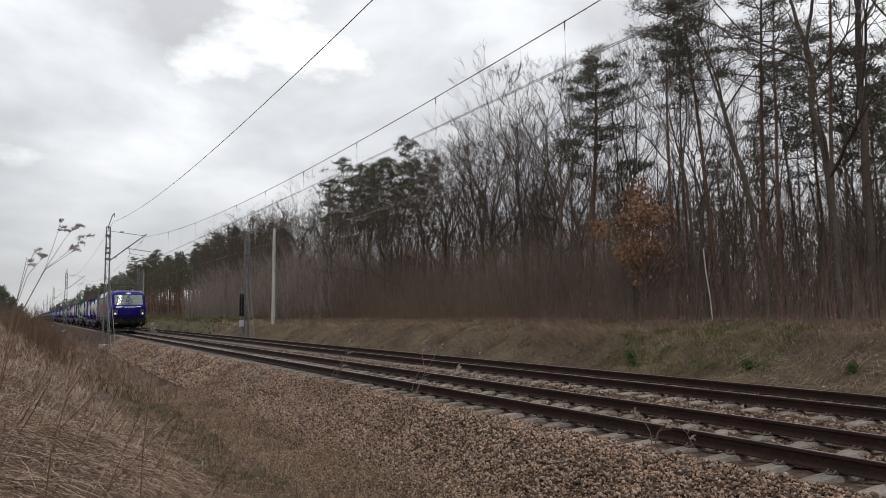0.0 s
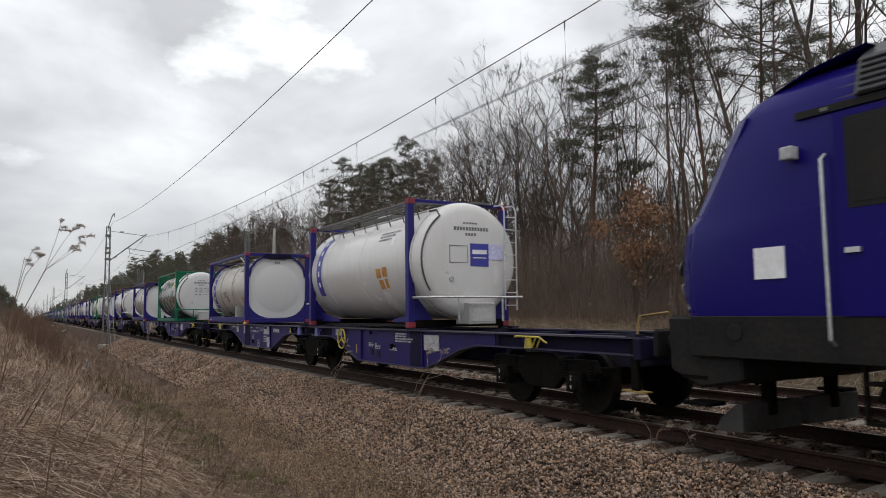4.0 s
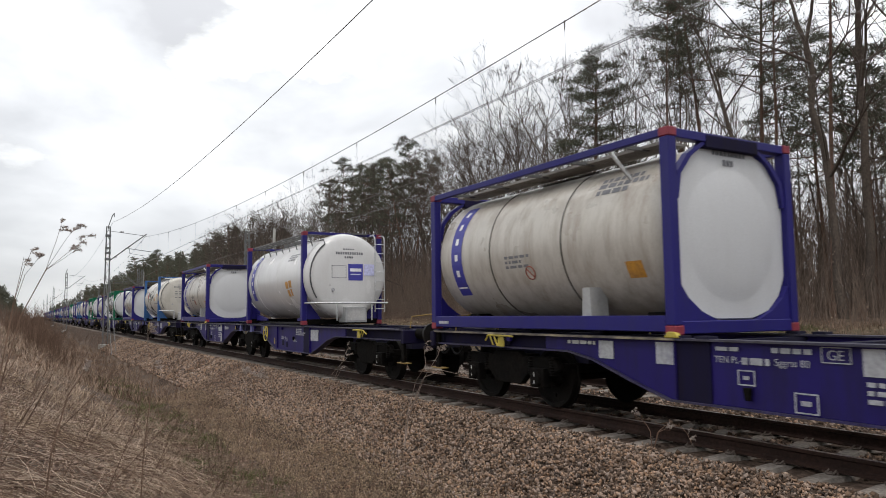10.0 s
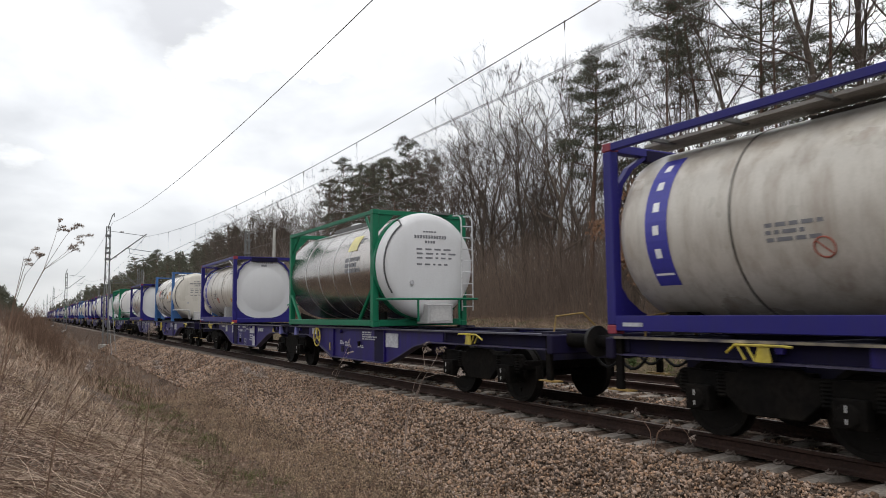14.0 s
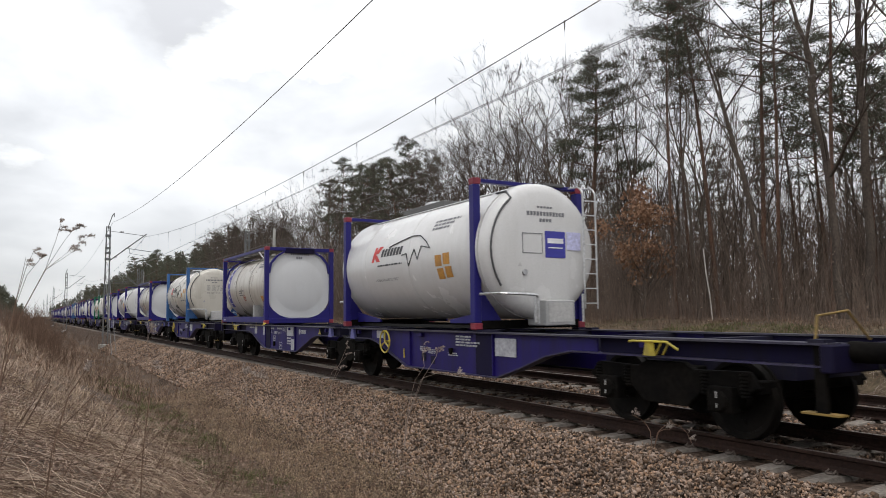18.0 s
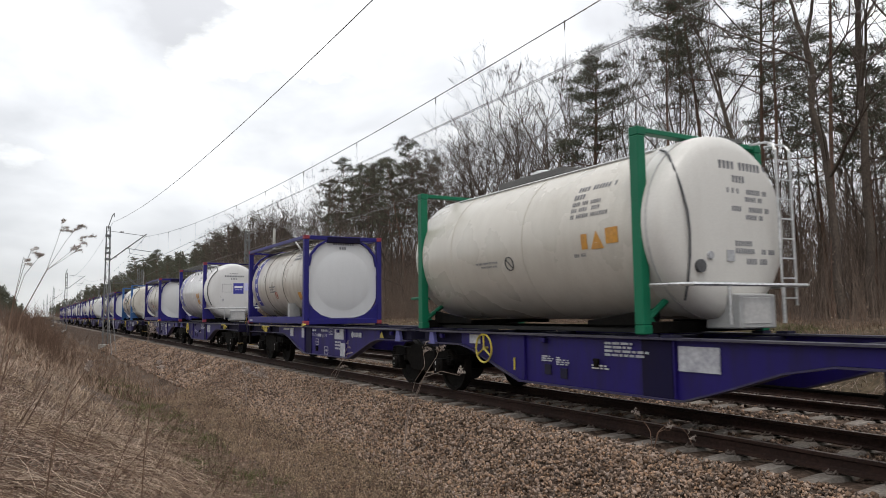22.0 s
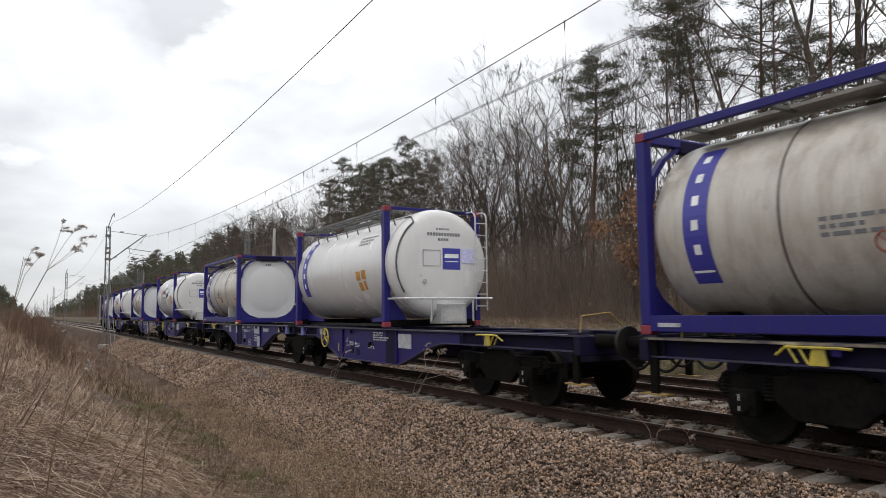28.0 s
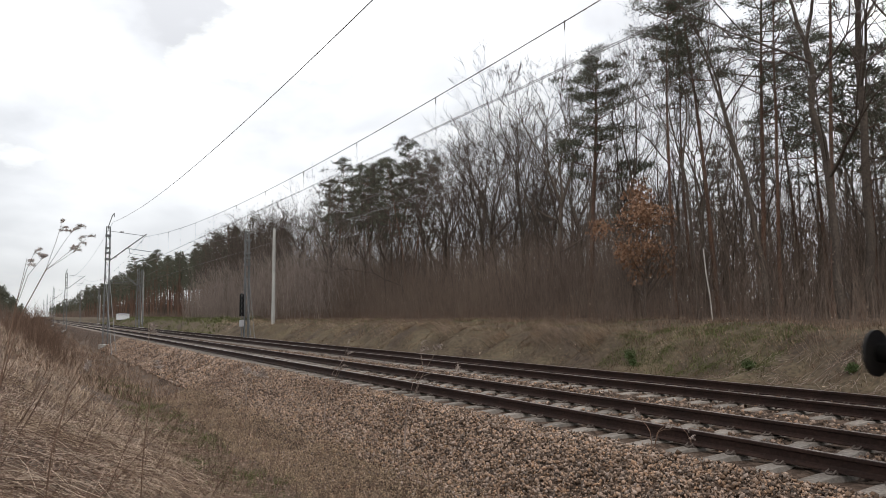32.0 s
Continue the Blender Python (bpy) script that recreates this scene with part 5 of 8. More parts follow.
for gx, gw in ((-20.3, 0.9), (-23.6, 0.5), (-27.5, 0.7), (-33.0, 1.2), (-18.0, 0.3)):
    grass("hanging_straw", "pale straw hanging down over the washed-out bank", 420, (gx - gw, gx + gw), (8.7, 9.4), 0.5, int(-gx * 10), "grass_pale", 1.0, 0.0035, 0.3, 14, (0.1, -1.9))
grass("distant_bank_grass", "dry and green grass along the distant bank", 9000, (-200, -70), (6.9, 14), 0.4, 9, "grass_green", 1.2, 0.02, 0.6)


def fallen_stalks(name, label, n, xr, yr, lr, seed, r, material, lift=0.14):
    """Dead stalks that lie flattened on the slope."""
    rng = np.random.default_rng(seed)
    x = xr[1] - (xr[1] - xr[0]) * rng.random(n) ** 1.5
    y = rng.uniform(*yr, n)
    keep = (x - EYE[0]) ** 2 + (y - EYE[1]) ** 2 > 1.8 ** 2
    x, y = x[keep], y[keep]
    n = len(x)
    az = rng.normal(0.9, 0.9, n)
    l = rng.uniform(*lr, n)
    x2, y2 = x + np.cos(az) * l, y + np.sin(az) * l
    a = np.stack([x, y, ground_z(x, y) + rng.uniform(0.01, lift, n)], 1)
    b = np.stack([x2, y2, ground_z(x2, y2) + rng.uniform(0.01, lift * 1.5, n)], 1)
    V, F = sticks(a, b, np.full(n, r), np.full(n, r * 0.55))
    tagged(new(name, np_mesh(name, V, F, M[material])), label, "grass", kind="stuff")


fallen_stalks("fallen_stalks", "pale dead stalks flattened on the near slope", 2000, (-15, -2.2), (-10.5, -4.7), (0.25, 0.8), 12, 0.003, "grass_pale")
fallen_stalks("brown_stalks", "dead brown stalks flattened on the near slope", 4200, (-16, -2.2), (-10.5, -4.5), (0.3, 0.9), 13, 0.0036, "weed", 0.2)
fallen_stalks("straw_litter", "short bits of straw strewn over the soil", 14000, (-22, -2.5), (-5.6, -2.3), (0.05, 0.22), 14, 0.0026, "grass_dry", 0.03)
fallen_stalks("bank_twigs", "broken grey twigs lying on the far bank", 420, (-13.0, -6.0), (7.8, 9.4), (0.08, 0.4), 15, 0.0045, "pale_stalk", 0.05)
fallen_stalks("bank_litter", "dead stems lying along the far bank", 1500, (-50, -8), (7.5, 9.8), (0.1, 0.5), 16, 0.004, "weed", 0.06)


def long_stalks(name, label, n, xr, yr, lr, seed, r, material):
    """Long dead stalks bent over in arches, each in five pieces."""
    rng = np.random.default_rng(seed)
    x, y = xr[1] - (xr[1] - xr[0]) * rng.random(n) ** 1.3, rng.uniform(*yr, n)
    az, l = rng.normal(1.0, 0.75, n), rng.uniform(*lr, n)
    flip = rng.random(n) < 0.3
    az = np.where(flip, az + np.pi, az)
    rise, bow = rng.uniform(0.02, 0.22, n), rng.normal(0, 0.12, n)
    A, B, R0, R1 = [], [], [], []
    last = None
    for k in range(6):
        u = k / 5
        px = x + np.cos(az) * l * u - np.sin(az) * bow * l * u * u
        py = y + np.sin(az) * l * u + np.cos(az) * bow * l * u * u
        p = np.stack([px, py, ground_z(px, py) + 0.03 + rise * 4 * u * (1 - 0.85 * u)], 1)
        if last is not None:
            A.append(last), B.append(p), R0.append(np.full(n, r * (1 - 0.12 * k))), R1.append(np.full(n, r * (1 - 0.12 * (k + 1))))
        last = p
    V, F = sticks(np.concatenate(A), np.concatenate(B), np.concatenate(R0), np.concatenate(R1))
    tagged(new(name, np_mesh(name, V, F, M[material])), label, "grass", kind="stuff")


long_stalks("bent_stalks", "long pale dead stalks bent over the near slope", 420, (-13, -3.6), (-8.6, -4.9), (0.6, 1.5), 31, 0.0042, "grass_pale")
long_stalks("dark_bent_stalks", "long brown dead stalks bent over the near slope", 300, (-13, -3.6), (-8.8, -4.6), (0.5, 1.3), 32, 0.0042, "weed")


def bank_shrub(x, y, size, seed):
    """Small evergreen seedling rooted in the bank."""
    rng = np.random.default_rng(seed)
    z = float(ground_z(x, y))
    t = thing("green_seedling", "small green broom bush rooted in the washed-out bank", "shrub", group="green seedlings", at=pose(x, y, z))
    n = 90
    az, el = rng.uniform(0, 6.283, n), rng.uniform(0.4, 1.4, n)
    l = size * rng.uniform(0.4, 1.0, n)
    e = np.stack([np.cos(az) * np.cos(el) * l * 0.7, np.sin(az) * np.cos(el) * l * 0.7, np.sin(el) * l], 1)
    V, F = sticks(np.zeros((n, 3)), e, np.full(n, 0.005), np.full(n, 0.002))
    part("stems", np_mesh("stems", V, F, M["grass_green"]), None, t)
    T = np.concatenate([tuft(rng, tuple(p * 0.85), size * 0.16, size * 0.16, 7, 0.06, 0.010) for p in e])
    part("leaves", np_mesh("leaves", T.reshape(-1, 3), np.arange(len(T) * 3).reshape(-1, 3), M["broom"]), None, t)


for bx, by, bs, bseed in ((-16.0, 8.55, 0.42, 1), (-11.9, 8.6, 0.36, 2), (-9.2, 8.5, 0.28, 3), (-15.7, 8.4, 0.25, 4)):
    bank_shrub(bx, by, bs, bseed)


def leaf_litter(name, label, n, xr, yr, seed, size, material, lift=0.10):
    """Crumpled scraps of dead leaf and matted grass on the soil."""
    rng = np.random.default_rng(seed)
    x, y = xr[1] - (xr[1] - xr[0]) * rng.random(n) ** 1.5, rng.uniform(*yr, n)
    keep = (x - EYE[0]) ** 2 + (y - EYE[1]) ** 2 > 1.6 ** 2
    x, y = x[keep], y[keep]
    n = len(x)
    p = np.stack([x, y, ground_z(x, y) + rng.uniform(0.0, lift, n) ** 1.0], 1)
    a, b = rng.normal(0, size, (n, 3)) * [1, 1, 0.55], rng.normal(0, size * 0.6, (n, 3)) * [1, 1, 0.55]
    c = rng.normal(0, size * 0.25, (n, 3))
    V = np.stack([p, p + a, p + a + b + c, p + b], 1).reshape(-1, 3)
    tagged(new(name, np_mesh(name, V, np.arange(n * 4).reshape(-1, 4), M[material])), label, "leaf litter", kind="stuff")


leaf_litter("dead_leaves", "crumpled reddish-brown leaf scraps among the straw", 36000, (-22, -2.2), (-11, -3.4), 41, 0.025, "litter")
leaf_litter("dark_litter", "dark rotten scraps among the straw", 12000, (-22, -2.2), (-11, -3.4), 42, 0.024, "weed", 0.08)
leaf_litter("ditch_litter", "small dead scraps between grass and stones", 9000, (-24, -3.0), (-4.2, -2.2), 43, 0.014, "litter", 0.03)


def weed_stems(name, label, n, xr, yr, hr, seed, power=1.3, r=0.0035, blown=(0.0, 0.0)):
    rng = np.random.default_rng(seed)
    x = xr[1] - (xr[1] - xr[0]) * rng.random(n) ** power
    y = yr[0] + (yr[1] - yr[0]) * rng.random(n)
    keep = (x - EYE[0]) ** 2 + (y - EYE[1]) ** 2 > 2.2 ** 2
    x, y = x[keep], y[keep]
    n = len(x)
    z = ground_z(x, y) - 0.03
    h = rng.uniform(*hr, n)
    b = np.stack([x, y, z], 1)
    l = rng.normal(0, 0.22, (n, 2)) + blown
    t = b + np.stack([l[:, 0] * h, l[:, 1] * h, h], 1)
    A, B, R0, R1 = [b], [t], [np.full(n, r)], [np.full(n, r * 0.5)]
    for k in range(6):
        u = rng.uniform(0.45, 1.0, (n, 1))
        p = b + (t - b) * u
        az = rng.uniform(0, 6.283, n)
        m = h * rng.uniform(0.08, 0.2, n)
        A.append(p), B.append(p + np.stack([np.cos(az) * m * 0.6, np.sin(az) * m * 0.6, m], 1)), R0.append(np.full(n, r * 0.5)), R1.append(np.full(n, r * 0.3))
    V, F = sticks(np.concatenate(A), np.concatenate(B), np.concatenate(R0), np.concatenate(R1))
    tagged(new(name, np_mesh(name, V, F, M["weed"])), label, "weeds", kind="stuff")


weed_stems("slope_weeds", "dead brown weed stalks on the near slope", 140, (-16, -3.6), (-9.5, -4.0), (0.5, 1.1), 1, 1.3, 0.0035, (0.2, 0.42))
weed_stems("ditch_weeds", "thin dead weed stalks along the ditch", 420, (-40, -5), (-5.2, -2.4), (0.35, 0.8), 2, 1.4, 0.004)
weed_stems("line_weeds", "tall dead weeds beside the line further along", 420, (-120, -34), (-7.5, -2.6), (0.6, 1.6), 3, 1.2, 0.007)
weed_stems("cutting_weeds", "dead weeds and brambles on the far bank", 1500, (-60, 2), (9.2, 13.0), (0.3, 0.9), 4, 1.0, 0.0035)
SWAY = []


def plume(rng, nr, tip, way, length, n, fat=1.0):
    """A drooping one-sided seed head made of short fluffy bits."""
    out = []
    p, d = Vector(tip), Vector(way).normalized()
    for k in range(6):
        u = k / 5
        out.append(tuft(nr, tuple(p), 0.013 * fat * (1.2 - 0.6 * u), 0.011 * fat, n, 0.016 * fat, 0.0035 * fat))
        p = p + d * (length / 6)
        d = (d + Vector((0, 0.05, -0.3))).normalized()
    return np.concatenate(out)


def goldenrod(x, y, stems, label, seed, thick=0.0055, sway=1.6, length=0.16, plumes=4):
    """A dead flower stalk or several from one root, with fluffy drooping seed heads."""
    rng, nr = random.Random(seed), np.random.default_rng(seed)
    z0 = float(ground_z(x, y)) if y < -2.6 else float(max(ground_z(x, y), bed_z(y)))
    t = thing("dead_goldenrod", label, "weed", group="dead flower stalks", at=pose(x, y, z0))
    tris = []
    for st in stems:
        pts = [(0, 0, -0.05)] + [(a, b, c - z0) for a, b, c in st]
        s = Shape()
        for k in range(len(pts) - 1):
            r0, r1 = thick * (1 - 0.7 * k / len(pts)), thick * (1 - 0.7 * (k + 1) / len(pts))
            s.tube(pts[k], pts[k + 1], r0, r1, n=5)
        part("stalk", s, M["weed"] if length < 0.115 else M["pale_stalk"], t)
        e = Vector(pts[-1])
        w = (Vector(pts[-1]) - Vector(pts[-2])).normalized()
        br = []
        for k in range(plumes):
            a = e - w * rng.uniform(0.0, length * 1.2)
            d = Vector((rng.gauss(0, 0.35), rng.gauss(0.55, 0.35), rng.uniform(0.1, 1.3)))
            b = a + d.normalized() * length * rng.uniform(0.3, 0.6)
            br.append((a, b))
            tris.append(plume(rng, nr, b, d, length * rng.uniform(0.5, 0.9), 10, max(1.0, length / 0.10)))
        part("side_shoot", sticks_mesh("side_shoot", [(a, b, thick * 0.3, thick * 0.2) for a, b in br], M["weed"]), None, t)
    T = np.concatenate(tris)
    part("seed_head", np_mesh("seed_head", T.reshape(-1, 3), np.arange(len(T) * 3).reshape(-1, 3), M["seed"]), None, t, "fluffy pale brown seed heads")
    SWAY.append((t, (x, y, z0), sway, seed))
    return t


tall = [(0, 0.12, 0.80), (0, 0.27, 1.50), (0, 0.42, 1.84)]
goldenrod(-6.0, -7.55, [tall + [(0, 0.48, 2.05), (0, 0.51, 2.18)], [(a, b + 0.0012, c) for a, b, c in tall] + [(0.03, 0.54, 2.06), (0.03, 0.61, 2.17)], [(a, b + 0.0024, c) for a, b, c in tall] + [(-0.03, 0.58, 1.99), (-0.03, 0.68, 2.08)],
                        [(a, b + 0.0034, c) for a, b, c in tall] + [(0.02, 0.54, 1.93), (0.02, 0.61, 1.99)]], "tall dead goldenrod with drooping grey seed heads near the camera", 1, 0.0028, 1.2, 0.075, 3)
goldenrod(-6.0, -7.45, [[(0, 0.06, 1.0), (0, 0.14, 1.58), (0, 0.18, 1.80), (0, 0.20, 1.93)], [(0, 0.061, 1.0), (0, 0.141, 1.58), (0, 0.20, 1.84), (0.02, 0.25, 1.98)], [(0, 0.062, 1.0), (0, 0.142, 1.56), (0, 0.21, 1.80), (0.02, 0.30, 1.93)]],
          "dead goldenrod stalks with small seed heads near the camera", 2, 0.003, 1.2, 0.06, 2)
goldenrod(-13.9, -2.0, [[(0.1, 0, -0.2), (0.5, 0, 0.35), (1.25, 0, 0.72)], [(0.15, 0, -0.2), (0.75, 0, 0.40), (1.35, 0, 0.95)], [(0.1, 0, -0.3), (0.6, 0, 0.2), (1.0, 0, 0.5)]],
          "pale dead weed leaning on the ballast shoulder", 3, 0.006, 3.0, 0.12, 2)
goldenrod(-10.6, -1.85, [[(0.05, 0, -0.2), (0.36, 0, 0.42), (0.68, 0, 0.68), (0.60, 0, 0.98)], [(0.1, 0, -0.2), (0.55, 0, 0.42), (1.05, 0, 0.85), (1.14, 0, 1.02)],
                         [(0.12, 0, -0.2), (0.65, 0, 0.50), (1.2, 0, 0.64), (1.72, 0, 0.62)]],
          "dead goldenrod with pale seed heads leaning beside the rails", 4, 0.006, 3.5, 0.13, 4)
goldenrod(-6.48, -0.5, [[(-0.04, 0, 0.0), (-0.10, 0, 0.07), (-0.18, 0, 0.12), (-0.28, 0, 0.15), (-0.34, 0, 0.16)], [(0.1, 0, 0.02), (0.2, 0, 0.10), (0.32, 0, 0.145), (0.44, 0, 0.13), (0.54, 0, 0.06), (0.60, 0, -0.04)], [(0.08, 0, 0.0), (0.18, 0, 0.05), (0.28, 0, 0.06)]],
          "small withered weed lying against the rail", 5, 0.006, 2.0, 0.085, 5)
goldenrod(-4.6, -7.14, [[(0, 0.05, 0.75), (0, 0.12, 1.05), (0, 0.22, 1.22)]], "dark dead stalk in the near grass", 6, 0.005, 1.2, 0.05, 2)
goldenrod(-5.0, -6.58, [[(0, 0.02, 0.6), (0, 0.05, 0.95), (0, 0.07, 1.18)]], "dark dead stalk in the near grass", 7, 0.005, 1.2, 0.05, 2)
goldenrod(-19.5, -2.1, [[(0.1, 0, -0.4), (0.4, 0, -0.2), (0.9, 0.1, -0.15)], [(0, 0, -0.4), (-0.4, 0, -0.2), (-0.7, 0.1, -0.2)]], "pale withered weed clump at the ballast's edge", 8, 0.012, 1.5, 0.3, 6)
goldenrod(-36.0, -2.4, [[(0, 0, 0.0), (0.6, 0, 0.6), (1.0, 0, 0.9)], [(0, 0, 0.0), (0.3, 0, 0.7), (0.2, 0, 1.1)]], "pale dead weed clump beside the line", 9, 0.014, 2.0, 0.35, 6)
# ---------------------------------------------------------------- the train
SPEED = 21.0
PITCH = 26.61
BUMP = [(0, 0.0), (3, 0.0), (6, 0.0), (8, 0.15), (10, 0.4), (12, 0.9), (14, 1.1), (17, 1.2), (19, 1.2), (21, 1.08), (24, 0.8), (26, 0.62), (28, 0.42), (30, 0.28), (31, 0.02), (31.6, -0.1), (32, -0.45)]


def travel(t):
    return SPEED * t + float(np.interp(t, [b[0] for b in BUMP], [b[1] for b in BUMP]))


def wagon_at(n):
    """Place of wagon n's middle when the clip starts."""
    return -142.7 - PITCH * (n - 1) + 12.73


MOVERS = []


def sill_outline(s):
    """Fish-bellied side girder of one half; s: 1 ahead, -1 behind."""
    p = [(0.35, 1.13), (0.35, 0.93), (1.75, 0.93), (2.15, 0.86), (3.0, 0.58), (3.55, 0.41), (6.85, 0.41), (7.5, 0.60), (8.2, 0.83), (8.75, 0.93), (12.62, 0.93), (12.62, 1.13)]
    return [(s * a, b) for a, b in p]


def bogie(parent, x):
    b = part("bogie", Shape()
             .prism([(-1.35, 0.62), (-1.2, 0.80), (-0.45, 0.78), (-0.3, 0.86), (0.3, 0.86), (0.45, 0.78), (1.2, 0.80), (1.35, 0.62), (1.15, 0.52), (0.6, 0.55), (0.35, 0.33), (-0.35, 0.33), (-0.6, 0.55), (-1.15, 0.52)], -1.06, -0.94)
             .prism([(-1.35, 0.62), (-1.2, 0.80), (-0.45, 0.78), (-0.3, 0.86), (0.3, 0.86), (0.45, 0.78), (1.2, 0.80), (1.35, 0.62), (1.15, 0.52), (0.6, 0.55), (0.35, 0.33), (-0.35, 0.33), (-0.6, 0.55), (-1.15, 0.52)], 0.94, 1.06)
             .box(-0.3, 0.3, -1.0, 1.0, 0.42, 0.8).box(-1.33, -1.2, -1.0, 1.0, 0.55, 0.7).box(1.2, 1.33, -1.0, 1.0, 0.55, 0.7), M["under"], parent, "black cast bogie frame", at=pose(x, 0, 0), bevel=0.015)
    for d in (-0.9, 0.9):
        w = Shape()
        for s in (-1, 1):
            w.lathe([(s * 0.685, 0.10), (s * 0.69, 0.40), (s * 0.68, 0.485), (s * 0.71, 0.485), (s * 0.715, 0.462), (s * 0.815, 0.458), (s * 0.815, 0.40), (s * 0.77, 0.38), (s * 0.76, 0.15), (s * 0.83, 0.12)], (0, 0, 0), "y", 28)
            for k in range(2):
                w.block((0.27 * math.cos(math.pi * k), s * 0.772, 0.27 * math.sin(math.pi * k)), (0.06, 0.02, 0.06))
        w.lathe([(-1.12, 0.07), (1.12, 0.07)], (0, 0, 0), "y", 10)
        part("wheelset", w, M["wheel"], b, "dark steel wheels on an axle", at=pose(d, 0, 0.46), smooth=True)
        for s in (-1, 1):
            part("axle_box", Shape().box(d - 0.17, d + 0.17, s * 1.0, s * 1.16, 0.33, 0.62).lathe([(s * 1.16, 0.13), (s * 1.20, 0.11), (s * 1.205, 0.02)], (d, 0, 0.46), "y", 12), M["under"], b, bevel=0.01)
            if s < 0:
                for q in (-0.27, 0.27):
                    part("spring", Shape().lathe([(0.50 + 0.02 * k, 0.078 if k % 2 else 0.060) for k in range(15)], (d + q, s * 1.02, 0), "z", 10), M["under"], b, "coil spring")
    am = Shape()
    for d in (-0.9, 0.9):
        am.box(d - 0.006, d + 0.006, -1.21, -1.204, 0.39, 0.44).box(d - 0.006, d + 0.006, -1.21, -1.204, 0.50, 0.57)
    part("axle_mark", am, M["pale_mark"], b, "white marks on the axle boxes")
    part("brake_block", Shape().block((-0.45, 0.75, 0.5), (0.1, 0.1, 0.3)).block((0.45, 0.75, 0.5), (0.1, 0.1, 0.3)).block((-0.45, -0.75, 0.5), (0.1, 0.1, 0.3)).block((0.45, -0.75, 0.5), (0.1, 0.1, 0.3)), M["under"], b)
    return b


def buffers(parent, x, s, hood=0.0):
    for q in (-0.875, 0.875):
        b = part("buffer", Shape().lathe([(0, 0.11), (s * 0.42, 0.10), (s * 0.43, 0.09), (s * 0.56, 0.09)], (x, q, 1.06), "x", 16), M["under"], parent, "greasy black buffer", smooth=True)
        part("buffer_head", Shape().lathe([(s * 0.56, 0.10), (s * 0.575, 0.225), (s * 0.605, 0.225), (s * 0.62, 0.12)], (x, q, 1.06), "x", 20), M["black"], b, smooth=True)
    part("coupling", Shape().box(min(x, x + s * 0.35), max(x, x + s * 0.35), -0.05, 0.05, 0.98, 1.1).tube((x + s * 0.3, 0, 1.05), (x + s * 0.62, 0, 0.86), 0.04, n=6), M["under"], parent, "screw coupling")
    hose = [(x, 0.45, 0.95)]
    for k in range(1, 9):
        u = k / 8
        hose.append((x + s * 0.62 * u, 0.45, 0.95 - 0.9 * u * (1 - u) - 0.12 * u))
    part("brake_hose", Shape().rod(hose, 0.022, 6).rod([(a, -0.45, c) for a, _, c in hose], 0.022, 6), M["rubber"], parent, "hanging air hoses")


def bars(rows, x, z, y, h=0.05, seed=0, gap=0.035):
    """Unreadable writing: rows of (width) as short bars, top down."""
    rng = random.Random(seed)
    s = Shape()
    for k, w in enumerate(rows):
        a = x
        while a < x + w:
            d = min(rng.uniform(0.05, 0.16), x + w - a)
            if d > 0.015:
                s.box(a, a + d, y - 0.002, y + 0.002, z - k * (h + gap) - h, z - k * (h + gap))
            a += d + 0.03
    return s


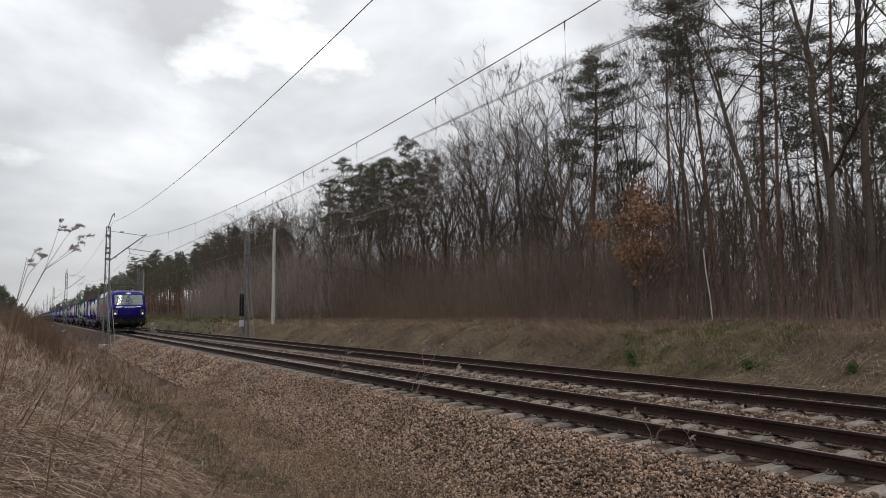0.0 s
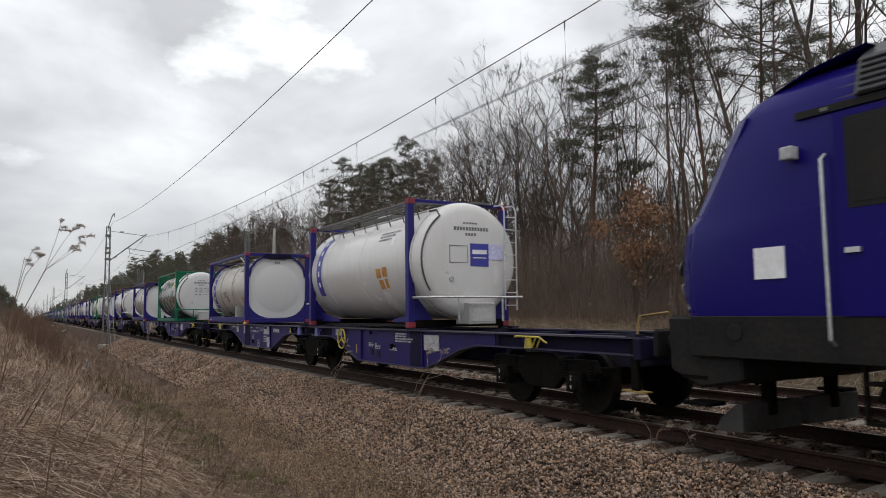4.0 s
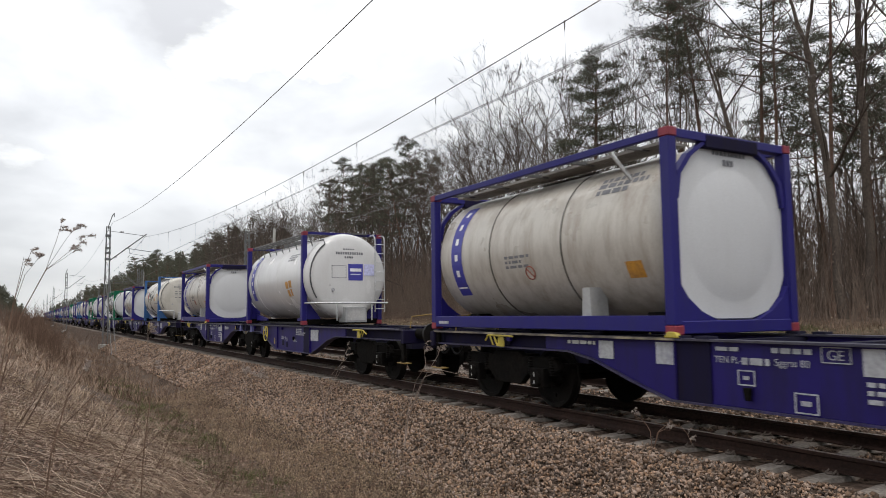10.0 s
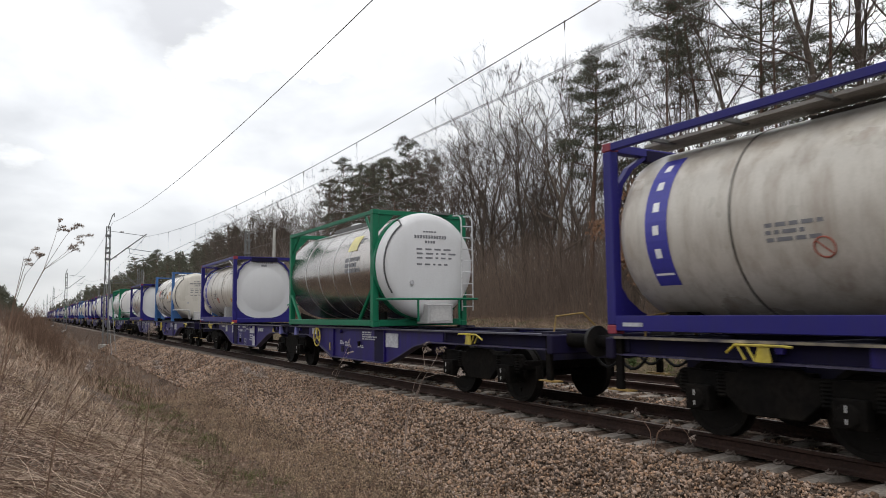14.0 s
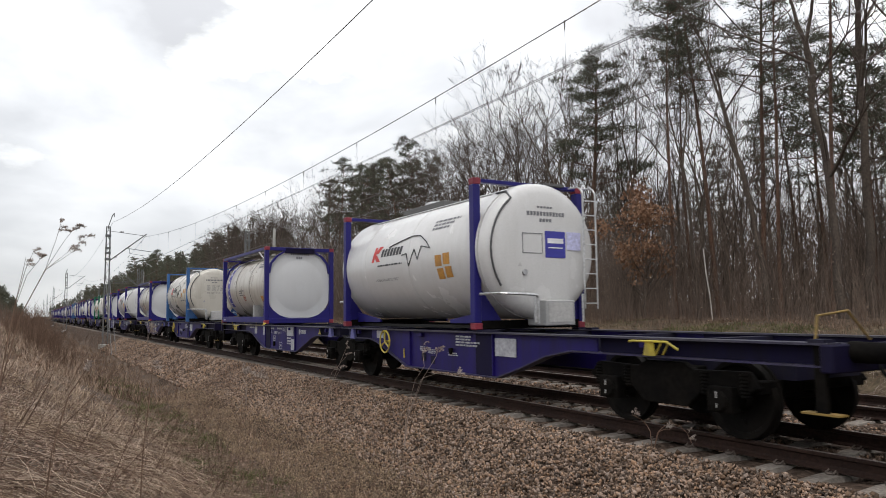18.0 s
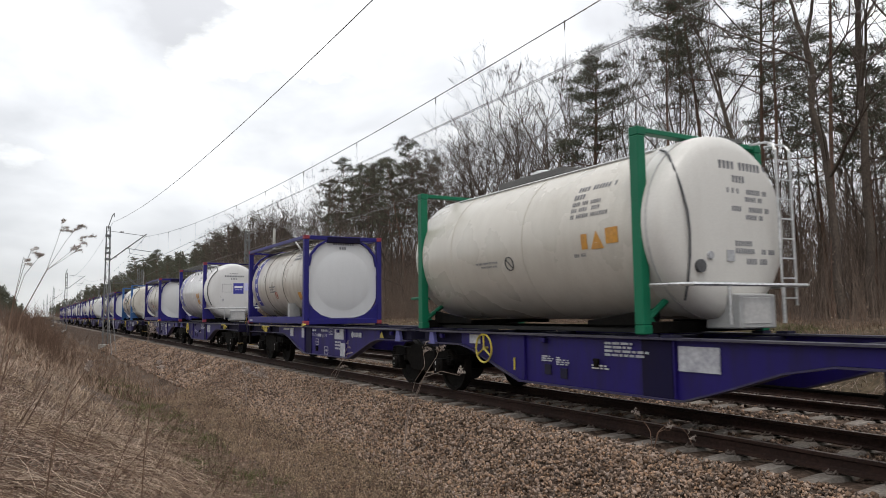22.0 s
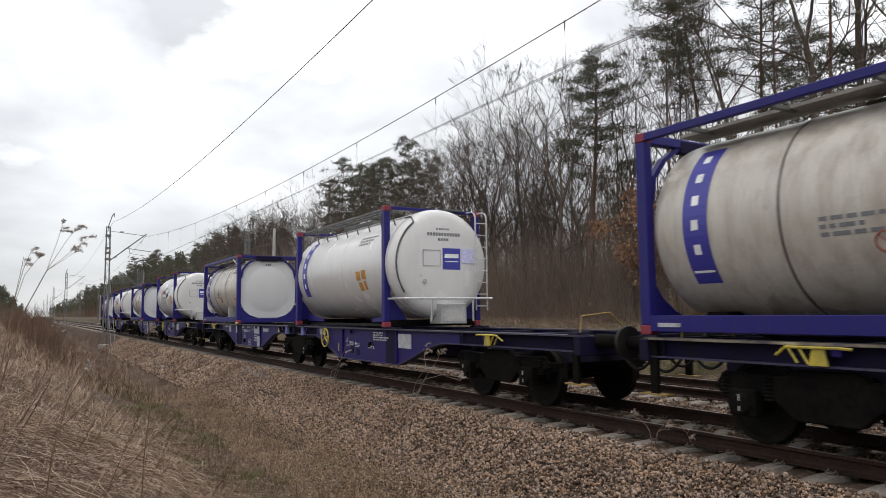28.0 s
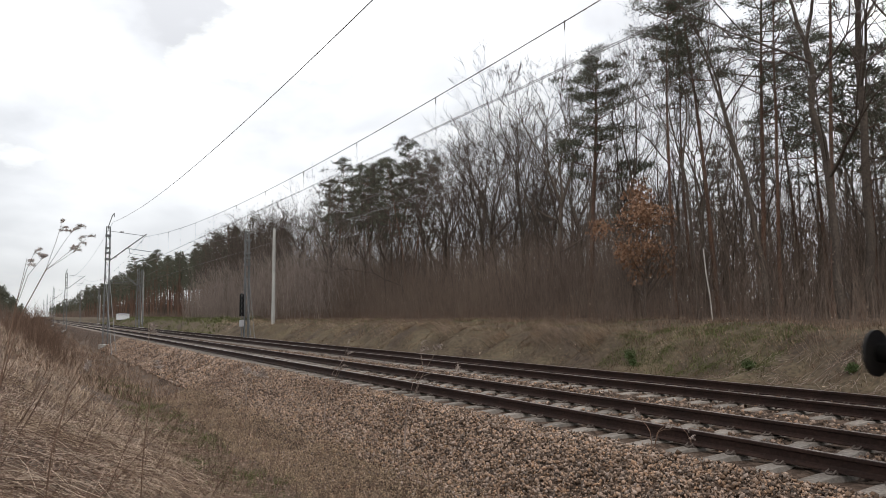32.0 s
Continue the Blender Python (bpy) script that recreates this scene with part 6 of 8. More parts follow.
def build_wagon():
    w = thing("container_wagon", "dark blue articulated container wagon with fish-bellied sides", "railway wagon", group="wagons of the train")
    for s in (1, -1):
        for q in (-1, 1):
            y0, y1 = sorted((q * 1.13, q * 1.10))
            o = sill_outline(s)
            web = Shape().prism([(s * 1.75, 1.13)] + o[2:10] + [(s * 9.3, 0.93), (s * 9.3, 1.13)], y0, y1)
            ye0, ye1 = sorted((q * 1.07, q * 1.04))
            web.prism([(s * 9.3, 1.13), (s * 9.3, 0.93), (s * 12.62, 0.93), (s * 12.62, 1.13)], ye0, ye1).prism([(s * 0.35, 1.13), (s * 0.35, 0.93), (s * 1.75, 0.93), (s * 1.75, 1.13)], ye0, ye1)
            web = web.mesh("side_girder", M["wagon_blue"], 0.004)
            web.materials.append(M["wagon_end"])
            # faces above the end bogies and at the joint take the darker blue
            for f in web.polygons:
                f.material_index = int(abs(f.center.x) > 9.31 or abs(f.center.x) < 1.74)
            g = part("side_girder", web, None, w, "blue fish-bellied girder, darker above the bogies and at the joint")
            fl = Shape()
            yi, yo = sorted((q * 1.0, q * 1.19))
            for (a, b), (c, d) in zip(o[1:-2], o[2:-1]):
                n = Vector((b - d, 0, c - a)).normalized() * 0.012
                fl.add([(a, yi, b), (c, yi, d), (c, yo, d), (a, yo, b), (a, yi, b - 0.022), (c, yi, d - 0.022), (c, yo, d - 0.022), (a, yo, b - 0.022)],
                       [(0, 1, 2, 3), (7, 6, 5, 4), (0, 4, 5, 1), (1, 5, 6, 2), (2, 6, 7, 3), (3, 7, 4, 0)])
            part("bottom_flange", fl, M["flange_low"], g, "scuffed lower flange")
            x0, x1 = sorted((s * 0.3, s * 12.68))
            part("top_flange", Shape().box(x0, x1, yi, q * 1.22 if q > 0 else yo, 1.13, 1.155) if q > 0 else Shape().box(x0, x1, -1.22, yo, 1.13, 1.155), M["flange_top"], g, "dirty top flange")
            for xx in (3.7, 6.75):
                part("stiffener", Shape().box(s * xx - 0.012, s * xx + 0.012, min(q * 1.13, q * 1.175), max(q * 1.13, q * 1.175), 0.43, 1.12), M["wagon_blue"], g)
            for xx in (1.1, 4.2, 10.2) if q < 0 else ():
                part("lashing_bracket", Shape().box(s * xx - 0.05, s * xx + 0.05, min(q * 1.13, q * 1.2), max(q * 1.13, q * 1.2), 1.02, 1.10), M["wagon_blue"], g, bevel=0.01)
        cross = Shape()
        for xx in (0.4, 2.2, 4.0, 5.2, 6.6, 8.6, 10.4, 12.55):
            cross.box(s * xx - 0.1, s * xx + 0.1, -1.1, 1.1, 0.95, 1.12)
        x0, x1 = sorted((s * 0.3, s * 12.6))
        cross.box(x0, x1, -0.2, 0.2, 0.88, 1.10)
        for xx in (0.0, 10.42):
            a, b = sorted((s * max(0.02, xx - 1.5), s * (xx + 1.5)))
            cross.box(a, b, -0.62, 0.62, 0.70, 0.94)
        part("deck_frame", cross, M["wagon_dark"], w, "dark cross members and centre sill")
        sp = Shape()
        for xx in (0.45, 6.3, 6.68, 12.55):
            for q in (-1, 1):
                sp.box(s * xx - 0.09, s * xx + 0.09, q * 1.13 - 0.09, q * 1.13 + 0.09, 1.155, 1.19)
        part("deck_fitting", sp, M["wagon_dark"], w)
        part("headstock", Shape().box(min(s * 12.6, s * 12.74), max(s * 12.6, s * 12.74), -1.25, 1.25, 0.86, 1.14), M["wagon_end"], w, "dark blue end beam", bevel=0.015)
        buffers(w, s * 12.70, s)
        for q in (-1, 1):
            st = part("end_step", Shape().box(min(s * 12.50, s * 12.62), max(s * 12.50, s * 12.62), q * 1.16 - 0.03, q * 1.16 + 0.03, 0.46, 1.13), M["under"], w, "black step hanger", bevel=0.006)
            part("tread", Shape().box(min(s * 12.35, s * 12.75), max(s * 12.35, s * 12.75), q * 1.14 - 0.07, q * 1.14 + 0.07, 0.445, 0.465), M["worn_yellow"], st, "worn yellow step")
        for q in (-1, 1):
            h = Shape().rod([(s * 10.02, q * 1.23, 1.10), (s * 10.12, q * 1.27, 1.11), (s * 10.68, q * 1.27, 1.11), (s * 10.82, q * 1.23, 1.02)], 0.016, 6)
            h.prism([(s * 10.26, 0.93), (s * 10.46, 0.93), (s * 10.42, 1.11), (s * 10.30, 1.11)], q * 1.23 - 0.008, q * 1.23 + 0.008)
            h.rod([(s * 10.46, q * 1.235, 0.94), (s * 10.56, q * 1.235, 1.10)], 0.014, 5).rod([(s * 10.58, q * 1.235, 0.95), (s * 10.68, q * 1.235, 1.10)], 0.014, 5)
            part("step_rail", h, M["yellow"], w, "yellow grab rail and step")
        top = [(s * 12.35, -0.9, 1.15), (s * 12.35, -0.85, 1.42), (s * 12.35, -0.3, 1.47), (s * 12.35, 0.1, 1.15)]
        part("end_rail", Shape().rod(top, 0.014, 6), M["worn_yellow"], w, "bent hand rail with worn yellow paint")
        for x in (0.8,):
            for q in (-1, 1):
                part("joint_bracket", Shape().prism([(s * 0.62, 0.90), (s * 0.86, 0.90), (s * 0.80, 1.13), (s * 0.68, 1.13)], min(q * 1.13, q * 1.2), max(q * 1.13, q * 1.2)), M["plate_blue"], w, "pale blue bracket at the joint")
    # pale strip paints the light along the deck's edge under the framed tank
    part("deck_edge", Shape().box(-12.6, -6.7, -1.232, -1.222, 1.128, 1.158), M["lit_edge"], w, "pale strip painted as light on the deck's edge")
    part("twist_lock", Shape().prism([(-6.86, 1.158), (-6.62, 1.158), (-6.68, 1.235), (-6.80, 1.235)], -1.235, -1.16), M["yellow"], w, "yellow container lock", bevel=0.01)
    part("drawgear_tank", Shape().lathe([(-0.7, 0.05), (-0.65, 0.2), (0.65, 0.2), (0.7, 0.05)], (5.2, 0.35, 0.72), "x", 16), M["under"], w, "black air tank", smooth=True)
    part("brake_rod", Shape().tube((-11.5, 0.3, 0.5), (11.5, 0.3, 0.5), 0.025, n=6), M["under"], w)
    for x in (-10.42, 0.0, 10.42):
        bogie(w, x)
    for q in (-1,):
        y = q * 1.142
        hw = Shape()
        for k in range(20):
            a, b = 6.2832 * k / 20, 6.2832 * (k + 1) / 20
            hw.tube((2.6 + 0.24 * math.cos(a), q * 1.21, 0.88 + 0.24 * math.sin(a)), (2.6 + 0.24 * math.cos(b), q * 1.21, 0.88 + 0.24 * math.sin(b)), 0.018, n=5)
        for k in range(3):
            a = 1.57 + 2.094 * k
            hw.tube((2.6, q * 1.21, 0.88), (2.6 + 0.24 * math.cos(a), q * 1.21, 0.88 + 0.24 * math.sin(a)), 0.018, n=5)
        hw.tube((2.6, q * 1.13, 0.88), (2.6, q * 1.22, 0.88), 0.03, n=8)
        part("brake_wheel", hw, M["yellow"], w, "yellow spoked parking-brake wheel")

        def plate(name, x, z, a, b, m, lab=""):
            return part(name, Shape().box(x, x + a, y - 0.006, y + 0.006, z - b, z), m, w, lab)

        # writing on the girders
        plate("white_panel", 6.80, 1.06, 0.60, 0.30, M["dull_white"], "white notice panel")
        plate("white_panel", -4.10, 0.76, 0.32, 0.33, M["dull_white"], "white notice panel")
        plate("table_panel", -4.49, 1.11, 0.60, 0.26, M["plate_grey"], "pale load table")
        plate("grey_panel", -8.11, 1.09, 0.28, 0.24, M["plate_grey"], "grey panel")
        plate("white_panel", -7.07, 1.10, 0.28, 0.27, M["dull_white"], "white notice panel")
        plate("small_plate", 2.05, 1.11, 0.34, 0.16, M["dull_white"])
        plate("yellow_mark", 3.38, 0.76, 0.035, 0.20, M["yellow"], "short yellow stroke")
        # flat plates whose dark colour stands for the shade in pressed pockets
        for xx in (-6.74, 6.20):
            plate("post_pocket", xx, 1.125, 0.50, 0.74, M["wagon_end"], "flat plate with a recess's shade in its dark colour")
        ys = y + q * 0.008
        part("writing", bars([0.58], -8.76, 1.08, ys, 0.05, 1), M["pale_mark"], w)
        part("writing", bars([0.30], -6.16, 1.075, ys, 0.045, 2), M["dull_white"], w)
        part("writing", bars([0.45], -5.45, 1.085, ys, 0.055, 3), M["dull_white"], w)
        part("name_blocks", bars([0.34], -5.82, 0.965, ys, 0.075, 8, 0.02), M["dull_white"], w, "white block marks of the owner")
        part("type_lettering", lettering("TEN PL-", 0.105, M["dull_white"]), None, w, "white letters TEN PL", at=pose(-6.00, ys - 0.002, 0.93))
        part("type_lettering", lettering("Sggrss 80", 0.105, M["dull_white"]), None, w, "white letters Sggrss 80", at=pose(-5.22, ys - 0.002, 0.93))
        part("writing", bars([0.40, 0.44, 0.40], -4.46, 0.80, ys, 0.045, 4), M["dull_white"], w)
        part("writing", bars([0.52, 0.50, 0.80, 0.72], 5.52, 1.075, ys, 0.032, 5, 0.02), M["dull_white"], w)
        part("writing", bars([0.20, 0.27, 0.24], 4.13, 0.83, ys, 0.020, 6, 0.012), M["dull_white"], w)
        part("writing", bars([0.12, 0.28, 0.30, 0.26], 4.47, 0.82, ys, 0.020, 7, 0.012), M["dull_white"], w)
        part("writing", bars([0.30, 0.34], 5.25, 0.755, ys, 0.022, 9, 0.014), M["pale_mark"], w)
        for xx, zz in ((4.19, 0.70), (4.56, 0.66)):
            plate("pictogram", xx, zz, 0.15, 0.15, M["wagon_dark"], "small dark pictogram")
        part("tow_hook", Shape().prism([(5.31, 0.84), (5.41, 0.84), (5.39, 0.72), (5.33, 0.72)], y - 0.05, y).prism([(-5.80, 0.64), (-5.70, 0.64), (-5.72, 0.50), (-5.78, 0.50)], y - 0.05, y), M["under"], w, "dark rope hooks", bevel=0.008)
        for x, z, a, b in ((-5.88, 0.83, 0.22, 0.17), (-5.21, 0.64, 0.26, 0.21)):
            part("box_mark", Shape().box(x, x + a, ys - 0.002, ys + 0.002, z - 0.015, z).box(x, x + a, ys - 0.002, ys + 0.002, z - b, z - b + 0.015)
                 .box(x, x + 0.015, ys - 0.002, ys + 0.002, z - b, z).box(x + a - 0.015, x + a, ys - 0.002, ys + 0.002, z - b, z).box(x + 0.07, x + a - 0.08, ys - 0.002, ys + 0.002, z - b * 0.62, z - b * 0.38), M["dull_white"], w)
        part("warning_triangle", Shape().prism([(-1.74, 0.95), (-1.54, 0.95), (-1.64, 1.09)], ys - 0.003, ys + 0.003), M["yellow"], w, "yellow warning triangle")
        lg = Shape().lathe([(ys - 0.003, 0.075), (ys + 0.003, 0.075)], (-3.30, 0, 0.985), "y", 18)
        part("emblem", lg, M["dull_white"], w, "round white emblem")
        em = Shape()
        for k in range(5):
            em.box(-3.19 + k * 0.09, -3.125 + k * 0.09, ys - 0.003, ys + 0.003, 0.93, 1.04)
        part("name_blocks", em, M["dull_white"], w, "white block marks of the owner")
    part("letter_frame", Shape().box(-4.90, -4.60, -1.150, -1.144, 1.105, 1.115).box(-4.90, -4.60, -1.150, -1.144, 0.955, 0.965).box(-4.90, -4.89, -1.150, -1.144, 0.955, 1.115).box(-4.61, -4.60, -1.150, -1.144, 0.955, 1.115), M["dull_white"], w)
    for q, turn in ((-1, 0),):
        ob = part("type_lettering", lettering("GE", 0.14, M["dull_white"]), None, w, "white letters GE", at=pose(-4.75, q * 1.155, 1.03, 0, 0, turn))
    return w


CAST = (0.17, 0.16, 0.118)


def castings(t, x0, x1, hw, z0, z1, material, corner_red=True):
    for x in (x0 + CAST[0] / 2, x1 - CAST[0] / 2):
        for q in (-1, 1):
            for z in (z0 + CAST[2] / 2, z1 - CAST[2] / 2):
                part("corner_casting", Shape().block((x, q * (hw - CAST[1] / 2), z), CAST), material, t, bevel=0.012)


def writing_on_tank(t, r, zc, rows, x, ang, material, h=0.07, seed=0, name="writing"):
    """Bars that follow the round of the tank on both sides. ang: degrees above the waist."""
    rng = random.Random(seed)
    for q in (-1,):
        s = Shape()
        a = radians(ang)
        for w in rows:
            u = x
            a1 = a - h / r
            while u < x + w:
                d = min(rng.uniform(0.06, 0.18), x + w - u)
                if d > 0.02:
                    p = []
                    for xx in (u, u + d):
                        for aa in (a, a1):
                            p.append((xx, q * (r + 0.004) * math.cos(aa), zc + (r + 0.004) * math.sin(aa)))
                    s.add(p, [(0, 1, 3, 2)])
                u += d + 0.035
            a = a1 - 0.035 / r
        part(name, s, material, t)


def band_on_tank(t, r, zc, x0, x1, a0, a1, material, name, label="", rise=0.005, slant=0.0):
    for q in (-1,):
        s = Shape()
        k = max(2, int(abs(a1 - a0) / 6))
        v = []
        for i in range(k + 1):
            a = radians(a0 + (a1 - a0) * i / k)
            sh = slant * (i / k - 0.5)
            for x in (x0, x1):
                v.append((x + sh, q * (r + rise) * math.cos(a), zc + (r + rise) * math.sin(a)))
        s.add(v, [(2 * i, 2 * i + 1, 2 * i + 3, 2 * i + 2) for i in range(k)])
        part(name, s, material, t, label)


def letter_bars_on_tank(t, r, zc, rows, material):
    """Rows of narrow upright bars in word groups on the near side. Row: x, degrees above the waist, height, pattern."""
    s = Shape()
    for x, ang, h, words in rows:
        u, a, b = x, radians(ang), radians(ang) - h / r
        for c in words:
            if c != " ":
                p = [(xx, -(r + 0.004) * math.cos(aa), zc + (r + 0.004) * math.sin(aa)) for xx in (u, u + h * 0.42) for aa in (a, b)]
                s.add(p, [(0, 1, 3, 2)])
            u += h * 0.72
    part("writing", s, material, t)


def ban_sign(t, r, zc, x, ang, size=0.11, paint="faded_red"):
    """Faded round prohibition sign painted on the tank's side."""
    a0 = radians(ang)

    def on(u, v):
        a = a0 + v / r
        return (x + u, -(r + 0.004) * math.cos(a), zc + (r + 0.004) * math.sin(a))

    ring = [on(size * math.cos(0.2618 * k), size * math.sin(0.2618 * k)) for k in range(25)]
    part("ban_sign", Shape().rod(ring, 0.010, 4).rod([on(-0.07, 0.07), on(0, 0), on(0.07, -0.07)], 0.009, 4), M[paint], t, "faded round prohibition sign")


def framed_tank(variant=0):
    """Twenty-foot tank in a full blue frame; origin at the middle of its foot."""
    t = thing("tank_container", "dirty white tank in a full blue box frame with bulged ends", "tank container", group="framed tanks")
    L, hw, H = 6.058, 1.219, 2.591
    x0, x1 = -L / 2, L / 2
    B = M["frame_blue"]
    castings(t, x0, x1, hw, 0, H, M["corner_red"])
    for x in (x0 + 0.085, x1 - 0.085):
        for q in (-1, 1):
            part("corner_post", Shape().box(x - 0.08, x + 0.08, q * (hw - 0.075) - 0.072, q * (hw - 0.075) + 0.072, 0.118, H - 0.118), B, t, "blue corner post", bevel=0.012)
        part("end_beam", Shape().box(x - 0.07, x + 0.07, -hw + 0.15, hw - 0.15, 0.01, 0.17), B, t, bevel=0.01)
        part("end_beam", Shape().box(x - 0.07, x + 0.07, -hw + 0.15, hw - 0.15, H - 0.13, H - 0.01), B, t, bevel=0.01)
        for q in (-1, 1):
            part("gusset", Shape().prism([(q * (hw - 0.15), 0.17), (q * (hw - 0.15), 0.80), (q * 1.05, 0.62), (q * 0.93, 0.46), (q * 0.70, 0.29), (q * 0.40, 0.17)], x - 0.05, x + 0.05, "x"), B, t)
            part("gusset", Shape().prism([(q * (hw - 0.15), 1.70), (q * 1.09, 1.78), (q * 1.03, 2.05), (q * 0.84, 2.29), (q * 0.52, H - 0.10), (q * 0.43, H - 0.10), (q * 0.77, 2.26), (q * 0.97, 2.02), (q * (hw - 0.19), 1.70)], x - 0.05, x + 0.05, "x"), B, t, "curved blue collar plate")
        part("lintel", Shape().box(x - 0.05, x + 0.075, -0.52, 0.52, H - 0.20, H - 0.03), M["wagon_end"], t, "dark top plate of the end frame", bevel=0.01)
    for q in (-1, 1):
        part("top_rail", Shape().box(x0 + 0.16, x1 - 0.16, q * (hw - 0.045) - 0.04, q * (hw - 0.045) + 0.04, H - 0.11, H - 0.01), B, t, "blue top side rail", bevel=0.008)
        part("bottom_rail", Shape().box(x0 + 0.16, x1 - 0.16, q * (hw - 0.05) - 0.045, q * (hw - 0.05) + 0.045, 0.04, 0.24), B, t, "blue bottom side rail", bevel=0.008)
        for x in (-2.2, -1.1, 0.0, 1.1, 2.2):
            part("rail_strut", Shape().box(x - 0.03, x + 0.03, min(q * 0.7, q * (hw - 0.08)), max(q * 0.7, q * (hw - 0.08)), H - 0.12, H - 0.075), M["grating"], t)
        part("roof_strut", Shape().tube((x1 - 0.95, q * 0.85, H - 0.55), (x1 - 1.15, q * (hw - 0.08), H - 0.06), 0.028, n=6), M["chrome"], t)
    r, zc = 1.165, 1.34
    prof = [(-2.98, 0.02), (-2.97, 0.55), (-2.94, 0.87), (-2.86, 1.07), (-2.76, 1.15), (-2.66, r), (2.5, r), (2.60, 1.15), (2.74, 1.07), (2.82, 0.9), (2.84, 0.02)]
    tank = part("tank", Shape().lathe(prof, (0, 0, zc), "x", 48), M["tank_dirty"], t, "stained off-white cladding", smooth=True)
    sm = Shape()
    for x in (-1.05, 0.85):
        sm.lathe([(x - 0.014, r + 0.001), (x - 0.014, r + 0.010), (x + 0.014, r + 0.010), (x + 0.014, r + 0.001)], (0, 0, zc), "x", 48, close=False)
    part("cladding_band", sm, M["chrome"] if variant else M["seam"], tank, smooth=True)
    for x, d in ((x1 - 0.13, 1),):
        half = [(0.36, 0.175), (0.70, 0.27), (0.94, 0.47), (1.08, 0.74), (1.09, 1.78), (1.01, 2.06), (0.81, 2.28), (0.48, 2.42)]
        oc = half + [(-a, b) for a, b in reversed(half)]
        s = Shape()
        ring = [(x, a, b) for a, b in oc]
        lip = [(x + d * 0.03, a * 0.985, zc + (b - zc) * 0.985) for a, b in oc]
        s.loft([ring, lip], caps=False)
        m = 64
        circ = [(x + d * 0.03, 0.90 * math.cos(6.2832 * k / m), zc - 0.02 + 0.90 * math.sin(6.2832 * k / m)) for k in range(m)]
        outl = []
        for k in range(m):
            a = 6.2832 * k / m
            dx, dz = math.cos(a), math.sin(a)
            best = 9.0
            for (ya, za), (yb, zb) in zip(oc, oc[1:] + oc[:1]):
                ex, ez = yb - ya, zb - za
                den = dx * ez - dz * ex
                if abs(den) > 1e-9:
                    u = (ya * ez - (za - zc) * ex) / den
                    if u > 0:
                        best = min(best, u)
            outl.append((x + d * 0.03, dx * best * 0.985, zc + dz * best * 0.985))
        dome = [[(x + d * lift, rr * math.cos(6.2832 * k / m), zc - 0.06 + rr * math.sin(6.2832 * k / m)) for k in range(m)] for rr, lift in ((0.86, 0.036), (0.78, 0.056), (0.60, 0.082), (0.38, 0.100), (0.16, 0.108))]
        circ = [(p[0], p[1], p[2] - 0.04) for p in circ]
        s.loft([outl, circ] + dome, caps=False)
        s.add(dome[-1], [tuple(range(m))])
        e = part("end_plate", s, M["end_white"], t, "white bulged end with a broad flat collar", smooth=True)
        wr = Shape()
        rng = random.Random(7)
        for z, w, h in ((2.33, 0.62, 0.09), (2.20, 0.22, 0.08)):
            a = -w / 2
            while a < w / 2:
                wr.box(x + d * 0.036, x + d * 0.04, a, a + 0.055, z, z + h)
                a += 0.075
        for z, w in ((1.42, 0.1), (1.36, 0.3)):
            wr.box(x + d * 0.036, x + d * 0.04, -0.78, -0.78 + w, z, z + 0.025)
        part("end_writing", wr, M["grey_mark"], e)
    for q in (-1, 1):
        part("walkway", Shape().box(-2.6, 2.6, q * 0.62 - 0.22, q * 0.62 + 0.22, H - 0.10, H - 0.06), M["walk_grey"], t, "dusty steel grating walkway")
    part("manlid", Shape().lathe([(0, 0.26), (0.10, 0.26), (0.12, 0.2)], (0.2, 0, H - 0.18), "z", 20), M["chrome"], t)
    part("spill_box", Shape().box(-0.5, 0.9, -0.4, 0.4, H - 0.22, H - 0.12), M["grating"], t)
    part("saddle", Shape().prism([(-0.8, 0.12), (0.8, 0.12), (0.7, 0.28), (-0.7, 0.28)], -2.4, -2.1, "x").prism([(-0.8, 0.12), (0.8, 0.12), (0.7, 0.28), (-0.7, 0.28)], 2.1, 2.4, "x"), M["under"], t)
    for q in (-1, 1):
        part("valve_cover", Shape().prism([(1.25, 0.24), (1.44, 0.24), (1.42, 0.64), (1.27, 0.64)], min(q * 0.8, q * 1.13), max(q * 0.8, q * 1.13)), M["box_grey"], t, "small grey cover")
        part("data_plate", Shape().box(x0 + 0.3, x0 + 0.65, min(q * hw, q * (hw - 0.004)) - 0.002, max(q * hw, q * (hw - 0.004)) + 0.002, 0.10, 0.15), M["dull_white"], t)
    band_on_tank(t, r, zc, -2.33, -1.97, 52, -38, M["sign_blue"], "stripe", "upright blue name stripe with white marks")
    for k in range(5):
        a = 45 - k * 14.5
        band_on_tank(t, r, zc, -2.20, -2.10, a, a - 6.0, M["white_paint"], "stripe_mark", rise=0.009)
    band_on_tank(t, r, zc, -2.30, -2.0, -29, -30.5, M["white_paint"], "stripe_mark", rise=0.009)
    writing_on_tank(t, r, zc, [0.66, 0.45, 0.62], -0.62, -6, M["grey_mark"], 0.045, 3)
    ban_sign(t, r, zc, 0.0, -21)
    writing_on_tank(t, r, zc, [0.8, 0.95, 0.62], 1.45, 47, M["grey_mark"], 0.085, 4)
    band_on_tank(t, r, zc, 2.10, 2.40, -19, -31, M["orange"], "placard", "orange hazard placard")
    return t


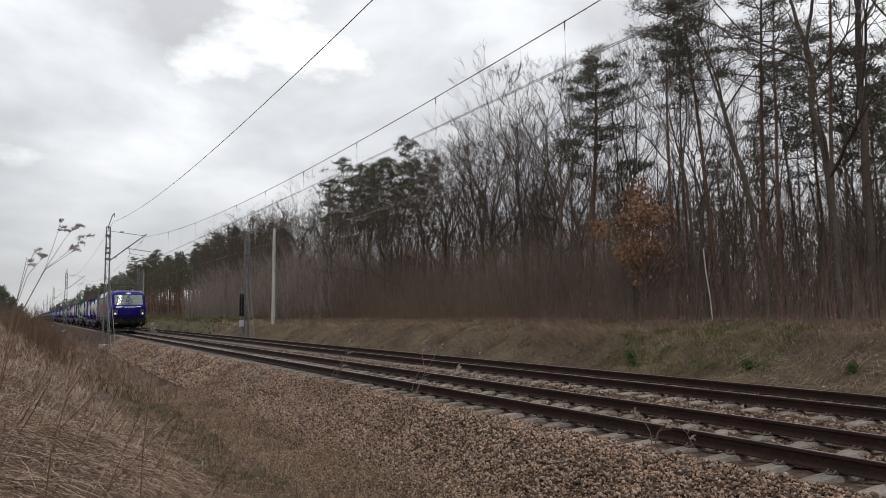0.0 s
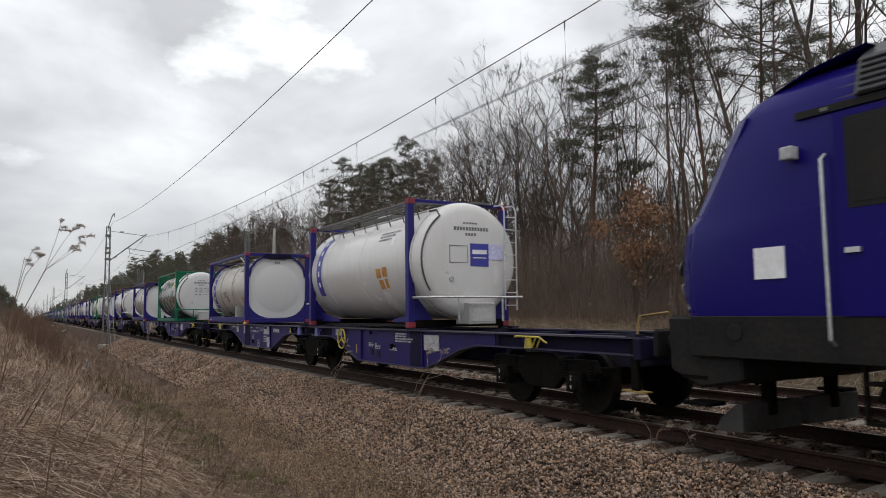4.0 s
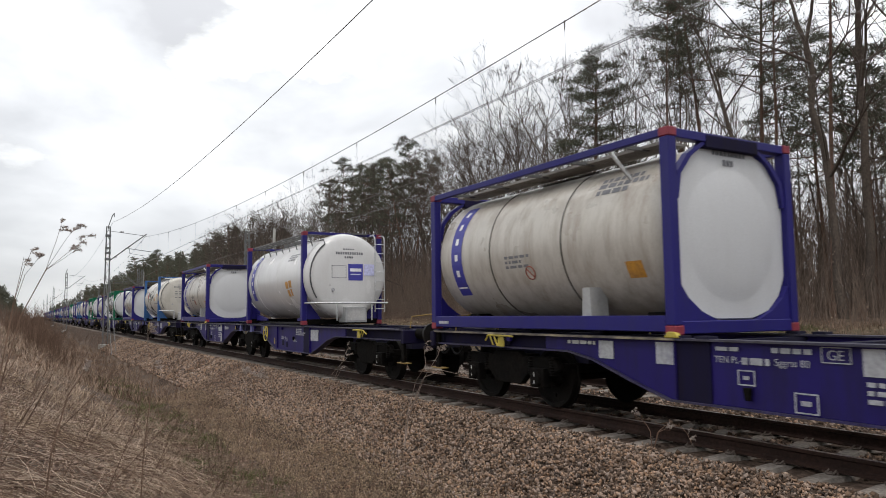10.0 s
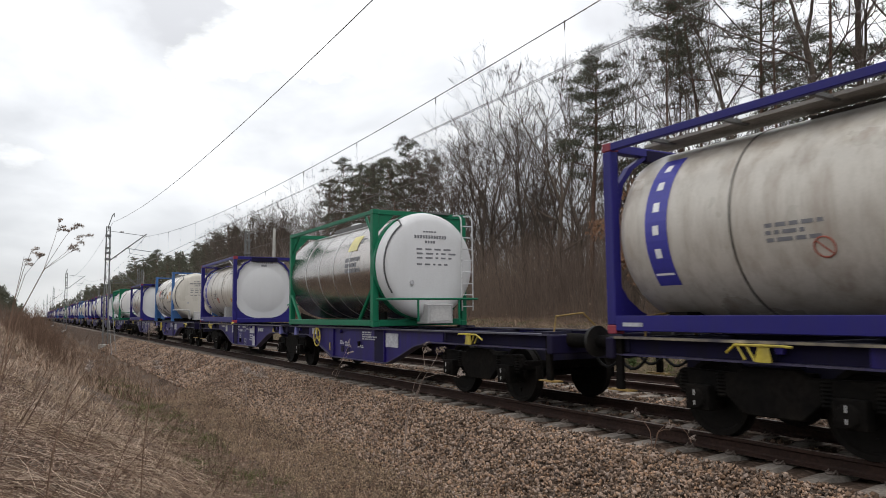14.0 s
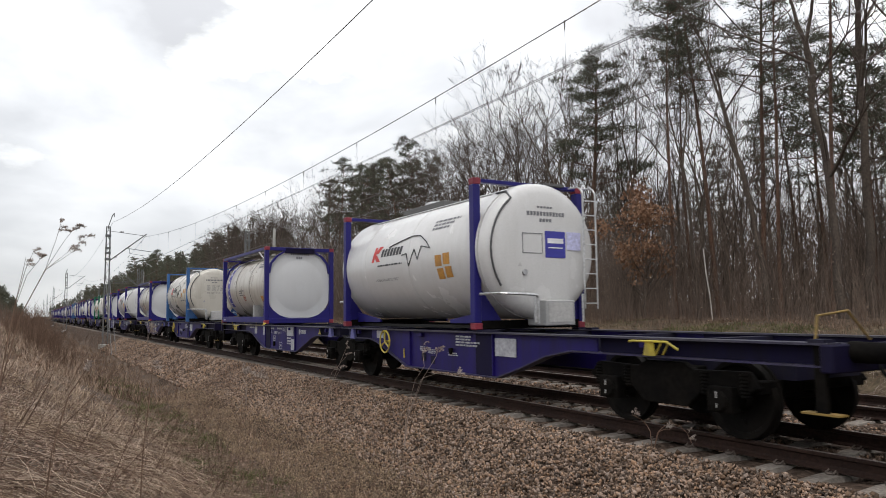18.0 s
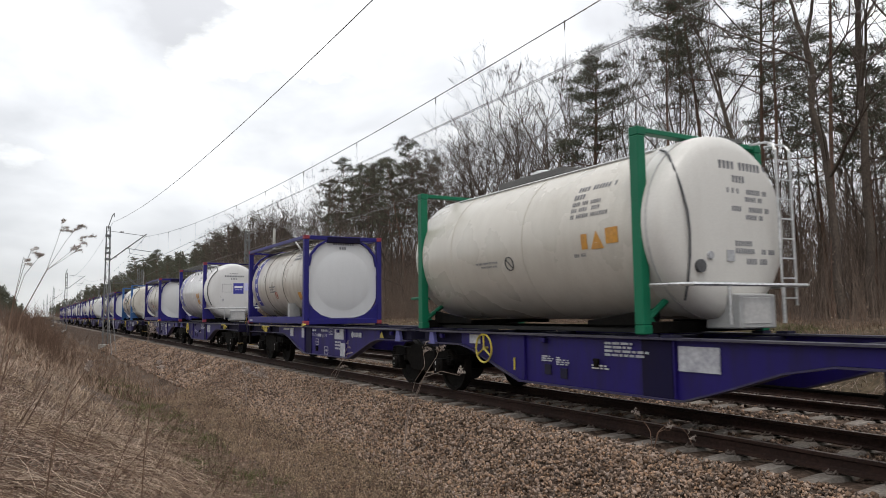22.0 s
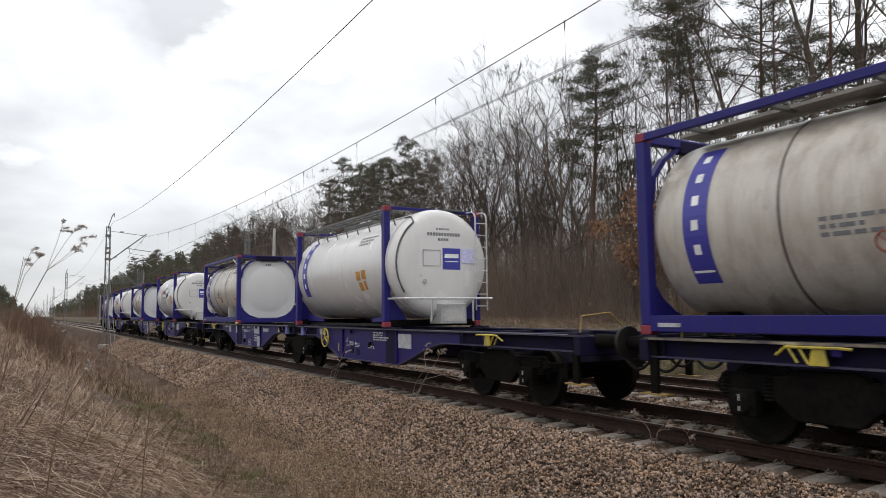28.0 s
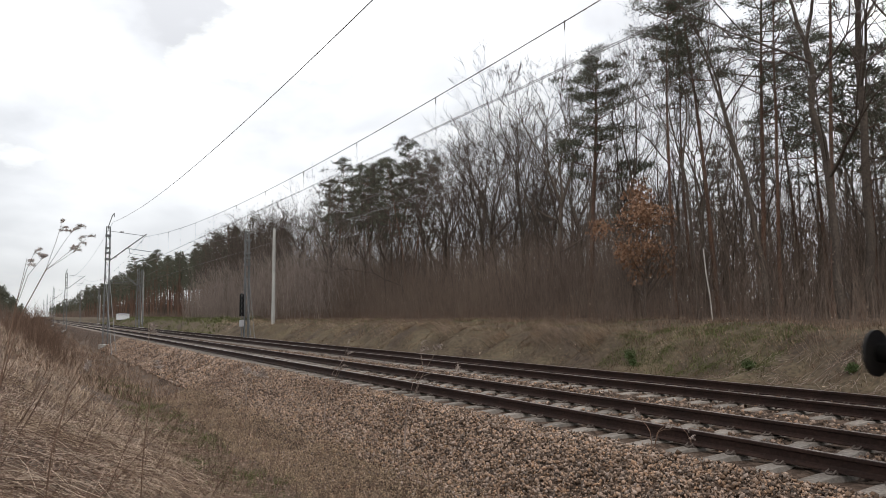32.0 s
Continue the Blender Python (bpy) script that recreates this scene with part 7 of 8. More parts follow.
def swap_tank(kind):
    """Swap-body tank with domed ends that stick out past its two portal frames.
    Kinds: stripe, wing (blue frame); sky (light blue frame); post (green posts); cage (green full frame, steel tank); pale_cage."""
    green = kind in ("post", "cage", "pale_cage")
    full = kind in ("cage", "pale_cage")
    B = M["frame_green"] if green else M["frame_sky"] if kind == "sky" else M["frame_blue"]
    W = M["tank_steel"] if kind == "cage" else M["tank_cream"] if kind in ("sky", "post") else M["tank_white"]
    words = {"stripe": "white swap tank on blue posts with a blue name stripe", "wing": "white swap tank on blue posts with a red and black mark",
             "sky": "off-white swap tank on light blue posts, red and black mark", "post": "off-white swap tank held by green posts, on a wagon",
             "cage": "shiny stainless steel tank with a white end in a green frame", "pale_cage": "white banded tank in a green full-length frame, on a wagon"}
    t = thing("swap_tank", words[kind], "tank container", group="swap tanks")
    hw, H = 1.25, 2.70
    x0, x1 = -3.029, 3.029
    castings(t, x0, x1, hw, 0, H, M["corner_red"] if kind in ("stripe", "wing") else B)
    r, zc = 1.235, 1.41
    for x in (x0 + 0.085, x1 - 0.085):
        for q in (-1, 1):
            part("corner_post", Shape().box(x - 0.08, x + 0.08, q * (hw - 0.07) - 0.072, q * (hw - 0.07) + 0.075, 0.118, H - 0.118), B, t, bevel=0.012)
            if full:
                part("gusset", Shape().prism([(q * (hw - 0.13), H - 0.12), (q * (hw - 0.13), H - 0.55), (q * 0.70, H - 0.12)], x - 0.04, x + 0.04, "x"), B, t)
            if kind == "post":
                part("gusset", Shape().prism([(q * (hw - 0.13), 0.12), (q * (hw - 0.13), 0.46), (q * 0.98, 0.12)], x - 0.03, x + 0.03, "x"), B, t)
                part("brace", Shape().tube((x, q * (hw - 0.10), 0.16), (x, q * 0.62, 0.52), 0.045, n=6), B, t, "slanted green saddle brace")
            elif not full:
                part("gusset", Shape().prism([(q * (hw - 0.13), 0.10), (q * (hw - 0.13), 0.75), (q * 0.62, 0.10)], x - 0.04, x + 0.04, "x"), B, t)
            d = 1 if x < 0 else -1
            part("saddle_strut", Shape().prism([(x, 0.10), (x + d * 1.35, 0.10), (x + d * 1.35, 0.17), (x, 0.34)], min(q * 0.86, q * 0.92), max(q * 0.86, q * 0.92)), M["under"] if green else B, t, bevel=0.008)
        part("portal_beam", Shape().box(x - 0.07, x + 0.07, -hw + 0.12, hw - 0.12, H - (0.12 if full else 0.08), H - 0.01), B, t, bevel=0.01)
        part("portal_beam", Shape().box(x - 0.07, x + 0.07, -hw + 0.12, hw - 0.12, 0.01, 0.16), B if full else M["under"], t, bevel=0.01)
    if full:
        for q in (-1, 1):
            part("top_rail", Shape().box(x0 + 0.16, x1 - 0.16, q * (hw - 0.04) - 0.04, q * (hw - 0.04) + 0.04, H - 0.11, H - 0.02), B, t, bevel=0.008)
            part("bottom_rail", Shape().box(x0 + 0.16, x1 - 0.16, q * (hw - 0.04) - 0.045, q * (hw - 0.04) + 0.045, 0.02, 0.16), B, t, bevel=0.008)
            for x, d in ((x0 + 0.16, 1), (x1 - 0.16, -1)):
                part("brace", Shape().tube((x, q * (hw - 0.05), 0.85), (x + d * 0.75, q * (hw - 0.05), 0.12), 0.05, n=6), B, t, "diagonal green brace")
                part("brace", Shape().tube((x, q * (hw - 0.05), H - 0.55), (x + d * 0.5, q * (hw - 0.10), H - 0.08), 0.04, n=6), B, t)
            part("placard", Shape().box(2.2, 2.5, q * hw - 0.004, q * hw + 0.004, 0.04, 0.14), M["orange"], t)
    else:
        for q in (-1, 1):
            part("bottom_rail", Shape().box(-2.9, 2.9, q * 0.80 - 0.05, q * 0.80 + 0.05, 0.01, 0.07), M["black"], t)
    prof = [(-3.40, 0.02), (-3.385, 0.50), (-3.345, 0.90), (-3.28, 1.10), (-3.20, 1.20), (-3.08, r), (3.20, r), (3.30, 1.215), (3.375, 1.15), (3.42, 1.03), (3.445, 0.75), (3.458, 0.40), (3.462, 0.02)]
    tank = part("tank", Shape().lathe([p for p in prof if p[0] <= 2.9] + [(2.9, r)] if kind in ("cage", "post") else prof, (0, 0, zc), "x", 48), W, t, "brushed steel shell" if kind == "cage" else "smooth pale cladding", smooth=True)
    if kind in ("cage", "post"):
        part("front_dome", Shape().lathe([(2.88, r + 0.004), (3.20, r + 0.004)] + prof[7:], (0, 0, zc), "x", 48), M["dome_white"] if kind == "post" else M["end_white"], t, "white domed end", smooth=True)
    sm = Shape()
    for x in ((-1.6, -0.55, 0.5, 1.55) if kind in ("cage", "pale_cage") else (-1.75, 0.45)):
        wd = 0.014 if full else 0.008
        sm.lathe([(x - wd, r + 0.001), (x - wd, r + 0.006), (x + wd, r + 0.006), (x + wd, r + 0.001)], (0, 0, zc), "x", 48, close=False)
    part("cladding_band", sm, M["chrome"] if full else W, tank, smooth=True)
    if kind == "cage":
        part("end_collar", Shape().lathe([(2.93, r + 0.002), (2.93, r + 0.035), (3.13, r + 0.035), (3.13, r + 0.002)], (0, 0, zc), "x", 48, close=False), B, t, "green collar round the end of the shell", smooth=True)
    part("end_seam", Shape().lathe([(3.09, r), (3.09, r + 0.012), (3.12, r + 0.012), (3.12, r)], (0, 0, zc), "x", 48, close=False), M["pale_mark"], tank)
    part("walkway", Shape().box(-2.9, 3.1, 0.25, 0.75, H - 0.04, H + 0.01), M["grating"], t, "steel grating walkway")
    part("roof_coaming", Shape().rod([(-2.4, -0.62, zc + 1.08), (2.7, -0.62, zc + 1.08), (2.7, 0.1, zc + 1.24)], 0.022, 6), M["chrome"], t)
    part("spill_box", Shape().box(-1.3, 0.6, -0.45, 0.2, zc + 1.16, zc + 1.28), M["grating"], t, bevel=0.01)
    if kind == "stripe":
        rack = Shape()
        for y in (-1.02, -0.84, -0.66):
            rack.tube((-2.95, y, H - 0.03), (2.95, y, H - 0.03), 0.026, n=6)
        for k in range(9):
            x = -2.8 + k * 0.7
            rack.tube((x, -1.04, H - 0.05), (x, -0.62, H - 0.05), 0.02, n=5).tube((x, -0.98, H - 0.05), (x, -0.86, zc + 0.86), 0.016, n=5)
        part("roof_rack", rack, M["grating"], t, "open steel rack along the roof's edge")
    part("manlid", Shape().lathe([(0, 0.27), (0.1, 0.27), (0.13, 0.2)], (-0.3, -0.1, zc + 1.24), "z", 20), M["chrome"], t)
    # end ladder
    lad = Shape()
    top = H - 0.12
    for y in (0.78, 1.08):
        lad.rod([(3.58, y, 0.35), (3.58, y, top - 0.10), (3.53, y, top - 0.02), (3.45, y, top + 0.03), (3.20, y, top + 0.04)], 0.017, 6)
    for k in range(8):
        lad.tube((3.58, 0.78, 0.45 + k * 0.27), (3.58, 1.08, 0.45 + k * 0.27), 0.012, n=5)
    part("ladder", lad, M["chrome"], t, "narrow steel end ladder")
    rail = Shape().rod([(3.1, -hw + 0.06, 0.62), (3.67, -hw + 0.12, 0.62), (3.72, -hw + 0.2, 0.62), (3.72, -0.45, 0.60), (3.72, -0.40, 0.55), (3.72, -0.40, 0.10)] if kind in ("wing", "sky") else [(3.1, -hw + 0.06, 0.62), (3.70, -hw + 0.14, 0.62), (3.72, hw - 0.14, 0.62), (3.1, hw - 0.06, 0.62)], 0.026, 6)
    rail.tube((3.70, -0.45, 0.62), (3.70, -0.45, 0.12), 0.026, n=6).tube((3.70, 0.62, 0.62), (3.70, 0.62, 0.12), 0.026, n=6)
    part("end_rail", rail, B if full else M["chrome"], t, "bent tubular guard rail")
    part("rear_rail", Shape().rod([(-3.0, -hw + 0.06, 0.6), (-3.5, -hw + 0.1, 0.6), (-3.5, hw - 0.1, 0.6)], 0.024, 6), B if green else M["chrome"], t)
    part("valve_box", Shape().prism([(3.08, 0.06), (3.62, 0.06), (3.62, 0.50), (3.38, 0.52), (3.08, 0.42)], -0.16, 0.56 if kind == "post" else 0.50), M["box_grey"], t, "grey outlet valve box", bevel=0.015)
    part("valve", Shape().box(3.62, 3.628, -0.10, 0.44, 0.12, 0.46), M["pale_mark"], t, "shut flap of the valve box", bevel=0.01)
    if kind == "post":
        bend = [(2.9, -0.70, zc + 1.045), (3.06, -0.78, zc + 0.985), (3.20, -0.88, zc + 0.895), (3.34, -0.95, zc + 0.70), (3.43, -0.94, zc + 0.45), (3.465, -0.88, zc + 0.15),
                (3.468, -0.85, zc - 0.12), (3.455, -0.85, zc - 0.42), (3.40, -0.85, zc - 0.78), (3.30, -0.80, zc - 0.98)]
        part("side_pipe", Shape().rod(bend, 0.016, 6), M["pipe_grey"], t, "thin dark pipe bent over the end")
        part("end_port", Shape().lathe([(3.40, 0.085), (3.475, 0.085), (3.475, 0.06)], (0, -0.66, 0.86), "x", 16), M["pipe_grey"], t, "round dark port")
    else:
        part("side_pipe", Shape().rod([(2.9, -(r + 0.02) * math.cos(1.0), zc + (r + 0.02) * math.sin(1.0)), (3.24, -(r + 0.02) * math.cos(0.98), zc + (r + 0.02) * math.sin(0.98))] + [(3.40, -1.15 * math.cos(a), zc + 1.15 * math.sin(a)) for a in [0.9 - 0.15 * k for k in range(11)]], 0.02, 6), M["pipe_grey"], t, "dark pipe bent round the shell")
    part("gauge", Shape().lathe([(3.40, 0.05), (3.48, 0.05)], (0, -0.48, 1.0), "x", 12), M["plate_grey"], t)
    # marks on the side
    if kind == "stripe":
        band_on_tank(t, r, zc, -2.48, -2.12, 47, -30, M["sign_blue"], "stripe", "upright blue name stripe with white marks")
        for k in range(5):
            a = 42 - k * 13.5
            band_on_tank(t, r, zc, -2.35, -2.25, a, a - 6.0, M["white_paint"], "stripe_mark", rise=0.009)
    if kind in ("wing", "sky"):
        mx = 0.26 if kind == "wing" else 0.10
        band_on_tank(t, r, zc, mx - 1.55, mx - 1.43, 18, 2, M["red"], "red_mark", "slanted red mark", slant=-0.14)
        band_on_tank(t, r, zc, mx - 1.38, mx - 1.18, 18, 10.5, M["red"], "red_mark", slant=-0.22)
        band_on_tank(t, r, zc, mx - 1.44, mx - 1.26, 9.5, 2, M["red"], "red_mark", slant=0.18)
        for k in range(7):
            band_on_tank(t, r, zc, mx - 1.12 + k * 0.15, mx - 1.01 + k * 0.15, 14.5, 6.5, M["ink"], "name_block", slant=-0.06)
        wing = [(mx + x, a) for x, a in ((-0.75, 15.5), (-0.2, 20), (0.25, 23), (0.60, 22), (0.92, 15), (1.12, 8), (0.75, 11), (0.62, -1), (0.46, 9), (0.22, -6), (0.12, 6), (-0.10, 5))]
        for q in (-1, 1):
            p = [(x, q * (r + 0.014) * math.cos(radians(a)), zc + (r + 0.014) * math.sin(radians(a))) for x, a in wing]
            part("wing_mark", Shape().rod(p, 0.012, 4), M["ink"], t, "outlined dark wing")
        writing_on_tank(t, r, zc, [1.2], mx - 1.30, -1.5, M["ink"], 0.035, 9)
    if kind == "wing":
        for q, turn in ((-1, 0),):
            a = radians(-17)
            part("lettering", lettering("FOODSTUFF ONLY", 0.13, M["ink"]), None, t, "dark words FOODSTUFF ONLY",
                 at=pose(-0.62, q * (r + 0.012) * math.cos(a), zc + r * math.sin(a), -17, 0, turn))
    if kind == "post":
        letter_bars_on_tank(t, r, zc, [(1.66, 34, 0.085, "|||| |||||| |"), (1.62, 28, 0.085, "||||"), (1.62, 22, 0.06, "|||| ||| |||||"), (1.62, 17.5, 0.06, "||| ||||  ||||"),
                                       (1.62, 13, 0.06, "|| |||||| ||||||||"), (1.68, -13.5, 0.05, "||| |||"), (-0.95, -12, 0.035, "||||||||| |||||||||| ||||||"), (-0.80, -15, 0.035, "|||||||||||||| |||||")], M["grey_mark"])
    else:
        writing_on_tank(t, r, zc, [0.95, 0.8, 0.65], 1.3, 35, M["grey_mark"], 0.05, 14)
    if kind in ("stripe", "wing", "sky", "post"):
        signs = {"stripe": ((1.36, -5, 0.25), (1.68, -4, 0.25), (1.44, -17, 0.22), (1.74, -16, 0.14)), "wing": ((1.58, 0, 0.25), (1.88, 1, 0.25), (1.62, -12, 0.24), (1.92, -11, 0.24)),
                 "sky": ((1.40, 3, 0.22), (1.93, 11, 0.26), (2.34, 12, 0.22)), "post": ((1.86, -1, 0.13), (2.36, 1, 0.24))}[kind]
        for cx, a, wd in signs:
            band_on_tank(t, r, zc, cx, cx + wd, a, a - 10, M["orange"], "placard", "orange placard")
    if kind == "post":
        tri = [(2.05, -11.5), (2.31, -11.5), (2.18, 0.5)]
        part("warning_triangle", Shape().add([(x, -(r + 0.006) * math.cos(radians(a)), zc + (r + 0.006) * math.sin(radians(a))) for x, a in tri], [(0, 1, 2)]), M["orange"], t, "orange warning triangle")
    if full:
        band_on_tank(t, r, zc, 1.35, 1.90, 40, 20, M["faded_yellow"], "emblem", "faded yellow emblem", rise=0.012)
        writing_on_tank(t, r, zc, [0.9, 0.7, 0.9], 1.3, 12, M["grey_mark"], 0.10, 15)
    if kind in ("post", "sky", "pale_cage"):
        if kind != "post":
            writing_on_tank(t, r, zc, [1.3], 1.2 if kind == "sky" else -1.2, -14, M["grey_mark"], 0.05, 16)
        if kind != "pale_cage":
            for bx, ba in ((0.05, -15),) if kind == "post" else ((-0.66, -30), (-0.34, -30)):
                ban_sign(t, r, zc, bx, ba, 0.11, "ink")
    # marks on the domed end: bars and a blue sign
    e = Shape()
    rng = random.Random(5)

    def end_x(y, z):
        d = math.hypot(y, z - zc)
        return float(np.interp(d, [p[1] for p in prof[:5:-1]], [p[0] for p in prof[:5:-1]])) + 0.006

    if kind == "post":
        for y0, z, h, words in ((-0.22, 2.16, 0.12, "|||| |||||| |"), (0.02, 1.99, 0.10, "||||"), (-0.10, 1.84, 0.075, "| | |   |||||| ||"), (0.26, 1.74, 0.07, "||||| ||"), (-0.02, 1.60, 0.075, "||||   |||||| ||"),
                                (0.26, 1.50, 0.07, "||||| ||"), (0.02, 1.14, 0.075, "|||||||"), (0.02, 1.04, 0.075, "||||||||   || |||"), (0.24, 0.90, 0.085, "|||| |||")):
            for c in words:
                if c != " ":
                    e.box(3.28, end_x(y0 + h * 0.19, z + h / 2), y0, y0 + h * 0.38, z, z + h * 0.9)
                y0 += h * 0.66
        part("end_sign", Shape().box(3.3, 3.47, -0.16, -0.02, 0.93, 1.08), M["plate_grey"], t, "small grey square sign")
    for z, w, h in () if kind == "post" else ((2.16, 0.34, 0.035), (2.02, 0.80, 0.075), (1.91, 0.26, 0.06)):
        a = -w / 2
        while a < w / 2:
            e.box(3.2, end_x(a + 0.025, z + h / 2), a, a + 0.05, z, z + h)
            a += 0.072
    if kind not in ("stripe", "wing", "post"):
        for z in (1.75, 1.65, 1.55, 1.40):
            a = -0.35
            while a < 0.5:
                d = rng.uniform(0.05, 0.2)
                e.box(3.3, end_x(a + d / 2, z + 0.02), a, a + d, z, z + 0.04)
                a += d + 0.08
    part("end_writing", e, M["grey_mark"], t)
    if kind in ("stripe", "wing"):
        sg = part("end_sign", Shape().box(3.3, 3.466, -0.02, 0.44, 1.27, 1.75), M["sign_blue"], t, "blue square sign with a white bar")
        part("sign_bar", Shape().box(3.45, 3.471, 0.03, 0.39, 1.53, 1.62), M["white_paint"], sg)
        part("sign_line", Shape().box(3.45, 3.471, 0.05, 0.37, 1.44, 1.46), M["white_paint"], sg)
        part("warning_triangle", Shape().prism([(-0.62, 1.10), (-0.46, 1.10), (-0.54, 1.24)], 3.3, 3.45, "x"), M["pale_mark"], t)
        part("outline_mark", Shape().box(3.4, 3.466, -0.52, -0.08, 1.69, 1.70).box(3.4, 3.466, -0.52, -0.08, 1.34, 1.35).box(3.4, 3.464, -0.52, -0.51, 1.34, 1.70).box(3.4, 3.466, -0.09, -0.08, 1.34, 1.70), M["grey_mark"], t)
        part("side_notice", Shape().box(3.3, 3.464, 0.48, 0.80, 1.42, 1.75), M["pale_blue"], t, "faded pale blue notice")
    return t
def livery_material():
    """Grey side that breaks up into fine level lines of blue towards both cabs."""
    m = streaked("loco_livery", (0.076, 0.075, 0.073), (0.060, 0.058, 0.054), 0.3, amount=0.3, spec=0.12)
    nt = m.node_tree
    b = nt.nodes["Principled BSDF"]
    old = b.inputs["Base Color"].links[0].from_socket
    co = nt.nodes.new("ShaderNodeTexCoord")
    sep = nt.nodes.new("ShaderNodeSeparateXYZ")
    nt.links.new(co.outputs["Object"], sep.inputs[0])

    def calc(op, a, c=None, d=None):
        n = nt.nodes.new("ShaderNodeMath")
        n.operation = op
        for k, v in enumerate((a, c, d)):
            if v is None:
                continue
            if isinstance(v, (int, float)):
                n.inputs[k].default_value = v
            else:
                nt.links.new(v, n.inputs[k])
        return n.outputs[0]

    def ramp(sock, lo, hi):
        r = nt.nodes.new("ShaderNodeMapRange")
        r.inputs["From Min"].default_value, r.inputs["From Max"].default_value = lo, hi
        nt.links.new(sock, r.inputs["Value"])
        return r.outputs["Result"]

    g = calc("MAXIMUM", ramp(sep.outputs["X"], 2.6, 5.3), ramp(sep.outputs["X"], -5.2, -7.0))
    cz = calc("COSINE", calc("MULTIPLY", sep.outputs["Z"], 2 * math.pi / 0.105))
    lines = calc("MULTIPLY_ADD", cz, 0.47, 0.5)
    blue = ramp(calc("SUBTRACT", calc("MULTIPLY_ADD", g, 1.35, -0.16), lines), -0.12, 0.12)
    mix = nt.nodes.new("ShaderNodeMixRGB")
    mix.inputs["Color2"].default_value = (0.0105, 0.0063, 0.122, 1)
    nt.links.new(blue, mix.inputs["Fac"])
    nt.links.new(old, mix.inputs["Color1"])
    nt.links.new(mix.outputs["Color"], b.inputs["Base Color"])
    return m


M["livery"] = livery_material()
M["slat_blue"] = surface("shaded_blue_slat", (0.004, 0.003, 0.035), 0.6, bump=0, spec=0.1)
M["plough"] = surface("worn_grey_steel", (0.07, 0.07, 0.07), 0.6, 0.2, grain=12, spread=0.4, patch=3, second=(0.035, 0.033, 0.031))
LEVELS = [(1.42, 8.98, 1.490), (1.60, 9.02, 1.50), (2.10, 9.02, 1.50), (2.42, 8.95, 1.50), (2.56, 8.80, 1.495), (3.00, 8.55, 1.48), (3.50, 8.27, 1.455), (3.66, 8.10, 1.40), (3.80, 7.80, 1.27), (3.90, 7.45, 1.08), (3.95, 7.0, 0.85)]


def shell(z):
    zs = [l[0] for l in LEVELS]
    return float(np.interp(z, zs, [l[1] for l in LEVELS])), float(np.interp(z, zs, [l[2] for l in LEVELS]))


def nose(y, z):
    """How far ahead the cab front stands at y, z."""
    L, W = shell(z)
    u = min(1.0, abs(y) / W)
    return L - 0.16 * u ** 2 - 0.34 * u ** 9


def front_panel(y0, y1, z0, z1, lift, s, nu=9, nv=5, thick=0.02):
    """A sheet that follows the cab front."""
    sh = Shape()
    v = []
    for d in (lift, lift - thick):
        for i in range(nv + 1):
            z = z0 + (z1 - z0) * i / nv
            for j in range(nu + 1):
                y = y0 + (y1 - y0) * j / nu
                v.append((s * (nose(y, z) + d), y, z))
    k, w = (nu + 1) * (nv + 1), nu + 1
    f = []
    for i in range(nv):
        for j in range(nu):
            a = i * w + j
            f.append((a, a + 1, a + w + 1, a + w))
            f.append((k + a, k + a + w, k + a + w + 1, k + a + 1))
    rim = list(range(nu)) and [j for j in range(nu + 1)] + [(i + 1) * w - 1 for i in range(1, nv + 1)] + [nv * w + j for j in range(nu - 1, -1, -1)] + [i * w for i in range(nv - 1, 0, -1)]
    for a, b in zip(rim, rim[1:] + rim[:1]):
        f.append((a, b, k + b, k + a))
    return sh.add(v, f)


def loco_body():
    ys = [-1, -0.985, -0.95, -0.9, -0.82, -0.6, -0.3, -0.02, 0.02, 0.3, 0.6, 0.82, 0.9, 0.95, 0.985, 1]
    rings = []
    for z, L, W in LEVELS:
        ring = [(nose(y * W, z), y * W, z) for y in ys]
        ring += [(x, W, z) for x in (6.9, 5.6, 3.0, 0, -3.0, -5.6, -6.9)]
        ring += [(-nose(-y * W, z), -y * W, z) for y in ys]
        ring += [(x, -W, z) for x in (-6.9, -5.6, -3.0, 0, 3.0, 5.6, 6.9)]
        rings.append(ring)
    n, m = len(rings[0]), len(ys)
    v = [p for r in rings for p in r]
    f = []
    for k in range(len(rings) - 1):
        for i in range(n):
            j = (i + 1) % n
            front = 4 <= k <= 5 and ((4 <= i < 7) or (8 <= i < 11) or (m + 7 + 4 <= i < m + 7 + 7) or (m + 7 + 8 <= i < m + 7 + 11))
            if not front:
                f.append((k * n + i, k * n + j, (k + 1) * n + j, (k + 1) * n + i))
    f.append(tuple(range((len(rings) - 1) * n, len(rings) * n)))
    return Shape().add(v, f)


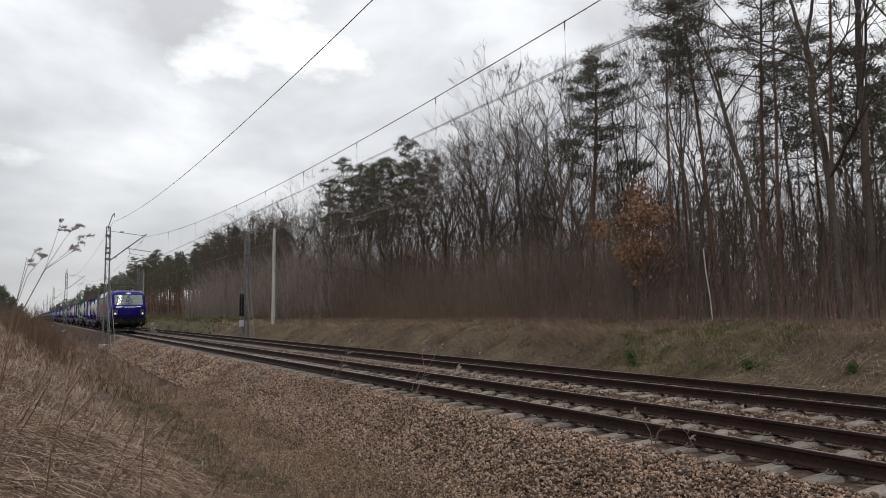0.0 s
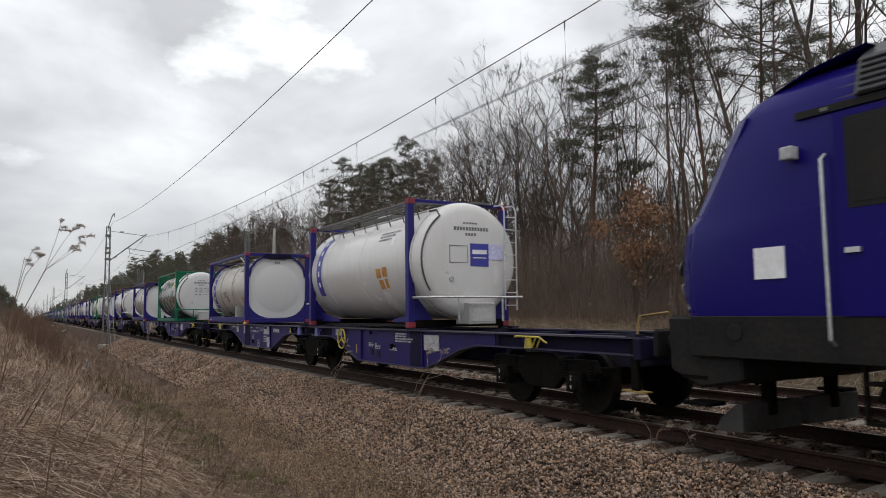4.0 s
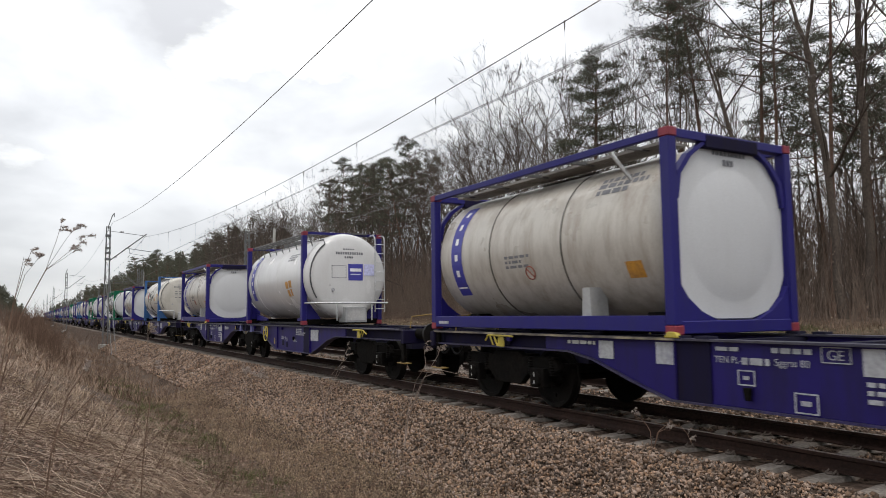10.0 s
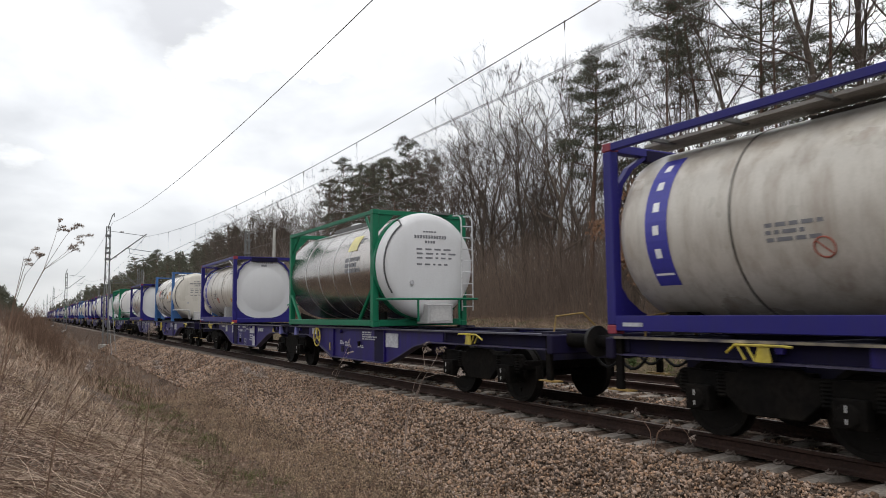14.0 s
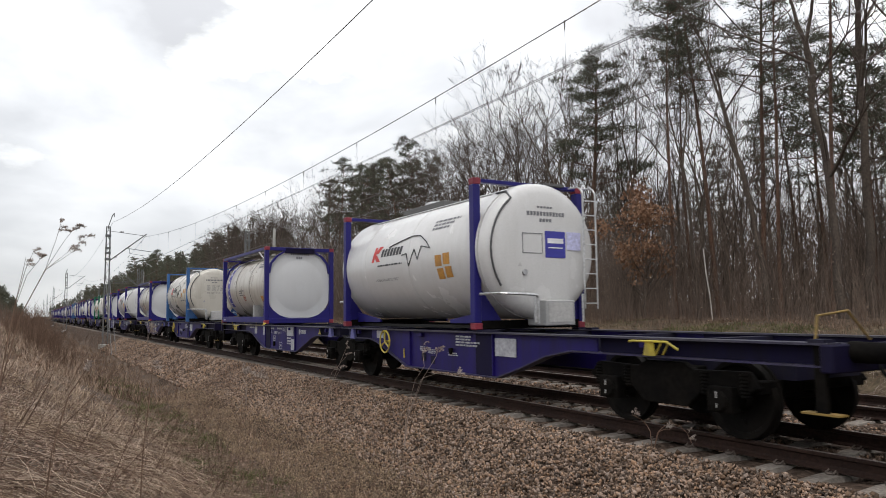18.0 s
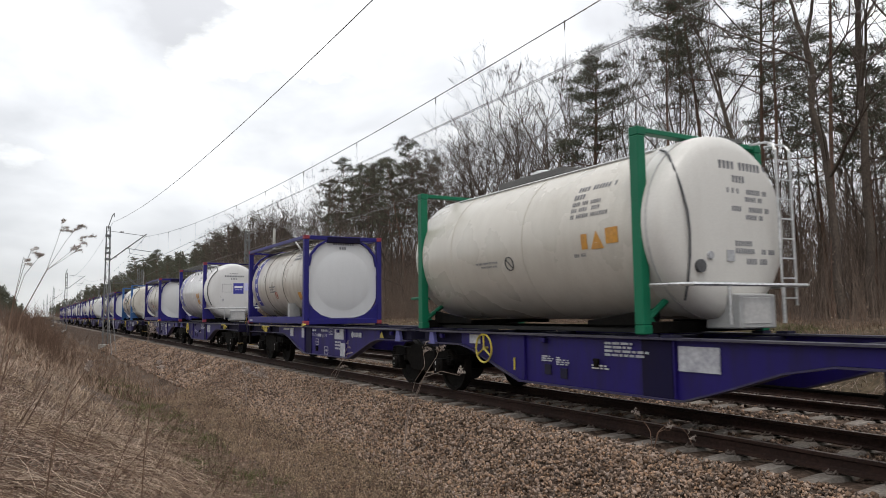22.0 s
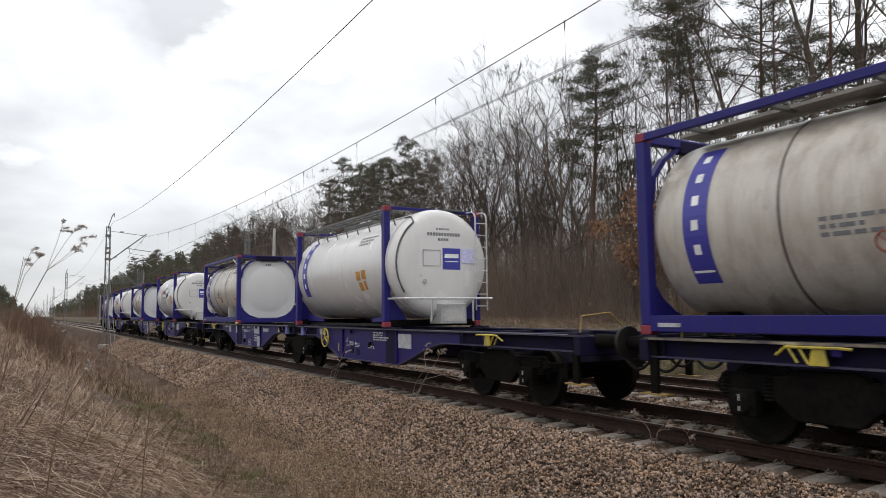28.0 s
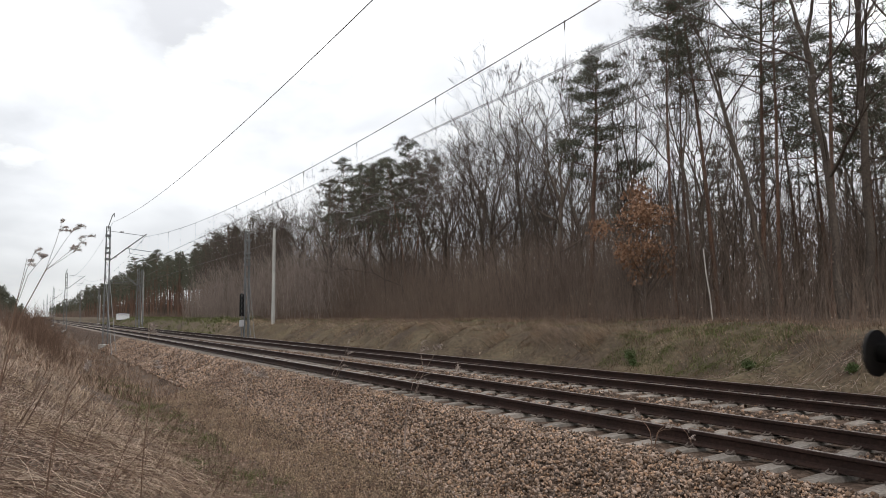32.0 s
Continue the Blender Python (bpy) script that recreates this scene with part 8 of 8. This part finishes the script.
def loco_bogie(t, x):
    o = [(-2.05, 0.62), (-1.95, 0.86), (-0.75, 0.86), (-0.5, 0.70), (0.5, 0.70), (0.75, 0.86), (1.95, 0.86), (2.05, 0.62), (1.5, 0.55), (0.8, 0.55), (0.5, 0.42), (-0.5, 0.42), (-0.8, 0.55), (-1.5, 0.55)]
    b = part("bogie", Shape().prism(o, -1.12, -1.0).prism(o, 1.0, 1.12).box(-0.35, 0.35, -1.0, 1.0, 0.45, 0.75), M["under"], t, "black bogie frame", at=pose(x, 0, 0), bevel=0.02)
    for d in (-1.25, 1.25):
        w = Shape()
        for s in (-1, 1):
            w.lathe([(s * 0.66, 0.12), (s * 0.67, 0.55), (s * 0.675, 0.655), (s * 0.70, 0.655), (s * 0.71, 0.628), (s * 0.815, 0.622), (s * 0.815, 0.555), (s * 0.785, 0.54), (s * 0.78, 0.22), (s * 0.84, 0.18)], (0, 0, 0), "y", 36)
        w.lathe([(-1.15, 0.09), (1.15, 0.09)], (0, 0, 0), "y", 10)
        ws = part("wheelset", w, M["wheel"], b, "steel driving wheels with disc brakes", at=pose(d, 0, 0.625), smooth=True)
        for s in (-1, 1):
            part("axle_box", Shape().prism([(d - 0.32, 0.48), (d + 0.32, 0.48), (d + 0.24, 0.82), (d - 0.24, 0.82)], min(s * 1.02, s * 1.22), max(s * 1.02, s * 1.22)).lathe([(s * 1.22, 0.17), (s * 1.27, 0.14), (s * 1.28, 0.02)], (d, 0, 0.625), "y", 16), M["under"], b, bevel=0.015)
            part("sand_pipe", Shape().rod([(d + 0.62, s * 0.95, 0.95), (d + 0.68, s * 0.85, 0.5), (d + 0.60, s * 0.76, 0.12)], 0.025, 6), M["under"], b)
            part("damper", Shape().tube((d - 0.55, s * 1.16, 0.62), (d - 0.30, s * 1.16, 1.02), 0.045, n=8), M["plate_grey"], b)
    for s in (-1, 1):
        part("spring", Shape().lathe([(0.70 + 0.03 * (k // 2) + 0.012 * (k % 2), 0.11 if k % 2 else 0.09) for k in range(16)], (0, s * 0.95, 0), "z", 14), M["under"], b, "coil springs")


def pantograph(t, x, up):
    """Single-arm current collector, raised to the wire or folded down."""
    g = part("pantograph", Shape().box(x - 0.85, x + 0.85, -0.55, -0.49, 4.02, 4.08).box(x - 0.85, x + 0.85, 0.49, 0.55, 4.02, 4.08).box(x - 0.85, x - 0.78, -0.55, 0.55, 4.02, 4.08).box(x + 0.78, x + 0.85, -0.55, 0.55, 4.02, 4.08),
             M["louvre"], t, "raised pantograph touching the wire" if up else "folded pantograph")
    zk, zh = (4.98, 5.66) if up else (4.30, 4.40)
    knee, head = (x + 1.4, zk), (x - 0.6 if up else x - 0.9, zh)
    part("lower_arm", Shape().tube((x - 0.5, 0, 4.08), (knee[0], 0, knee[1]), 0.05, 0.04, n=8), M["louvre"], g, "dark lower arm")
    part("upper_arm", Shape().tube((knee[0], 0.05, knee[1]), (head[0], 0.28, head[1]), 0.025, n=6).tube((knee[0], -0.05, knee[1]), (head[0], -0.28, head[1]), 0.025, n=6).tube((x - 0.25, 0, 4.1), (knee[0] + 0.1, 0, knee[1] - 0.1), 0.014, n=5), M["steel"], g)
    bow = Shape()
    for dx in (-0.27, 0.27):
        p = [(head[0] + dx, y, head[1] + z) for y, z in ((-0.98, -0.22), (-0.88, -0.08), (-0.70, 0.02), (-0.5, 0.06), (0.5, 0.06), (0.70, 0.02), (0.88, -0.08), (0.98, -0.22))]
        bow.rod(p, 0.022, 6)
    for y in (-0.45, 0.45):
        bow.rod([(head[0] - 0.27, y, head[1] + 0.05), (head[0], y * 0.7, head[1] - 0.03), (head[0] + 0.27, y, head[1] + 0.05)], 0.016, 5)
    part("collector_head", bow, M["steel"], g, "twin collector strips with horns")
    for dx in (-0.7, 0.7):
        for y in (-0.45, 0.45):
            part("insulator", Shape().lathe([(3.86 + 0.03 * k, 0.07 if k % 2 else 0.045) for k in range(6)], (x + dx, y, 0), "z", 12), M["insulator"], g)


def build_loco():
    t = thing("locomotive", "dark blue and grey electric locomotive with lit headlamps, hauling the train", "locomotive")
    part("body", loco_body(), M["livery"], t, "grey body side fading in fine lines to dark blue cabs", smooth=True)
    for x in (-6.6, 6.6):
        part("cab_wall", Shape().box(x - 0.03, x + 0.03, -1.4, 1.4, 1.5, 3.7), M["cab_wall"], t)
    part("cab_floor", Shape().box(-8.7, 8.7, -1.4, 1.4, 1.5, 1.56), M["cab_wall"], t)
    for s in (1, -1):
        part("desk", Shape().prism([(s * 7.6, 1.56), (s * 8.6, 1.56), (s * 8.45, 2.5), (s * 8.0, 2.55)], -1.2, 1.2), M["black"], t, "driver's desk")
        part("seat", Shape().box(s * 7.1 - 0.22, s * 7.1 + 0.22, 0.15, 0.65, 1.9, 2.05).box(s * 6.95 - 0.06, s * 6.95 + 0.06, 0.15, 0.65, 2.05, 2.75), M["black"], t, bevel=0.03)
    # blue panels that wrap each cab front, windscreens, lamps
    for s in (1, -1):
        part("nose_panel", front_panel(-1.47, 1.47, 1.46, 2.54, 0.012, s, 24, 6), M["loco_blue"], t, "glossy dark blue nose")
        part("roof_panel", front_panel(-1.36, 1.36, 3.52, 3.945, 0.012, s, 20, 5), M["loco_blue"], t, "blue cab roof")
        for y0, y1 in ((-1.22, -0.03), (0.03, 1.22)):
            part("windscreen", front_panel(y0, y1, 2.57, 3.49, -0.012, s, 8, 4, 0.012), M["glass"], t, "pale reflecting windscreen")
        for y0, y1 in ((-1.47, -1.22), (1.22, 1.47), (-0.035, 0.035)):
            part("screen_pillar", front_panel(y0, y1, 2.54, 3.52, 0.014, s, 3, 4), M["loco_blue"], t)
        for q in (-1, 1):
            lamp = part("headlamp_unit", front_panel(min(q * 0.98, q * 1.33), max(q * 0.98, q * 1.33), 1.62, 2.12, 0.022, s, 4, 4), M["plough"], t, "grey headlamp housing")
            yy = q * 1.16
            part("headlamp", Shape().lathe([(s * (nose(yy, 1.75) + 0.015), 0.085), (s * (nose(yy, 1.75) + 0.035), 0.08), (s * (nose(yy, 1.75) + 0.045), 0.055)], (0, yy, 1.74), "x", 18), M["lamp"] if s > 0 else M["lamp_off"], lamp, "glowing headlamp" if s > 0 else "")
            part("upper_lamp", Shape().lathe([(s * (nose(yy, 1.98) + 0.015), 0.11), (s * (nose(yy, 1.98) + 0.04), 0.10)], (0, yy, 1.98), "x", 18), M["signal_glass"], lamp)
            for k in range(5):
                z = 1.60 + k * 0.14
                part("grille_slat", front_panel(min(q * 0.28, q * 0.92), max(q * 0.28, q * 0.92), z, z + 0.03, 0.02, s, 4, 1), M["slat_blue"], t)
        part("top_lamp", front_panel(-0.22, 0.22, 3.57, 3.71, 0.02, s, 3, 2), M["plate_grey"], t)
        part("top_lamp_glass", Shape().lathe([(s * (nose(0, 3.64) + 0.01), 0.05), (s * (nose(0, 3.64) + 0.05), 0.04)], (0, 0, 3.64), "x", 14), M["lamp"] if s > 0 else M["lamp_off"], t)
        part("front_writing", front_panel(-1.10, -0.55, 2.36, 2.42, 0.018, s, 4, 1), M["white_paint"], t)
        part("front_writing", front_panel(-1.10, -0.70, 2.27, 2.33, 0.018, s, 4, 1), M["white_paint"], t)
        part("front_writing", front_panel(0.62, 1.02, 2.36, 2.42, 0.018, s, 4, 1), M["white_paint"], t)
        part("emblem", front_panel(-0.40, -0.20, 2.27, 2.43, 0.018, s, 3, 1), M["plate_grey"], t)
        for k in range(5):
            part("name_block", front_panel(-0.12 + k * 0.13, -0.02 + k * 0.13, 2.28, 2.42, 0.018, s, 2, 1), M["plate_grey"], t)
        for y0, y1 in ((-0.30, -0.62), (0.28, 0.62)):
            part("wiper", Shape().rod([(s * (nose(y0, 2.5) + 0.05), y0, 2.5), (s * (nose(y0, 2.8) + 0.06), y0 * 0.75, 2.8), (s * (nose(y1, 3.2) + 0.03), y0 * 0.45, 3.2)], 0.022, 5), M["black"], t)
            part("wiper_blade", Shape().tube((s * (nose(y0, 2.62) + 0.02), y0 * 0.95, 2.62), (s * (nose(y0, 3.25) + 0.02), y0 * 0.55, 3.25), 0.026, n=5), M["black"], t)
        part("front_step", Shape().box(min(s * 8.8, s * 9.12), max(s * 8.8, s * 9.12), -1.2, 1.2, 1.38, 1.43), M["loco_skirt"], t)
        # bumper, buffers, coupling, snow plough
        part("bumper", Shape().prism([(s * 8.0, 0.72), (s * 8.55, 0.62), (s * 8.98, 0.80), (s * 9.0, 1.42), (s * 8.0, 1.42)], -1.42, 1.42), M["loco_skirt"], t, "dark grey bumper beam", bevel=0.03)
        for q in (-1, 1):
            b = part("buffer", Shape().lathe([(s * 8.9, 0.17), (s * 9.2, 0.16), (s * 9.3, 0.12), (s * 9.42, 0.12)], (0, q * 0.875, 1.08), "x", 18), M["loco_skirt"], t, "dark crash buffer", smooth=True)
            part("buffer_head", Shape().prism([(q * 0.875 - 0.30, 0.90), (q * 0.875 + 0.30, 0.90), (q * 0.875 + 0.30, 1.26), (q * 0.875 - 0.30, 1.26)], s * 9.42, s * 9.49, "x"), M["loco_skirt"], b, "broad buffer head", bevel=0.03)
            part("foot_step", Shape().box(min(s * 8.45, s * 8.8), max(s * 8.45, s * 8.8), q * 1.28 - 0.15, q * 1.28 + 0.15, 0.42, 0.46).box(min(s * 8.45, s * 8.8), max(s * 8.45, s * 8.8), q * 1.28 - 0.15, q * 1.28 + 0.15, 0.72, 0.76), M["under"], t)
            part("yellow_mark", Shape().box(min(s * 8.955, s * 9.012), max(s * 8.955, s * 9.012), q * 1.05 - 0.09, q * 1.05 + 0.09, 0.80, 0.96), M["yellow"], t)
            hose = [(s * 8.95, q * 0.32, 1.1), (s * 9.15, q * 0.33, 0.95), (s * 9.25, q * 0.34, 0.7), (s * 9.15, q * 0.36, 0.5), (s * 9.0, q * 0.42, 0.62)]
            part("brake_hose", Shape().rod(hose, 0.025, 6), M["rubber"], t)
        part("coupling", Shape().box(min(s * 8.95, s * 9.35), max(s * 8.95, s * 9.35), -0.06, 0.06, 0.98, 1.12).tube((s * 9.3, 0, 1.0), (s * 9.15, 0, 0.6), 0.045, n=8), M["under"], t, "screw coupling")
        for q in (-1, 1):
            part("snow_plough", Shape().prism([(s * 8.25, 0.13), (s * 8.62, 0.13), (s * 8.54, 0.27), (s * 8.32, 0.45), (s * 8.25, 0.45)], min(q * 0.06, q * 1.12), max(q * 0.06, q * 1.12)), M["plough"], t, "dark grey snow plough blade", bevel=0.01)
            part("plough_bracket", Shape().box(min(s * 8.22, s * 8.34), max(s * 8.22, s * 8.34), q * 0.6 - 0.06, q * 0.6 + 0.06, 0.3, 0.8), M["under"], t)
        for q in (-1, 1):
            y = q * 1.506
            dx = s * 6.45
            part("cab_door", Shape().box(dx - 0.36, dx + 0.36, y - 0.008, y + 0.008, 1.42, 3.32), M["loco_blue"], t, "blue cab side door")
            part("door_window", Shape().box(dx - 0.22, dx + 0.22, y - 0.016, y + 0.016, 2.45, 3.22), M["black"], t, "dark door window", bevel=0.01)
            part("window_seal", Shape().box(dx - 0.26, dx + 0.26, y - 0.013, y + 0.013, 2.41, 3.26), M["black"], t)
            for k in (-0.46, 0.46):
                part("door_rail", Shape().rod([(dx + k, y, 1.15), (dx + k, y + q * 0.07, 1.2), (dx + k, y + q * 0.07, 2.9), (dx + k, y, 2.95)], 0.017, 6), M["chrome"], t, "steel grab rail")
            part("door_handle", Shape().box(dx - 0.30, dx - 0.16, y + q * 0.02 - 0.02, y + q * 0.02 + 0.02, 2.0, 2.05), M["chrome"], t)
            part("notice", Shape().box(s * 7.55 - 0.17, s * 7.55 + 0.17, y - 0.010, y + 0.010, 1.80, 2.12), M["white_paint"], t, "white notice on the cab side")
            part("camera_pod", Shape().box(dx - 0.85, dx - 0.72, min(y, y + q * 0.12), max(y, y + q * 0.12), 2.95, 3.08), M["plate_grey"], t, bevel=0.01)
            st = Shape()
            for z in (0.45, 0.80, 1.15):
                st.box(dx - 0.24, dx + 0.24, min(q * 1.30, q * 1.48), max(q * 1.30, q * 1.48), z, z + 0.03)
            st.box(dx - 0.26, dx - 0.23, min(q * 1.4, q * 1.46), max(q * 1.4, q * 1.46), 0.45, 1.4).box(dx + 0.23, dx + 0.26, min(q * 1.4, q * 1.46), max(q * 1.4, q * 1.46), 0.45, 1.4)
            part("step_ladder", st, M["under"], t, "black ladder steps")
            part("jack_socket", Shape().lathe([(y - 0.004, 0.09), (y + 0.006 * q, 0.085)], (s * 8.0, 0, 1.25), "y", 16), M["black"], t)
    for q in (-1, 1):
        part("skirt", Shape().box(-8.6, 8.6, min(q * 1.40, q * 1.50), max(q * 1.40, q * 1.50), 0.98, 1.425), M["loco_skirt"], t, "dark grey frame skirt", bevel=0.01)
        part("gutter", Shape().box(-7.2, 7.2, min(q * 1.43, q * 1.49), max(q * 1.43, q * 1.49), 3.35, 3.42), M["black"], t, "black roof gutter with bolts")
        for k in range(14):
            part("gutter_bolt", Shape().block((-6.9 + k * 1.05, q * 1.49, 3.385), (0.07, 0.02, 0.035)), M["steel"], t)
        # silver roof fairing with louvred ends
        def fair(x0, x1):
            return Shape().prism([(q * 1.53, 3.43), (q * 1.41, 3.80), (q * 1.12, 3.995), (q * 0.98, 3.45)], x0, x1, "x")
        part("roof_fairing", fair(-3.6, 3.2), M["roof_silver"], t, "sloping silver roof fairing", bevel=0.015)
        for x0, x1 in ((3.24, 4.85), (4.9, 6.5), (-5.2, -3.64), (-6.6, -5.25)):
            part("roof_louvre", fair(x0, x1), M["louvre"], t, "grey louvred roof panel", bevel=0.015)
            for k in range(6):
                a = k / 6
                y, z = q * (1.53 - 0.12 * a), 3.43 + 0.37 * a
                part("louvre_slat", Shape().tube((x0 + 0.05, y, z + 0.02), (x1 - 0.05, y, z + 0.02), 0.012, n=4), M["loco_skirt"], t)
        y = q * 1.504
        ys = q * 1.512
        part("emblem_red", Shape().prism([(-1.78 + 0.38 * math.cos(a), 2.40 + 0.46 * math.sin(a)) for a in [0.9 + 4.4 * k / 18 for k in range(19)]], ys - 0.004, ys + 0.004), M["red"], t, "red half of a round emblem")
        part("emblem_blue", Shape().prism([(-1.50 + 0.24 * math.cos(a), 2.36 + 0.40 * math.sin(a)) for a in [6.2832 * k / 20 for k in range(20)]], ys + q * 0.004 - 0.004, ys + q * 0.004 + 0.004), M["sign_blue"], t, "blue drop in the emblem")
        for k, (a, w) in enumerate(((-1.0, 0.42), (-0.50, 0.54), (0.10, 0.42), (0.58, 0.54), (1.18, 0.44))):
            s_ = Shape().box(a, a + w, ys - 0.004, ys + 0.004, 1.99, 2.80)
            part("name_block", s_, M["red"], t, "red block of the owner's mark", bevel=0.002)
        for x0, w in ((-5.6, 0.7), (-3.2, 0.5), (-2.4, 1.6), (2.6, 0.6), (3.5, 0.7), (4.9, 0.6)):
            part("skirt_writing", bars([w], x0, 1.34, y, 0.07, int(x0 * 7) % 50), M["pale_mark"], t)
        part("skirt_writing", bars([0.9], -2.2, 1.2, y, 0.05, 5), M["white_paint"], t)
        part("yellow_writing", Shape().box(3.9, 4.6, y - 0.003, y + 0.003, 1.27, 1.33), M["orange"], t)
        for x0 in (-4.3, -0.7, 2.2, 4.85):
            part("jack_socket", Shape().lathe([(y - 0.004, 0.085), (y + 0.006 * q, 0.08)], (x0, 0, 1.24), "y", 16), M["black"], t)
        part("equipment_box", Shape().box(-2.1, -1.28, q * 1.38 - 0.06, q * 1.38 + 0.06, 0.58, 0.98), M["plough"], t, "grey equipment case", bevel=0.02)
        part("equipment_box", Shape().box(0.75, 1.55, q * 1.38 - 0.06, q * 1.38 + 0.06, 0.60, 0.98), M["plough"], t, bevel=0.02)
        part("air_tank", Shape().lathe([(-0.5, 0.04), (-0.45, 0.15), (0.45, 0.15), (0.5, 0.04)], (-0.3, q * 1.22, 0.72), "x", 16), M["under"], t, smooth=True)
        for x0 in (-1.4, -0.9, 1.0, 1.5):
            part("warning_sticker", Shape().prism([(x0, 0.72), (x0 + 0.12, 0.72), (x0 + 0.06, 0.83)], q * 1.424 - 0.004, q * 1.424 + 0.004), M["yellow"] if x0 > 0 else M["white_paint"], t)
    part("transformer", Shape().box(-2.3, 2.3, -1.3, 1.3, 0.38, 1.0), M["under"], t, bevel=0.03)
    part("underframe", Shape().box(-8.6, 8.6, -1.4, 1.4, 0.98, 1.44), M["under"], t)
    part("roof_deck", Shape().box(-6.9, 6.9, -1.0, 1.0, 3.94, 3.97), M["louvre"], t)
    for x0, w in ((-1.8, 1.2), (0.4, 1.6), (2.4, 0.8)):
        part("roof_box", Shape().box(x0, x0 + w, -0.55, 0.55, 3.96, 4.12), M["roof_silver"], t, bevel=0.03)
    part("roof_bar", Shape().rod([(-4.2, 0.2, 4.12), (-1.0, 0.2, 4.16), (2.0, 0.2, 4.16), (4.2, 0.2, 4.12)], 0.02, 6), M["wire"], t)
    for x0 in (-3.4, -0.2, 2.1):
        part("insulator", Shape().lathe([(3.88 + 0.03 * k, 0.08 if k % 2 else 0.05) for k in range(9)], (x0, 0.2, 0), "z", 12), M["insulator"], t)
    pantograph(t, -4.4, True)
    pantograph(t, 5.3, False)
    part("horn", Shape().lathe([(6.4, 0.03), (6.8, 0.05), (6.9, 0.09)], (0, 0.5, 3.98), "x", 12), M["chrome"], t)
    for x0 in (-4.75, 4.75):
        loco_bogie(t, x0)
    return t


# ---------------------------------------------------------------- make up the train
LOCO_X = -81.0
loco = build_loco()
MOVERS.append((loco, LOCO_X, 0.0))
KINDS = ["stripe", "cage", "stripe", "post", "wing", "stripe", "sky", "cage", "cage", "sky", "pale_cage", "wing", "sky", "wing", "post", "stripe", "sky", "wing", "stripe", "stripe", "wing", "wing"]
DECK = 1.19
wagon0 = build_wagon()
frames0 = framed_tank(0)
made = {}
for n in range(22):
    x = wagon_at(n)
    here = pose(x, YC, 0)
    w = wagon0 if n == 0 else copy_thing(wagon0, here)
    w.matrix_basis = here
    MOVERS.append((w, x, 0.0))
    if n == 1:
        # this wagon carries its brake wheel on the other half
        for c in w.children:
            if c.name.startswith("brake_wheel"):
                c.matrix_basis = pose(-5.7, 0, 0)
            if c.name.startswith("warning_triangle"):
                c.name, c.data = "notice_plate", Shape().box(-2.35, -1.93, -1.152, -1.144, 0.87, 1.06).mesh("notice_plate", M["dull_white"])
                tagged(c, "white notice plate")
            if c.name.startswith(("emblem", "name_blocks")):
                c.matrix_basis = pose(0, 0.05, 0)
    places = [(KINDS[n], 3.33, 0), ("framed", -9.70, 0)]
    if n == 1:
        places[0] = (KINDS[n], 2.75, 0)
    if n == 17:
        places = [("framed", 9.62, 0), (KINDS[n], -9.3, 0)]
    for kind, dx, turn in places:
        if kind == "framed":
            c = frames0 if "framed" not in made else copy_thing(frames0, here)
            made["framed"] = frames0
        elif kind in made:
            c = copy_thing(made[kind], here)
        else:
            c = made[kind] = swap_tank(kind)
        c.matrix_basis = pose(x + dx, YC, DECK)
        MOVERS.append((c, x + dx, DECK))


def motions():
    times = sorted({b[0] for b in BUMP} | {0.0, 32.0})
    for ob, x, z in MOVERS:
        walk(ob, [(t, pose(x + travel(t), YC, z)) for t in times])
    # weeds nod in the wind and in the train's draught
    for ob, at, amount, seed in SWAY:
        rows = []
        for k in range(65):
            t = 0.5 * k
            push = amount * (1.0 if 3.2 < t < 31.7 else 0.35)
            a = push * (math.sin(t * 3.1 + seed) + 0.5 * math.sin(t * 5.3 + 2 * seed))
            b = 0.6 * push * math.sin(t * 2.3 + 3 * seed)
            rows.append((t, pose(*at, a * 0.5, b + 0.4 * push, 0)))
        walk(ob, rows)
    # wheels turn while they are near
    for ob, x, z in MOVERS:
        for wheels in [c for c in ob.children_recursive if c.name.startswith("wheelset")]:
            r = wheels.location.z
            px = x + wheels.location.x + (wheels.parent.location.x if wheels.parent != ob else 0)
            t0 = max(0.0, (-75 - px) / SPEED)
            t1 = min(32.0, (4 - px) / SPEED)
            if t1 <= t0:
                continue
            f0, f1 = frame(t0), frame(t1)
            rows = [(0.0, 0.0)] if f0 > 1 else []
            rows += [((f - 1) / FPS, (f - f0) / FPS * SPEED / r) for f in range(f0, f1 + 1)]
            if f1 < frame(32.0):
                rows.append((32.0, rows[-1][1]))
            p = wheels.location.copy()
            walk(wheels, [(t, Matrix.Translation(p) @ pose(0, 0, 0, 0, math.degrees(a), 0)) for t, a in rows])


motions()
